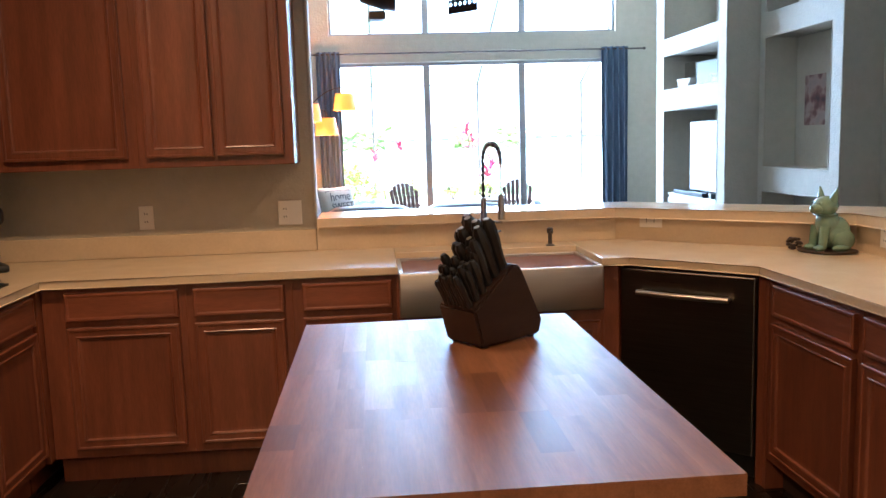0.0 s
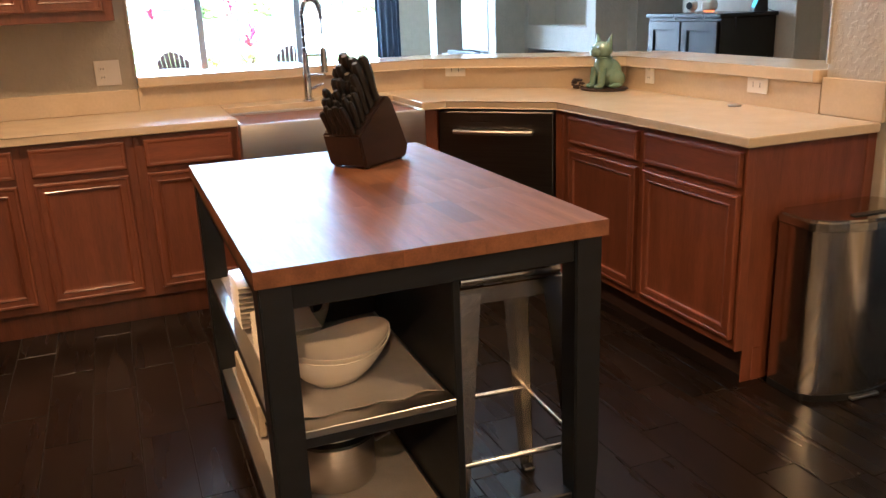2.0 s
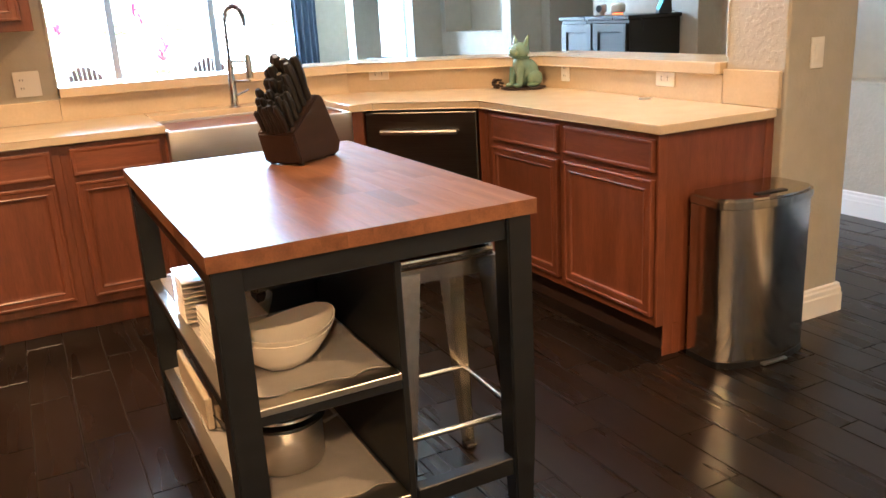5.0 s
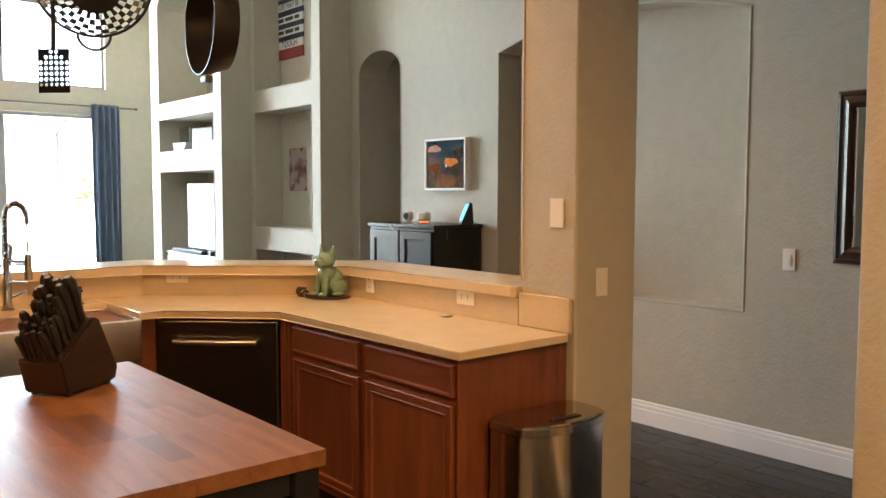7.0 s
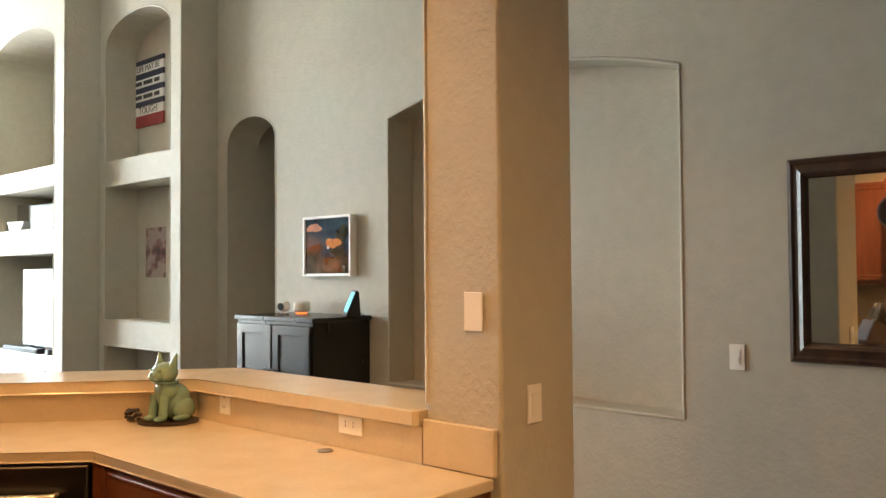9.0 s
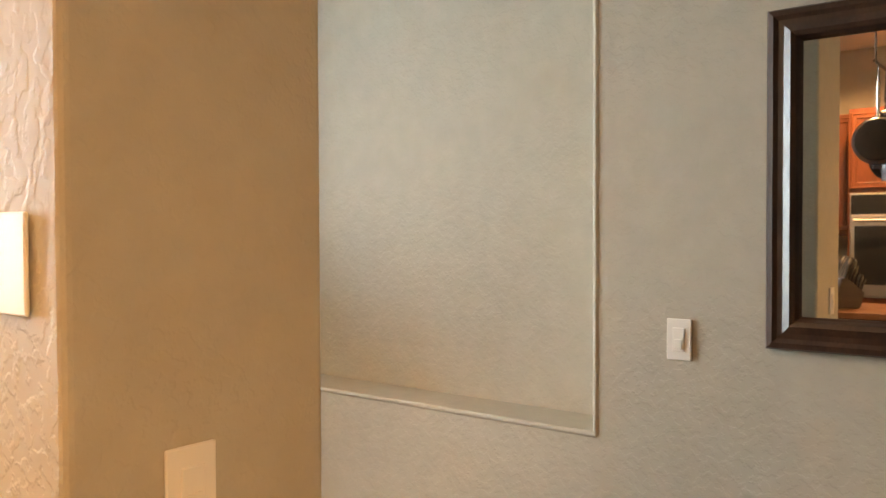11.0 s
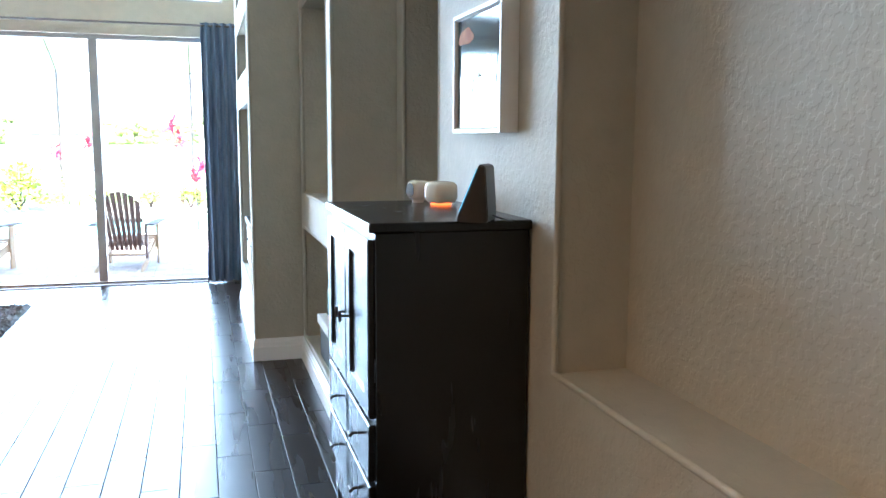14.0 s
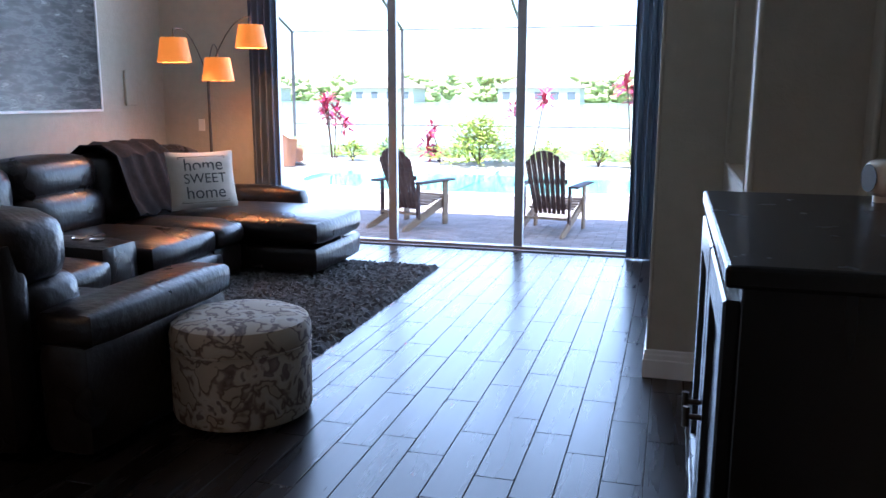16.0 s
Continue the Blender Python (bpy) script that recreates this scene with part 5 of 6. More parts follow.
cmr = thing("security_camera", "small white indoor camera with a black lens face", "camera", (3.725, 4.96, TZ), -72)
bm = boxes((-0.035, -0.035, 0.012, 0.035, 0.04, 0.082), bevel=0.02, seg=4)
part("body", bm, CERAMIC_W, cmr, smooth=True)
part("lens_face", rod(bmesh.new(), (0, -0.0365, 0.047), (0, -0.0355, 0.047), 0.027, seg=24), BLACKPL, cmr)
part("stand", rod(bmesh.new(), (0, 0, 0), (0, 0, 0.013), 0.022, seg=18), CERAMIC_W, cmr)
dsp = thing("smart_display", "black wedge-shaped smart display with a cyan screen", "smart display", (3.722, 4.235, TZ), -121)
prof = [(-0.050, 0), (0.036, 0), (0.040, 0.012), (0.030, 0.160), (0.012, 0.168), (-0.053, 0.012)]
bm = bmesh.new()
a = [bm.verts.new((-0.065, y, z)) for y, z in prof]
b = [bm.verts.new((0.065, y, z)) for y, z in prof]
bm.faces.new(a)
bm.faces.new(b)
for k in range(len(prof)):
    bm.faces.new((a[k], a[(k + 1) % len(prof)], b[(k + 1) % len(prof)], b[k]))
bmesh.ops.bevel(bm, geom=bm.edges[:], offset=0.003, segments=2, affect="EDGES")
part("body", bm, BLACKPL, dsp)
d1, d2 = Vector((0, -0.053, 0.012)), Vector((0, 0.012, 0.168))
n1 = Vector((0, -(d2 - d1).z, (d2 - d1).y)).normalized()
bm = bmesh.new()
q = [d1.lerp(d2, 0.12) + n1 * 0.002, d1.lerp(d2, 0.90) + n1 * 0.002]
q2 = [p + n1 * 0.001 for p in q]
vs = [bm.verts.new(p + Vector((x, 0, 0))) for p, x in ((q[0], -0.057), (q[0], 0.057), (q[1], 0.057), (q[1], -0.057))] + [bm.verts.new(p + Vector((x, 0, 0))) for p, x in ((q2[0], -0.057), (q2[0], 0.057), (q2[1], 0.057), (q2[1], -0.057))]
for f in ((0, 1, 2, 3), (4, 5, 6, 7), (0, 1, 5, 4), (1, 2, 6, 5), (2, 3, 7, 6), (3, 0, 4, 7)):
    bm.faces.new([vs[i] for i in f])
part("screen", bm, SCREEN, dsp, "glowing cyan screen")
part("power_cord", tube(bmesh.new(), [(0.02, 0.042, 0.02), (0.012, 0.062, 0.012), (0.0, 0.085, 0.004), (-0.02, 0.10, 0.003)], 0.0025, 6), BLACKPL, dsp, smooth=True)

# oil painting above the cabinet
pt = thing("framed_painting", "night scene painting with orange house in white frame", "painting", (XN - 0.001, 4.890, 1.495), -90)
PW, PH = 0.50, 0.415
part("frame", moulded_frame(PW, PH, 0.018, [(0, 0), (0, 0.060), (0.7, 0.060), (1.0, 0.052), (1.0, 0.0)]), TRIM, pt, "white box frame")
cv = part("canvas", boxes((0.017, -0.046, 0.017, PW - 0.017, -0.01, PH - 0.017)), ART_NIGHT, pt)
def daub(name, cx_, cz_, rx, rz, y, m, seed):
    """A flat, uneven dab of paint on the canvas."""
    r_ = random.Random(seed)
    ph_ = [r_.uniform(0, 6.28) for _ in range(3)]
    bm = bmesh.new()
    ring_ = []
    for k in range(36):
        w = 2 * math.pi * k / 36
        q_ = 1 + 0.16 * math.sin(2 * w + ph_[0]) + 0.11 * math.sin(3 * w + ph_[1]) + 0.07 * math.sin(5 * w + ph_[2])
        ring_.append((cx_ + rx * q_ * math.cos(w), cz_ + rz * q_ * math.sin(w)))
    a = [bm.verts.new((x, y, z)) for x, z in ring_]
    b = [bm.verts.new((x, y + 0.0012, z)) for x, z in ring_]
    bm.faces.new(a)
    bm.faces.new(b)
    for k in range(36):
        bm.faces.new((a[k], a[(k + 1) % 36], b[(k + 1) % 36], b[k]))
    return part(name, bm, m, cv)


part("ground_patch", boxes((0.019, -0.0472, 0.019, PW - 0.019, -0.0462, 0.13), bevel=0.0004), ART_GROUND, cv)
daub("tree_patch", 0.12, 0.17, 0.075, 0.060, -0.0480, ART_GROUND, 1)
daub("tree_patch", 0.40, 0.27, 0.060, 0.075, -0.0480, ART_GROUND, 2)
daub("cloud_patch", 0.11, 0.335, 0.070, 0.032, -0.0474, ART_PEACH, 3)
daub("house_patch", 0.315, 0.225, 0.070, 0.038, -0.0490, ART_ORANGE, 4)
daub("house_patch", 0.36, 0.165, 0.090, 0.032, -0.0486, ART_GROUND, 5)
daub("window_glow", 0.262, 0.196, 0.012, 0.009, -0.0500, PAPER, 6)
for x0, x1 in ((0.20, 0.30), (0.29, 0.34), (0.44, 0.37)):
    bm = tube(bmesh.new(), [(x0, 0, 0.030), (x0 * 0.6 + x1 * 0.4, 0, 0.075), (x1, 0, 0.145)], [0.006, 0.004, 0.002], 6)
    for v in bm.verts:
        v.co.y = -0.0475 + v.co.y * 0.04
    part("path_stroke", bm, ART_GROUND, cv)

# ---- great room things ----
def lettering(name, text, size, material, parent, at, turn, label):
    """Built-in font lettering as a thin mesh."""
    cu = bpy.data.curves.new(name, "FONT")
    cu.body, cu.size, cu.extrude, cu.align_x, cu.align_y = text, size, 0.0006, "CENTER", "CENTER"
    tmp = bpy.data.objects.new(name, cu)
    me = bpy.data.meshes.new_from_object(tmp)
    bpy.data.objects.remove(tmp)
    me.materials.append(material)
    ob = new(name, me)
    ob.parent = parent
    ob.matrix_basis = pose(*at, *turn)
    return tagged(ob, label)


# sectional sofa: the part with its back to the kitchen, the corner, the part along the wall and the chaise
sofa = thing("sectional_sofa", "dark brown leather reclining sectional sofa with a chaise", "sofa")


def pad(name, b, r=0.07, puff=0.025, parent=None, label=""):
    return part(name, cushion(bmesh.new(), *b, r, puff), LEATHER, parent or sofa, label, smooth=True)


def seat_unit(x0, x1, facing):
    """One seat; facing '+y': spans x0..x1 with its back at the south; '+x': spans y x0..x1 with its back at the west."""
    def q(a0, d0, z0, a1, d1, z1):
        return (a0, 5.58 + d0, z0, a1, 5.58 + d1, z1) if facing == "+y" else (-1.28 + d0, a0, z0, -1.28 + d1, a1, z1)
    L = 1.12 if facing == "+y" else 1.36
    pad("base", q(x0, 0.05, 0.04, x1, L, 0.30), 0.05, 0.0)
    pad("seat_cushion", q(x0 + 0.005, 0.34, 0.27, x1 - 0.005, L + 0.03, 0.47), 0.07, 0.02)
    pad("footrest", q(x0 + 0.01, L + 0.0, 0.08, x1 - 0.01, L + 0.07, 0.28), 0.035, 0.015)
    pad("back_cushion", q(x0 + 0.005, 0.10, 0.42, x1 - 0.005, 0.46, 0.74), 0.09, 0.022)
    pad("headrest", q(x0 + 0.005, 0.02, 0.69, x1 - 0.005, 0.40, 0.985), 0.10, 0.022)
    pad("back_shell", q(x0, 0.0, 0.06, x1, 0.16, 0.90), 0.06, 0.0)


seat_unit(0.28, 0.99, "+y")
seat_unit(-0.42, 0.28, "+y")
pad("arm", (0.99, 5.70, 0.04, 1.235, 6.74, 0.50), 0.05, 0.0)
pad("arm_pad", (0.975, 5.72, 0.47, 1.25, 6.77, 0.625), 0.05, 0.008)
pad("corner_base", (-1.28, 5.58, 0.04, -0.42, 6.62, 0.44), 0.06, 0.0)
pad("corner_back", (-1.28, 5.58, 0.42, -0.44, 5.98, 0.97), 0.12, 0.03)
seat_unit(6.62, 7.36, "+x")
pad("console", (-1.10, 7.365, 0.05, 0.02, 7.725, 0.52), 0.05, 0.01)
for x in (-0.30, -0.16):
    bm = bmesh.new()
    lathe(bm, [(0.042, 0), (0.046, 0.004), (0.040, 0.006), (0.036, -0.004), (0.01, -0.005)], 22, at=(x, 7.545, 0.532))
    part("cup_holder", bm, STEEL, sofa, "steel cup holder", smooth=True)
pad("console_back", (-1.27, 7.36, 0.40, -0.90, 7.73, 0.95), 0.10, 0.02)
seat_unit(7.73, 8.55, "+x")
pad("chaise_base", (-1.24, 8.99, 0.04, 0.70, 9.96, 0.27), 0.07, 0.012)
pad("chaise_corner", (-1.24, 8.56, 0.04, 0.06, 8.985, 0.30), 0.05, 0.0)
pad("chaise_cushion", (-0.86, 8.98, 0.25, 0.72, 9.97, 0.485), 0.10, 0.02)
pad("chaise_seam_pad", (-0.86, 8.56, 0.27, 0.10, 8.985, 0.47), 0.08, 0.02)
pad("chaise_back", (-1.27, 8.56, 0.42, -0.84, 9.97, 0.98), 0.13, 0.03)
pad("arm", (-1.26, 9.97, 0.04, 0.10, 10.20, 0.60), 0.08, 0.015)

# throw over the chaise back
bm = bmesh.new()
n = 22
pathp = [(-0.62, 0.50), (-0.70, 0.62), (-0.76, 0.80), (-0.80, 0.95), (-0.93, 1.035), (-1.12, 1.04), (-1.26, 0.95), (-1.31, 0.75), (-1.33, 0.55)]
g = []
for i, (x, z) in enumerate(pathp):
    g.append([bm.verts.new((x + 0.012 * math.sin(j * 1.1 + i), 8.62 + 0.66 * j / n, z + 0.014 * math.sin(j * 0.8 + i * 0.7))) for j in range(n + 1)])
for a, b in zip(g, g[1:]):
    for j in range(n):
        bm.faces.new((a[j], a[j + 1], b[j + 1], b[j]))
r = bmesh.ops.extrude_face_region(bm, geom=bm.faces[:])
bmesh.ops.translate(bm, verts=[v for v in r["geom"] if isinstance(v, bmesh.types.BMVert)], vec=(0.014, 0, 0.014))
single("throw_blanket", bm, THROW, "charcoal knitted throw draped over the sofa back", "blanket", smooth=True)

pw = thing("throw_pillow", "cream canvas pillow lettered home sweet home on the chaise", "pillow", (-0.44, 9.24, 0.735), 50)
bm = bmesh.new()
NP = 18
sides = []
for sgn in (-1, 1):
    gr = []
    for i in range(NP + 1):
        u = 2 * i / NP - 1
        row_ = []
        for j in range(NP + 1):
            v_ = 2 * j / NP - 1
            th = 0.075 * ((1 - u * u) * (1 - v_ * v_)) ** 0.42
            row_.append(bm.verts.new((0.285 * u * (1 - 0.05 * (1 - v_ * v_)), sgn * th, 0.245 * v_ * (1 - 0.05 * (1 - u * u)))))
        gr.append(row_)
    for i in range(NP):
        for j in range(NP):
            bm.faces.new((gr[i][j], gr[i + 1][j], gr[i + 1][j + 1], gr[i][j + 1]))
bmesh.ops.remove_doubles(bm, verts=bm.verts, dist=0.0005)
bmesh.ops.recalc_face_normals(bm, faces=bm.faces)
bmesh.ops.rotate(bm, verts=bm.verts, matrix=Matrix.Rotation(radians(-14), 3, "X"))
part("cover", bm, FABRIC_W, pw, smooth=True)
tilt = math.cos(radians(14)), math.sin(radians(14))


def on_pillow(x, z, out=0.102):
    y = -out
    return (x, y * tilt[0] + z * tilt[1], -y * tilt[1] * -1 * -1 + z * tilt[0])


for word, z, sz in (("home", 0.115, 0.145), ("SWEET", 0.0, 0.115), ("home", -0.115, 0.145)):
    lettering("lettering", word, sz, SLOT, pw, on_pillow(0, z, 0.080 - abs(z) * 0.10), (76, 0, 0), "dark printed word")
for z in (0.178, 0.19, -0.178, -0.19):
    p0, p1_ = on_pillow(-0.2, z, 0.040), on_pillow(0.2, z, 0.040)
    part("printed_stripe", tube(bmesh.new(), [p0, on_pillow(0, z, 0.046), p1_], 0.0025, 5), SLOT, pw)
single("small_cushion", cushion(bmesh.new(), -0.06, -0.2, -0.19, 0.06, 0.2, 0.19, 0.05, 0.04), FABRIC_W, "plain cream cushion behind the lettered pillow", "pillow", (-0.70, 9.58, 0.68), -12, smooth=True)

# round ottoman
ot = thing("round_ottoman", "round storage ottoman in grey floral print fabric", "ottoman", (1.478, 6.42, 0))
bm = bmesh.new()
lathe(bm, [(0.24, 0.016), (0.290, 0.02), (0.298, 0.04), (0.298, 0.30), (0.294, 0.318), (0.24, 0.32)], 56)
part("body", bm, FLORAL, ot, smooth=True)
bm = bmesh.new()
lathe(bm, [(0.24, 0.324), (0.296, 0.326), (0.301, 0.345), (0.300, 0.385), (0.288, 0.418), (0.25, 0.434), (0.15, 0.443), (0.03, 0.446)], 56)
part("lid", bm, FLORAL, ot, smooth=True)
bm = bmesh.new()
part("welt", tube(bm, [(0.299 * math.cos(a), 0.299 * math.sin(a), 0.3215) for a in (2 * math.pi * k / 56 for k in range(57))], 0.004, 6), FLORAL, ot, smooth=True)
for a in (0.8, 2.37, 3.94, 5.5):
    part("foot", rod(bmesh.new(), (0.22 * math.cos(a), 0.22 * math.sin(a), 0), (0.22 * math.cos(a), 0.22 * math.sin(a), 0.02), 0.02), BLACKPL, ot)

ot.scale = (1.05, 1.05, 1.07)

# shag rug
RX0, RX1, RY0, RY1 = -0.35, 1.47, 6.92, 9.75
me_v, me_f = [], []
nx, ny = 92, 142
rg_ = np.random.default_rng(4)
jit = rg_.uniform(-0.008, 0.008, (nx + 1, ny + 1, 2))
hz = rg_.uniform(0.010, 0.040, (nx + 1, ny + 1))
for i in range(nx + 1):
    for j in range(ny + 1):
        edge = i in (0, nx) or j in (0, ny)
        me_v.append((RX0 + (RX1 - RX0) * i / nx + jit[i, j, 0], RY0 + (RY1 - RY0) * j / ny + jit[i, j, 1], 0.002 if edge else float(hz[i, j])))
for i in range(nx):
    for j in range(ny):
        a = i * (ny + 1) + j
        me_f.append((a, a + ny + 1, a + ny + 2, a + 1))
me = bpy.data.meshes.new("shag_rug")
me.from_pydata(me_v, [], me_f)
me.materials.append(RUG)
rug_ob = tagged(new("shag_rug", me), "charcoal grey shag rug lying on the tiled floor", "rug")

# arc lamp with three shades
lamp = thing("arc_floor_lamp", "bronze arc floor lamp with three glowing amber shades", "floor lamp", (-1.02, 10.36, 0))
bm = bmesh.new()
lathe(bm, [(0.15, 0), (0.155, 0.01), (0.14, 0.025), (0.03, 0.035)], 32)
part("base", bm, BRONZE, lamp, smooth=True)
part("pole", rod(bmesh.new(), (0, 0, 0.03), (0, 0, 1.62), 0.014), BRONZE, lamp, smooth=True)
for sx, sy, sz in ((-0.34, 9.98, 1.945), (-0.56, 9.77, 1.655), (-0.72, 9.36, 1.80)):
    tip = Vector((sx + 1.02, sy - 10.36, sz + 0.10))
    st_ = Vector((0, 0, 1.58))
    mid = (st_ + tip) / 2 + Vector((0, 0, 0.22))
    pts = [(1 - t) ** 2 * st_ + 2 * t * (1 - t) * (mid * 1.0 + Vector((0, 0, 0.12))) + t ** 2 * (tip + Vector((0, 0, 0.07))) for t in (k / 14 for k in range(15))] + [tip]
    part("arm", tube(bmesh.new(), pts, 0.006), BRONZE, lamp, smooth=True)
    bm = bmesh.new()
    c = (sx + 1.02, sy - 10.36, sz - 0.10)
    lathe(bm, [(0.140, 0), (0.108, 0.20), (0.105, 0.20), (0.137, 0)], 36, at=c)
    bm.faces.ensure_lookup_table()
    caps = [f for f in bm.faces if len(f.verts) > 4]
    bmesh.ops.delete(bm, geom=caps, context="FACES_ONLY")
    part("shade", bm, SHADE, lamp, "glowing amber drum shade", smooth=True)
    ld = bpy.data.lights.new("lamp_bulb", "POINT")
    ld.energy, ld.color, ld.shadow_soft_size = 4.6, (1.0, 0.43, 0.12), 0.04
    new("lamp_bulb", ld).location = (sx, sy, sz - 0.02)


# curtains on their rod
def curtain(label, x0, x1):
    bm = bmesh.new()
    n = 60
    cols = []
    for i in range(n + 1):
        t = i / n
        x = x0 + (x1 - x0) * t
        w = 0.028 * math.sin(t * math.pi * 9)
        cols.append([bm.verts.new((x + 0.012 * math.sin(z * 2 + t * 9) * (1 - z / 2.6), 10.60 + w * (1.0 + 0.25 * (1 - z / 2.6)), z)) for z in (0.015, 0.6, 1.2, 1.8, 2.3, 2.60)])
    for a, b in zip(cols, cols[1:]):
        for k in range(5):
            bm.faces.new((a[k], b[k], b[k + 1], a[k + 1]))
    r = bmesh.ops.extrude_face_region(bm, geom=bm.faces[:])
    bmesh.ops.translate(bm, verts=[v for v in r["geom"] if isinstance(v, bmesh.types.BMVert)], vec=(0, 0.004, 0))
    return single("curtain", bm, CURTAIN, label, "curtain", group="curtains at the glass doors", smooth=True)


curtain("slate blue grommet curtain drawn to the side of the glass door", -0.70, -0.40)
curtain("slate blue grommet curtain drawn to the side of the glass door", 2.97, 3.32)
rd = thing("curtain_rod", "dark metal curtain rod above the glass doors", "curtain rod", (0, 10.60, 2.57))
part("bar", rod(bmesh.new(), (-0.76, 0, 0), (3.52, 0, 0), 0.011), BRONZE, rd, smooth=True)
for x in (-0.78, 3.54):
    part("finial", ball(bmesh.new(), (x, 0, 0), 0.024, 0.018, 0.018, 12), BRONZE, rd, smooth=True)
for x in (-0.65, 1.33, 3.40):
    part("bracket", rod(bmesh.new(), (x, 0, 0), (x, 0.099, 0), 0.006), BRONZE, rd)

# large photograph on the west wall
ph = thing("framed_photograph", "large black and white photograph in a thin white frame", "picture", (XW + 0.001, 8.005, 1.281), 90)
part("frame", moulded_frame(1.70, 1.08, 0.022, [(0, 0), (0, 0.035), (0.8, 0.035), (1.0, 0.028), (1.0, 0.0)]), TRIM, ph, "thin white frame")
part("print", boxes((0.02, -0.026, 0.02, 1.68, -0.004, 1.06)), ART_BW, ph, "glossy grey city print")
single("wall_speaker", boxes((XW + 0.001, 10.06, 1.33, XW + 0.03, 10.22, 1.66), bevel=0.006), WALL, "slim wall panel painted in the wall colour", "wall panel")
wall_plate((-1.32, YS - 0.001, 1.13), 0, "blank")

# media niche
md = thing("media_console", "white low media console inside the built-in niche", "console", (3.30, 9.04, 0.4215), -90)
part("body", boxes((0.0, 0.01, 0, 1.42, 0.50, 0.35), bevel=0.004), TRIM, md)
part("top", boxes((-0.005, -0.005, 0.3505, 1.425, 0.51, 0.375), bevel=0.004), TRIM, md)
for i in range(3):
    ob = part("drawer_front", panel(0.45, 0.28, 0.018, [(0.03, 0.0), (0.034, 0.005)]), TRIM, md)
    ob.location = (0.02 + i * 0.465, 0.008, 0.04)
    part("pull", boxes((0.20, -0.034, 0.19, 0.25, -0.018, 0.20), bevel=0.002), BLACKPL, ob)
tv = thing("television", "black flat-screen television standing on the white console", "television", (3.365, 8.57, 0.7970), -90)
part("bezel", boxes((0, 0.0, 0.05, 0.94, 0.045, 0.78), bevel=0.006), BLACKPL, tv)
part("screen", boxes((0.014, -0.004, 0.068, 0.926, -0.0005, 0.766)), mat("glossy_black_screen", (0.006, 0.006, 0.007), rough=0.04, rvar=0.01, scale=2), tv, "dark glossy reflecting screen")
for x in (0.2, 0.74):
    part("stand_foot", boxes((x - 0.02, -0.08, 0, x + 0.02, 0.12, 0.0495), bevel=0.004), BLACKPL, tv)
sb2 = thing("soundbar", "long black soundbar in front of the television", "soundbar", (3.27, 8.80, 0.7970), -90)
part("cabinet", boxes((0, 0, 0, 0.80, 0.07, 0.048), bevel=0.008, seg=2), BLACKPL, sb2)
part("grille", boxes((0.01, -0.003, 0.008, 0.79, -0.0005, 0.041), bevel=0.001), SLOT, sb2)
single("storage_box", boxes((-0.16, -0.22, 0, 0.16, 0.22, 0.26), bevel=0.01, seg=2), BLACKPL, "black square speaker box in the media niche", "speaker", (3.58, 8.30, 1.9315), 6)
for y, hh, k in ((8.78, 0.05, 4), (7.86, 0.045, 4)):
    for i in range(k):
        single("book", boxes((-0.10, -0.13, 0, 0.10, 0.13, hh * 0.55), bevel=0.003), PAPER, "white-covered book lying in a stack on the shelf", "book", (3.46, y + 0.01 * (i % 2), 1.9315 + i * hh * 0.56), 4 * i, group="stacked books")
single("picture_frame", boxes((-0.012, -0.11, 0, 0.012, 0.11, 0.30), bevel=0.003), CHROME, "silver photo frame standing in the media niche", "photo frame", (3.52, 8.98, 1.9315), 12)
single("glass_vase", lathe(bmesh.new(), [(0.04, 0), (0.05, 0.01), (0.045, 0.2), (0.05, 0.30), (0.045, 0.30), (0.035, 0.02)], 20), CERAMIC_W, "slim white vase standing in the media niche", "vase", (3.45, 7.74, 1.9315), smooth=True)

# striped sign and poster in the second built-in
sg = thing("striped_sign", "striped wooden flag sign with hand-painted words", "sign", (3.879, 7.37, 2.845), -90)
SWd, SHt = 0.52, 0.61
rows_ = [("", NAVY), ("LIFE MAY BE", PAPER), ("", NAVY), ("bars", PAPER), ("", NAVY), ("bars", PAPER), ("", NAVY), ("TOUGH", PAPER), ("", REDPAINT)]
hs_ = [0.045, 0.075, 0.055, 0.075, 0.05, 0.075, 0.05, 0.08, 0.105]
zt = SHt
for (txt, m_), hh in zip(rows_, hs_):
    b_ob = part("board", boxes((0, -0.02, zt - hh, SWd, -0.001, zt - 0.001), bevel=0.0015), m_, sg)
    zc = zt - hh / 2
    if txt == "bars":
        for i, (x0, x1) in enumerate(((0.04, 0.15), (0.18, 0.34), (0.37, 0.46))):
            part("word_bar", boxes((x0, -0.0225, zc - 0.018, x1, -0.0205, zc + 0.018)), SLOT, b_ob)
    elif txt:
        lettering("lettering", txt, 0.075 if len(txt) > 6 else 0.09, SLOT, b_ob, (SWd / 2, -0.0215, zc), (90, 0, 0), "dark painted words")
    zt -= hh
pos = thing("collage_poster", "unframed collage print pinned inside the built-in niche", "poster", (3.8795, 7.17, 1.49), -90)
part("sheet", boxes((0, -0.004, 0, 0.34, -0.0005, 0.44)), POSTER, pos)
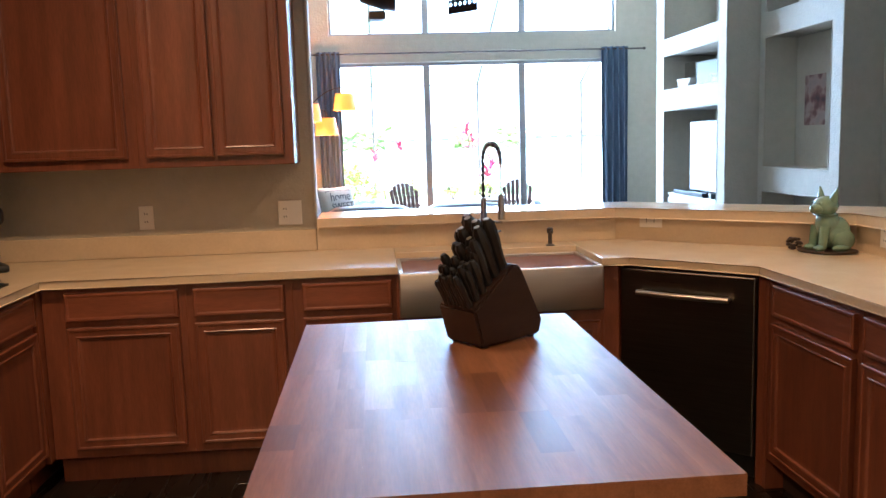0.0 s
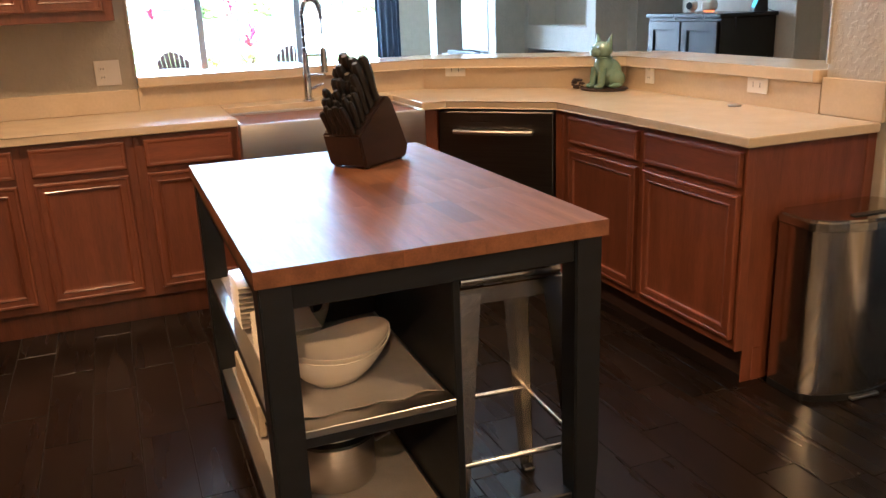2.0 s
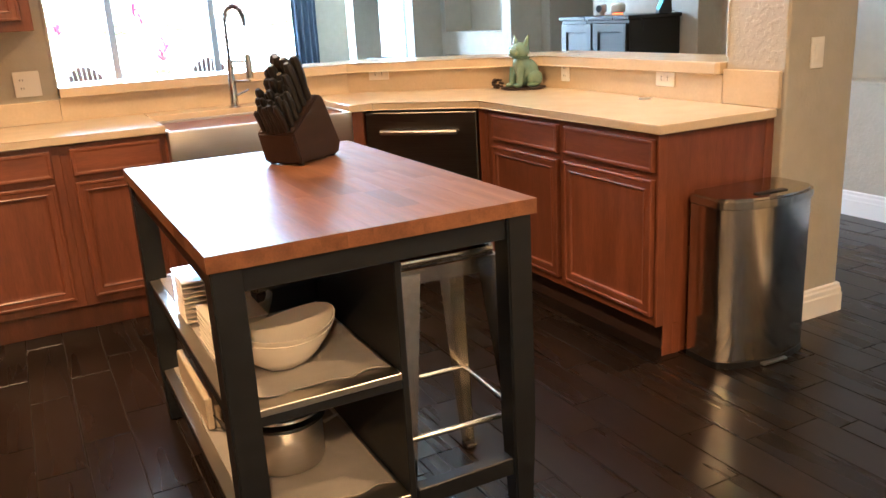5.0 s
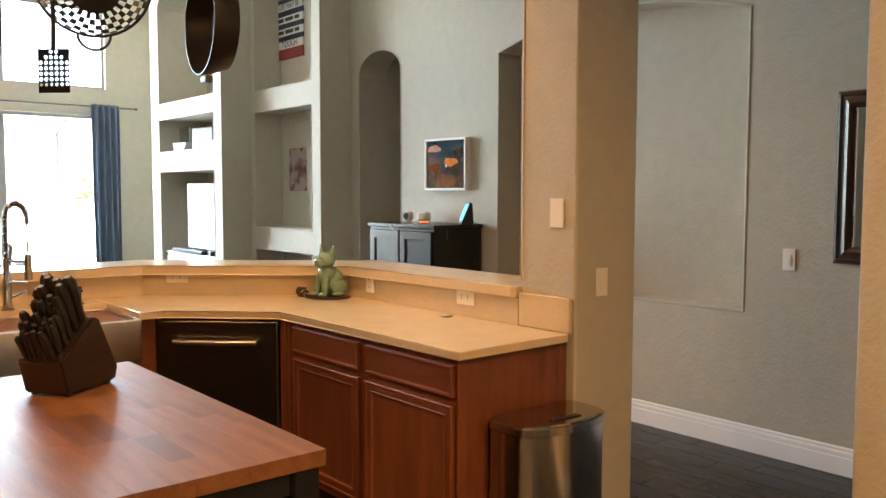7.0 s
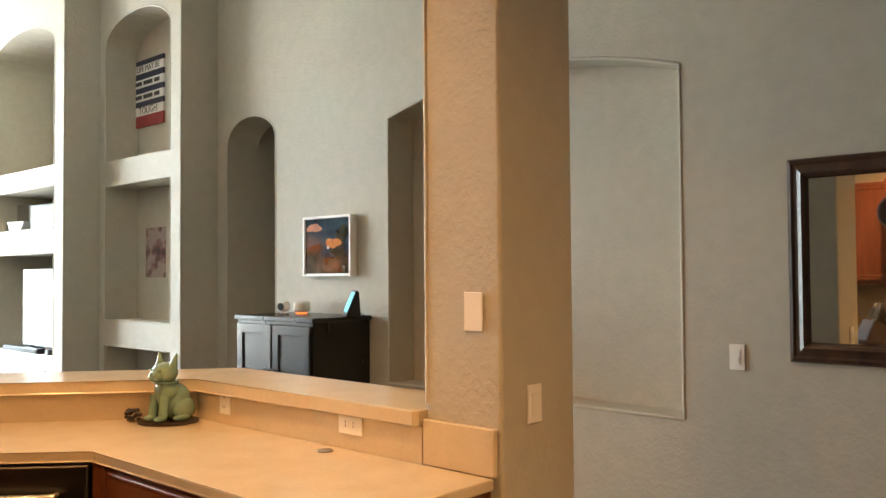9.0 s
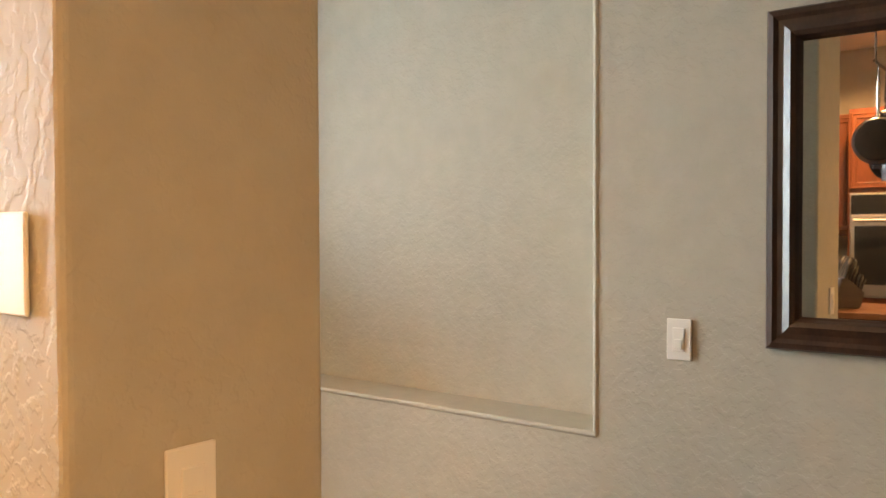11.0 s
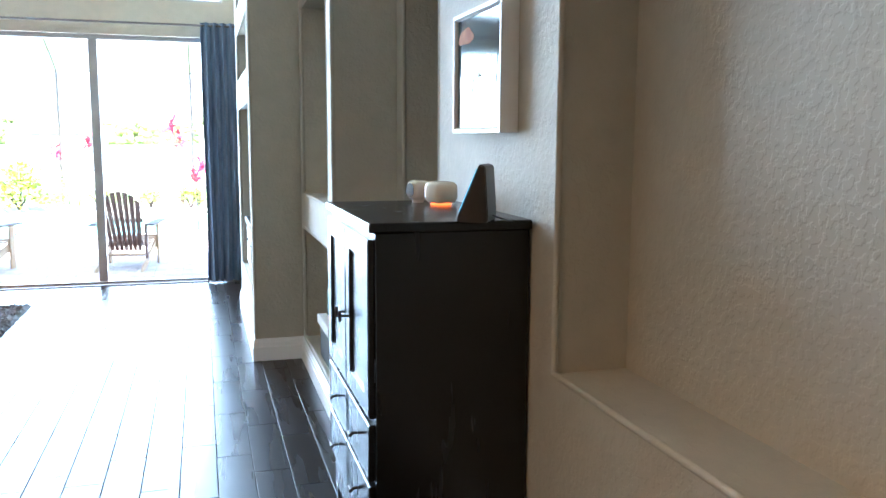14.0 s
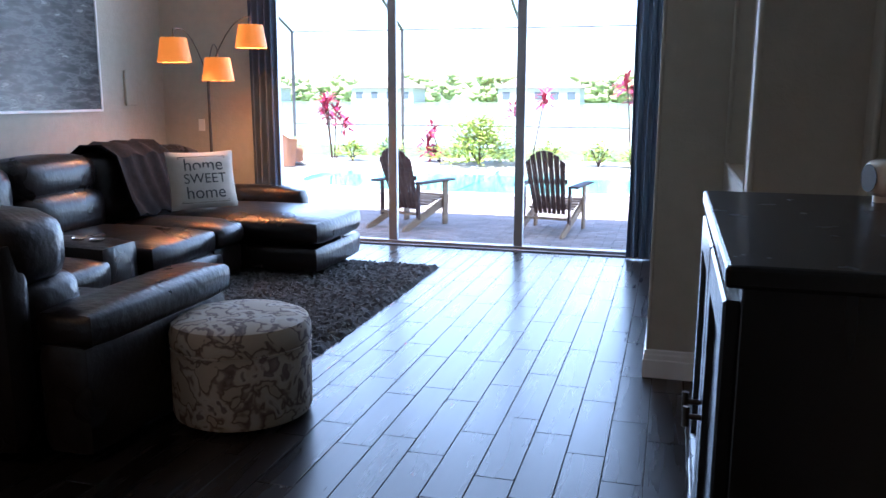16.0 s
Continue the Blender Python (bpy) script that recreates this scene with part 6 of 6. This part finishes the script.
# crate with bottles in the lowest niche
cr = thing("storage_crate", "dark crate with a pale rim in the lowest niche", "crate", (3.70, 6.62, 0.1715))
part("body", boxes((-0.10, -0.20, 0, 0.10, 0.20, 0.20), bevel=0.006), BLACKPL, cr)
part("rim", boxes((-0.115, -0.215, 0.2005, 0.115, 0.215, 0.255), bevel=0.006), PAPER, cr, "pale wooden rim")
rng = random.Random(8)
for i in range(7):
    y = 6.46 + i * 0.052
    m_ = (REDPAINT, FRAMEWOOD, NAVY, KNIFEWOOD, ART_ORANGE, BLACKPL, CERAMIC_G)[i]
    hh = rng.uniform(0.15, 0.24)
    single("bottle", lathe(bmesh.new(), [(0.022, 0), (0.025, 0.005), (0.025, hh * 0.55), (0.012, hh * 0.75), (0.010, hh), (0.008, hh)], 14), m_, "small coloured bottle standing on the crate", "bottle", (3.66 + 0.05 * (i % 2), y, 0.4268), group="bottles on the crate", smooth=True)

# ---- outside ----
tagged(part("ground", boxes((-1500, 10.9, -0.30, 1500, 3000, -0.10)), GRASS), "green lawn reaching to the far shore", "ground", kind="structure")
tagged(part("patio_bed", boxes((-7.0, 10.9, -0.099, 7.0, 15.4, -0.034)), SANDBED), "sand bed under the patio pavers", "patio", kind="structure")
tagged(part("lake", boxes((-400, 27.0, -0.099, 400, 158.0, -0.06)), WATER), "pale lake beyond the garden", "lake", kind="structure")
tagged(part("pool_deck", boxes((-9.0, 15.4, -0.099, 9.0, 22.0, -0.045)), STONE), "pale stone pool deck", "deck", kind="structure")


def blob(cx, cy, rx, ry, n=48, seed=1, wob=0.10):
    return [(cx + rx * (1 + wob * math.sin(3 * a + seed) + wob * 0.6 * math.sin(2 * a)) * math.cos(a), cy + ry * (1 + wob * math.sin(3 * a + seed)) * math.sin(a)) for a in (2 * math.pi * k / n for k in range(n))]


tagged(part("pool_water", prism(bmesh.new(), blob(0.8, 16.9, 4.1, 1.75), -0.044, -0.030), POOLW), "clear turquoise water of the curved swimming pool", "pool", kind="structure")
outer, inner = blob(0.8, 16.9, 4.45, 2.05), blob(0.8, 16.9, 4.1, 1.75)
bm = bmesh.new()
r0 = [[bm.verts.new((x, y, z)) for x, y in pts] for pts, z in ((outer, -0.044), (outer, 0.01), (inner, 0.01), (inner, -0.044))]
for a, b in zip(r0, r0[1:]):
    for k in range(48):
        bm.faces.new((a[k], a[(k + 1) % 48], b[(k + 1) % 48], b[k]))
single("pool_coping", bm, STONE, "pale stone coping round the swimming pool", "coping", kind="structure")
tagged(part("planter_bed", boxes((-9, 19.3, -0.044, 9, 21.4, 0.02), bevel=0.02), STONE), "pale raised planting bed behind the pool", "planter", kind="structure")


def adirondack(label, at, turn):
    c = thing("adirondack_chair", label, "chair", at, turn, group="patio chairs")
    lean = radians(21)
    for i in range(7):
        k = i - 3
        hgt = 0.745 - 0.010 * k * k - 0.003 * abs(k) ** 3 * 0.3
        bm = bmesh.new()
        w0, w1, d = 0.021, 0.029, 0.009
        slope = 0.020 * k / 3
        lo_ = [(-w0, -d, 0), (w0, -d, 0), (w0, d, 0), (-w0, d, 0)]
        hi_ = [(-w1, -d, hgt + slope), (w1, -d, hgt - slope), (w1, d, hgt - slope), (-w1, d, hgt + slope)]
        v = [bm.verts.new(p) for p in lo_ + hi_]
        for f in ((0, 1, 2, 3), (4, 5, 6, 7), (0, 1, 5, 4), (1, 2, 6, 5), (2, 3, 7, 6), (3, 0, 4, 7)):
            bm.faces.new([v[j] for j in f])
        bmesh.ops.recalc_face_normals(bm, faces=bm.faces)
        bmesh.ops.bevel(bm, geom=bm.edges[:], offset=0.004, segments=1, affect="EDGES")
        bmesh.ops.rotate(bm, verts=bm.verts, matrix=Matrix.Rotation(radians(1.25 * k), 3, "Y"))
        bmesh.ops.rotate(bm, verts=bm.verts, matrix=Matrix.Rotation(lean, 3, "X"))
        part("back_slat", bm, ADIRON, c).location = (0.050 * k, 0.0, 0.20)
    for z, w in ((0.29, 0.19), (0.56, 0.22)):
        y = -(z - 0.20) * math.tan(lean) + 0.024
        part("back_rail", boxes((-w, y - 0.011, z - 0.025, w, y + 0.011, z + 0.025), bevel=0.003), ADIRON, c)
    for i in range(5):
        y = 0.03 + i * 0.085
        part("seat_slat", boxes((-0.25, y, 0.245 + i * 0.018, 0.25, y + 0.07, 0.265 + i * 0.018), bevel=0.003), PALEWOOD, c, "pale teak slat")
    part("rear_brace", boxes((-0.24, -0.16, 0.155, 0.24, -0.10, 0.178), bevel=0.003), PALEWOOD, c, "pale teak brace")
    for sx in (-1, 1):
        bm = bmesh.new()
        pts = [(0.46, 0.335), (0.46, 0.235), (-0.30, -0.0005), (-0.42, -0.0005), (-0.38, 0.045)]
        a = [bm.verts.new((sx * 0.238, y, z)) for y, z in pts]
        b = [bm.verts.new((sx * 0.262, y, z)) for y, z in pts]
        bm.faces.new(a)
        bm.faces.new(b)
        for k in range(5):
            bm.faces.new((a[k], a[(k + 1) % 5], b[(k + 1) % 5], b[k]))
        part("side_rail", bm, PALEWOOD, c, "pale teak side rail")
        part("front_leg", boxes((sx * 0.277 - 0.012, 0.32, 0, sx * 0.277 + 0.012, 0.41, 0.50), bevel=0.004), PALEWOOD, c, "pale teak leg")
        part("arm", boxes((sx * 0.305 - 0.055, -0.20, 0.502, sx * 0.305 + 0.055, 0.46, 0.524), bevel=0.006, seg=2), ADIRON, c)
        part("arm_post", boxes((sx * 0.252 - 0.013, -0.15, 0.10, sx * 0.252 + 0.013, -0.10, 0.501), bevel=0.003), ADIRON, c)
    return c


PZ = -0.020
adirondack("brown slatted adirondack chair with pale legs on the patio", (0.46, 11.97, PZ), -19)
adirondack("brown slatted adirondack chair with pale legs on the patio", (2.08, 12.00, PZ), -9)


def leaf_mesh(bm, p, d, ln, wd, bend=0.3):
    """A pointed leaf from p along d, folded a little along its middle."""
    d = d.normalized()
    side = d.cross(Vector((0, 0, 1)))
    side = side.normalized() if side.length > 0.05 else Vector((1, 0, 0))
    m = p + d * ln * 0.5
    t = p + d * ln - Vector((0, 0, bend * ln))
    a, b, c1, c2 = bm.verts.new(p), bm.verts.new(t), bm.verts.new(m + side * wd - Vector((0, 0, wd * 0.3))), bm.verts.new(m - side * wd - Vector((0, 0, wd * 0.3)))
    mm = bm.verts.new(m)
    for f in ((a, c1, mm), (c1, b, mm), (a, mm, c2), (mm, b, c2)):
        bm.faces.new(f)


def cordyline(label, at, heights, seed):
    r = random.Random(seed)
    t = thing("red_cordyline", label, "plant", at, group="red garden plants")
    stems, crown = bmesh.new(), bmesh.new()
    for hgt in heights:
        dx, dy = r.uniform(-0.35, 0.35), r.uniform(-0.3, 0.3)
        tip = Vector((dx, dy, hgt))
        tube(stems, [(dx * 0.25, dy * 0.25, 0), (dx * 0.6, dy * 0.6, hgt * 0.5), tuple(tip)], [0.022, 0.016, 0.010], 6)
        for i in range(26):
            a, e = r.uniform(0, 6.283), r.uniform(-0.3, 1.3)
            leaf_mesh(crown, tip - Vector((0, 0, r.uniform(0, 0.25))), Vector((math.cos(a) * math.cos(e), math.sin(a) * math.cos(e), math.sin(e))), r.uniform(0.28, 0.46), 0.045)
    part("stem", stems, FRAMEWOOD, t)
    part("crown", crown, LEAF_R, t, "magenta-red pointed leaves")
    return t


cordyline("clump of magenta cordylines in the planting bed", (-4.1, 20.6, 0.0), (1.05, 1.35, 0.9, 1.15, 1.3), 1)
cordyline("slender magenta cordyline in the planting bed", (0.35, 20.6, 0.0), (1.45, 1.2), 2)
cordyline("slender magenta cordyline in the planting bed", (2.55, 20.7, 0.0), (1.75, 1.5), 3)
cordyline("small magenta cordyline in the planting bed", (-1.45, 20.4, 0.0), (0.75, 0.45, 0.25), 4)
cordyline("small magenta cordyline in the planting bed", (2.85, 20.4, 0.0), (0.95, 0.7), 5)


def shrub(label, at, rx, rz, n, seed, m=None):
    r = random.Random(seed)
    t = thing("garden_shrub", label, "shrub", at, group="garden shrubs")
    st2, cr2 = bmesh.new(), bmesh.new()
    for i in range(7):
        a = r.uniform(0, 6.283)
        tube(st2, [(0, 0, 0), (0.3 * rx * math.cos(a), 0.3 * rx * math.sin(a), rz * 0.5), (0.7 * rx * math.cos(a), 0.7 * rx * math.sin(a), rz * 0.95)], [0.015, 0.01, 0.005], 5)
    for i in range(n):
        a, e, q_ = r.uniform(0, 6.283), r.uniform(0, 1.5), r.uniform(0.45, 1.08)
        p = Vector((rx * q_ * math.cos(a) * math.cos(e), rx * q_ * math.sin(a) * math.cos(e), 0.08 + rz * q_ * math.sin(e)))
        leaf_mesh(cr2, p, Vector((math.cos(a), math.sin(a), r.uniform(0.1, 1.0))), r.uniform(0.10, 0.2), 0.035)
    part("stem", st2, FRAMEWOOD, t)
    part("crown", cr2, m or LEAF_G, t)
    return t


shrub("bright yellow-green leafy shrub behind the pool", (-0.55, 19.9, 0.02), 1.0, 0.86, 2100, 21)
for i, (x, y) in enumerate(((-4.9, 19.8), (-2.6, 20.1), (0.9, 20.0), (1.9, 20.1), (2.7, 19.9), (-3.4, 20.0))):
    shrub("low tufted shrub in the planting bed", (x, y, 0.02), 0.36, 0.42, 260, 30 + i)

# wicker armchair on the far deck
wk = thing("wicker_armchair", "tan wicker armchair on the far pool deck", "armchair", (-4.55, 19.0, -0.044), -40)
part("seat", boxes((-0.30, -0.26, 0.10, 0.30, 0.32, 0.40), bevel=0.05, seg=3), WICKER, wk, smooth=True)
bm = bmesh.new()
rings = []
for k in range(25):
    w = radians(-20 + 220 * k / 24)
    top_z = 0.56 + 0.34 * max(0.0, math.sin(w)) ** 1.4
    rings.append([bm.verts.new((rr * math.cos(w), -rr * math.sin(w) * 0.95, zz)) for rr, zz in ((0.33, 0.02), (0.42, top_z), (0.44, top_z + 0.02), (0.40, top_z + 0.03), (0.36, top_z), (0.29, 0.05))])
for a, b in zip(rings, rings[1:]):
    for k in range(6):
        bm.faces.new((a[k], a[(k + 1) % 6], b[(k + 1) % 6], b[k]))
bm.faces.new(rings[0])
bm.faces.new(rings[-1])
part("tub_back", bm, WICKER, wk, "curved woven tub back", smooth=True)
tb = thing("patio_table", "round wicker patio table on the far pool deck", "table", (-5.7, 18.7, -0.044))
part("tabletop", rod(bmesh.new(), (0, 0, 0.70), (0, 0, 0.73), 0.55, seg=32), WICKER, tb)
part("pedestal", rod(bmesh.new(), (0, 0, 0), (0, 0, 0.70), 0.28, 0.22, 20), WICKER, tb, smooth=True)

# screen enclosure of the pool
cage = thing("pool_enclosure", "thin bronze aluminium screen enclosure over the pool", "enclosure", (0, 0, 0))
for x in (-5.5, -2.75, 0.0, 2.75, 5.5):
    part("post", boxes((x - 0.03, 21.50, -0.044, x + 0.03, 21.56, 2.9)), BRONZE, cage)
    part("roof_beam", tube(bmesh.new(), [(x, 21.53, 2.9), (x, 17.5, 4.5), (x, 10.95, 4.5)], 0.035, 6), BRONZE, cage)
for z in (0.75, 2.9):
    part("rail", boxes((-5.5, 21.52, z - 0.014, 5.5, 21.54, z + 0.014)), BRONZE, cage)


GLASSFAR = mat("far_window_glass", (0.10, 0.12, 0.14), rough=0.1)


def far_house(at, w, hgt, label):
    t = thing("lakeside_house", label, "house", at, group="houses across the lake")
    part("wall", boxes((-w / 2, 0, 0, w / 2, 9, hgt)), STUCCO, t)
    bm = bmesh.new()
    v = [bm.verts.new(p) for p in ((-w / 2 - 0.6, -0.6, hgt), (w / 2 + 0.6, -0.6, hgt), (w / 2 + 0.6, 9.6, hgt), (-w / 2 - 0.6, 9.6, hgt), (-w / 2 + 3, 4.5, hgt + 2.2), (w / 2 - 3, 4.5, hgt + 2.2))]
    for f in ((0, 1, 5, 4), (1, 2, 5), (2, 3, 4, 5), (3, 0, 4), (0, 1, 2, 3)):
        bm.faces.new([v[i] for i in f])
    part("roof", bm, ROOFT, t)
    n = int(w // 3)
    for i in range(n):
        x = -w / 2 + w * (i + 0.5) / n
        part("window", boxes((x - 0.8, -0.04, 0.7, x + 0.8, -0.005, 2.2)), GLASSFAR, t)


for i, x in enumerate((-78, -56, -36, -14, 6, 26, 48)):
    far_house((x * 1.6, 165 + 4 * (i % 3), -0.1), 14 + 2 * (i % 2), 3.0, "pale stucco lakeside house with a dark hipped roof")


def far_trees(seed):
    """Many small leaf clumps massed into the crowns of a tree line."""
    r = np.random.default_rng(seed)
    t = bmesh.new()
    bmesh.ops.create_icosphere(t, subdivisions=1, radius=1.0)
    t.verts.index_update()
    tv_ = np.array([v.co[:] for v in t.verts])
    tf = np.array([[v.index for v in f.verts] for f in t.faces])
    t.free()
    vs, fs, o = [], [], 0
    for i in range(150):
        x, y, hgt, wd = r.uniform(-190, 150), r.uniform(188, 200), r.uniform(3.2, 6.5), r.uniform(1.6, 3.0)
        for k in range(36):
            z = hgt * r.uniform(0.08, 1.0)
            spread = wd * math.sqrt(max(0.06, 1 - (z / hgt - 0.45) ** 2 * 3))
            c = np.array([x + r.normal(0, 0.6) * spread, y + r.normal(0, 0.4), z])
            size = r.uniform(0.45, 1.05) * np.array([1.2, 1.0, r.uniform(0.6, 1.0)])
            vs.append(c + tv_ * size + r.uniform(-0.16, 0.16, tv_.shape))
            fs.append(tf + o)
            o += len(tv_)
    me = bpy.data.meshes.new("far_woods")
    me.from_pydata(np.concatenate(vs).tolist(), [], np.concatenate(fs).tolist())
    me.materials.append(LEAF_HAZED)
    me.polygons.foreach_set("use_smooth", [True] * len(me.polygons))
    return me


tagged(new("far_woods", far_trees(2)), "distant green line of trees across the lake, paled for haze", "trees", kind="stuff")

# ---- floor tiles and patio pavers ----
TW, TL, TG, TH = 0.1572, 0.614, 0.0045, 0.006
KW = 0.1529            # pitch of the kitchen columns


def piece(name, w, l, h, bev, material):
    bm = bmesh.new()
    x, y = w / 2, l / 2
    lo = [bm.verts.new((sx * x, sy * y, -h)) for sx, sy in ((-1, -1), (1, -1), (1, 1), (-1, 1))]
    md_ = [bm.verts.new((sx * x, sy * y, -bev)) for sx, sy in ((-1, -1), (1, -1), (1, 1), (-1, 1))]
    hi = [bm.verts.new((sx * (x - bev), sy * (y - bev), 0)) for sx, sy in ((-1, -1), (1, -1), (1, 1), (-1, 1))]
    for a, b in ((lo, md_), (md_, hi)):
        for k in range(4):
            bm.faces.new((a[k], a[(k + 1) % 4], b[(k + 1) % 4], b[k]))
    bm.faces.new(hi)
    bmesh.ops.recalc_face_normals(bm, faces=bm.faces)
    me = bpy.data.meshes.new(name)
    bm.to_mesh(me)
    bm.free()
    me.materials.append(material)
    return me


def joined(name, rects, z, h, bev, material, parent, label):
    vs, fs = [], []
    for x0, y0, x1, y1 in rects:
        o = len(vs)
        for zz, i in ((z - h, 0), (z - bev, 0), (z, bev)):
            vs += [(x0 + i, y0 + i, zz), (x1 - i, y0 + i, zz), (x1 - i, y1 - i, zz), (x0 + i, y1 - i, zz)]
        for q_ in (0, 4):
            for k in range(4):
                fs.append((o + q_ + k, o + q_ + (k + 1) % 4, o + q_ + 4 + (k + 1) % 4, o + q_ + 4 + k))
        fs.append((o + 8, o + 9, o + 10, o + 11))
    me = bpy.data.meshes.new(name)
    me.from_pydata(vs, [], fs)
    me.materials.append(material)
    ob = new(name, me)
    ob.parent = parent
    return tagged(ob, label, kind="stuff")


floor_ob = bpy.data.objects["floor"]
tile_me = piece("tile", TW - TG, TL - TG, TH, 0.0008, TILE)
tile_k = piece("tile", KW - TG, TL - TG, TH, 0.0008, TILE)
rest, count = [], 0
lay = random.Random(8)
# end joints along y of the columns, counted from the joint at x = -0.982 in the kitchen and at x = 2.497 in the hall
KITCHEN_END = {-1: 1.925, 0: 2.07, 1: 1.81, 2: 2.176, 3: 2.347, 11: 1.141, 12: 1.494, 13: 1.047, 14: 1.304, 15: 1.788}
HALL_END = {-2: 6.336, -1: 6.205, 0: 6.466, 1: 6.683, 2: 6.546, 3: 6.374, 4: 6.157, 5: 6.58}
columns = [(-0.982 + k * KW, -0.982 + (k + 1) * KW, KITCHEN_END.get(k, 2.0 + lay.uniform(0, TL))) for k in range(-9, 17)]
columns.append((1.617, 1.711, 2.3))
columns += [(2.497 + k * TW, 2.497 + (k + 1) * TW, HALL_END.get(k, 6.0 + lay.uniform(0, TL))) for k in range(-5, 18)]
for x0, x1, off in columns:
    x = (x0 + x1) / 2
    y = off - TL * math.ceil((off + 2.6) / TL)
    while y < 10.62:
        y0, y1 = max(y, -2.6), min(y + TL, 10.62)
        if y1 - y0 > 0.03:
            cy = (y0 + y1) / 2
            near = (-1.3 < x < 1.6 and 0.3 < cy < 3.2) or (1.75 < x < 3.6 and 4.6 < cy < 9.6)
            if y1 - y0 > TL - 1e-4 and near and count < 300:
                ob = new("tile", tile_k if x < 1.6 else tile_me)
                ob.parent = floor_ob
                ob.location = (x, cy, 0)
                count += 1
            else:
                rest.append((x0 + TG / 2, y0 + TG / 2, x1 - TG / 2, y1 - TG / 2))
        y += TL
joined("tile_field", rest, 0.0, TH, 0.0012, TILE_S, floor_ob, "dark wood-look floor tiles")

patio = bpy.data.objects["patio_bed"]
pv = piece("paver", 0.196, 0.096, 0.03, 0.005, PAVER)
rest, count = [], 0
for r_ in range(44):
    y = 10.97 + (r_ + 0.5) * 0.1
    for c in range(70):
        x = -7.0 + (c + 0.5 + 0.5 * (r_ % 2)) * 0.2
        if count < 300 and -0.2 < x < 3.2 and 11.2 < y < 13.2:
            ob = new("paver", pv)
            ob.parent = patio
            ob.location = (x, y, -0.020 + 0.0015 * math.sin(x * 31 + y * 17))
            count += 1
        else:
            rest.append((x - 0.098, y - 0.048, x + 0.098, y + 0.048))
joined("paver_field", rest, -0.020, 0.02, 0.005, PAVER_S, patio, "tan patio pavers in running bond")
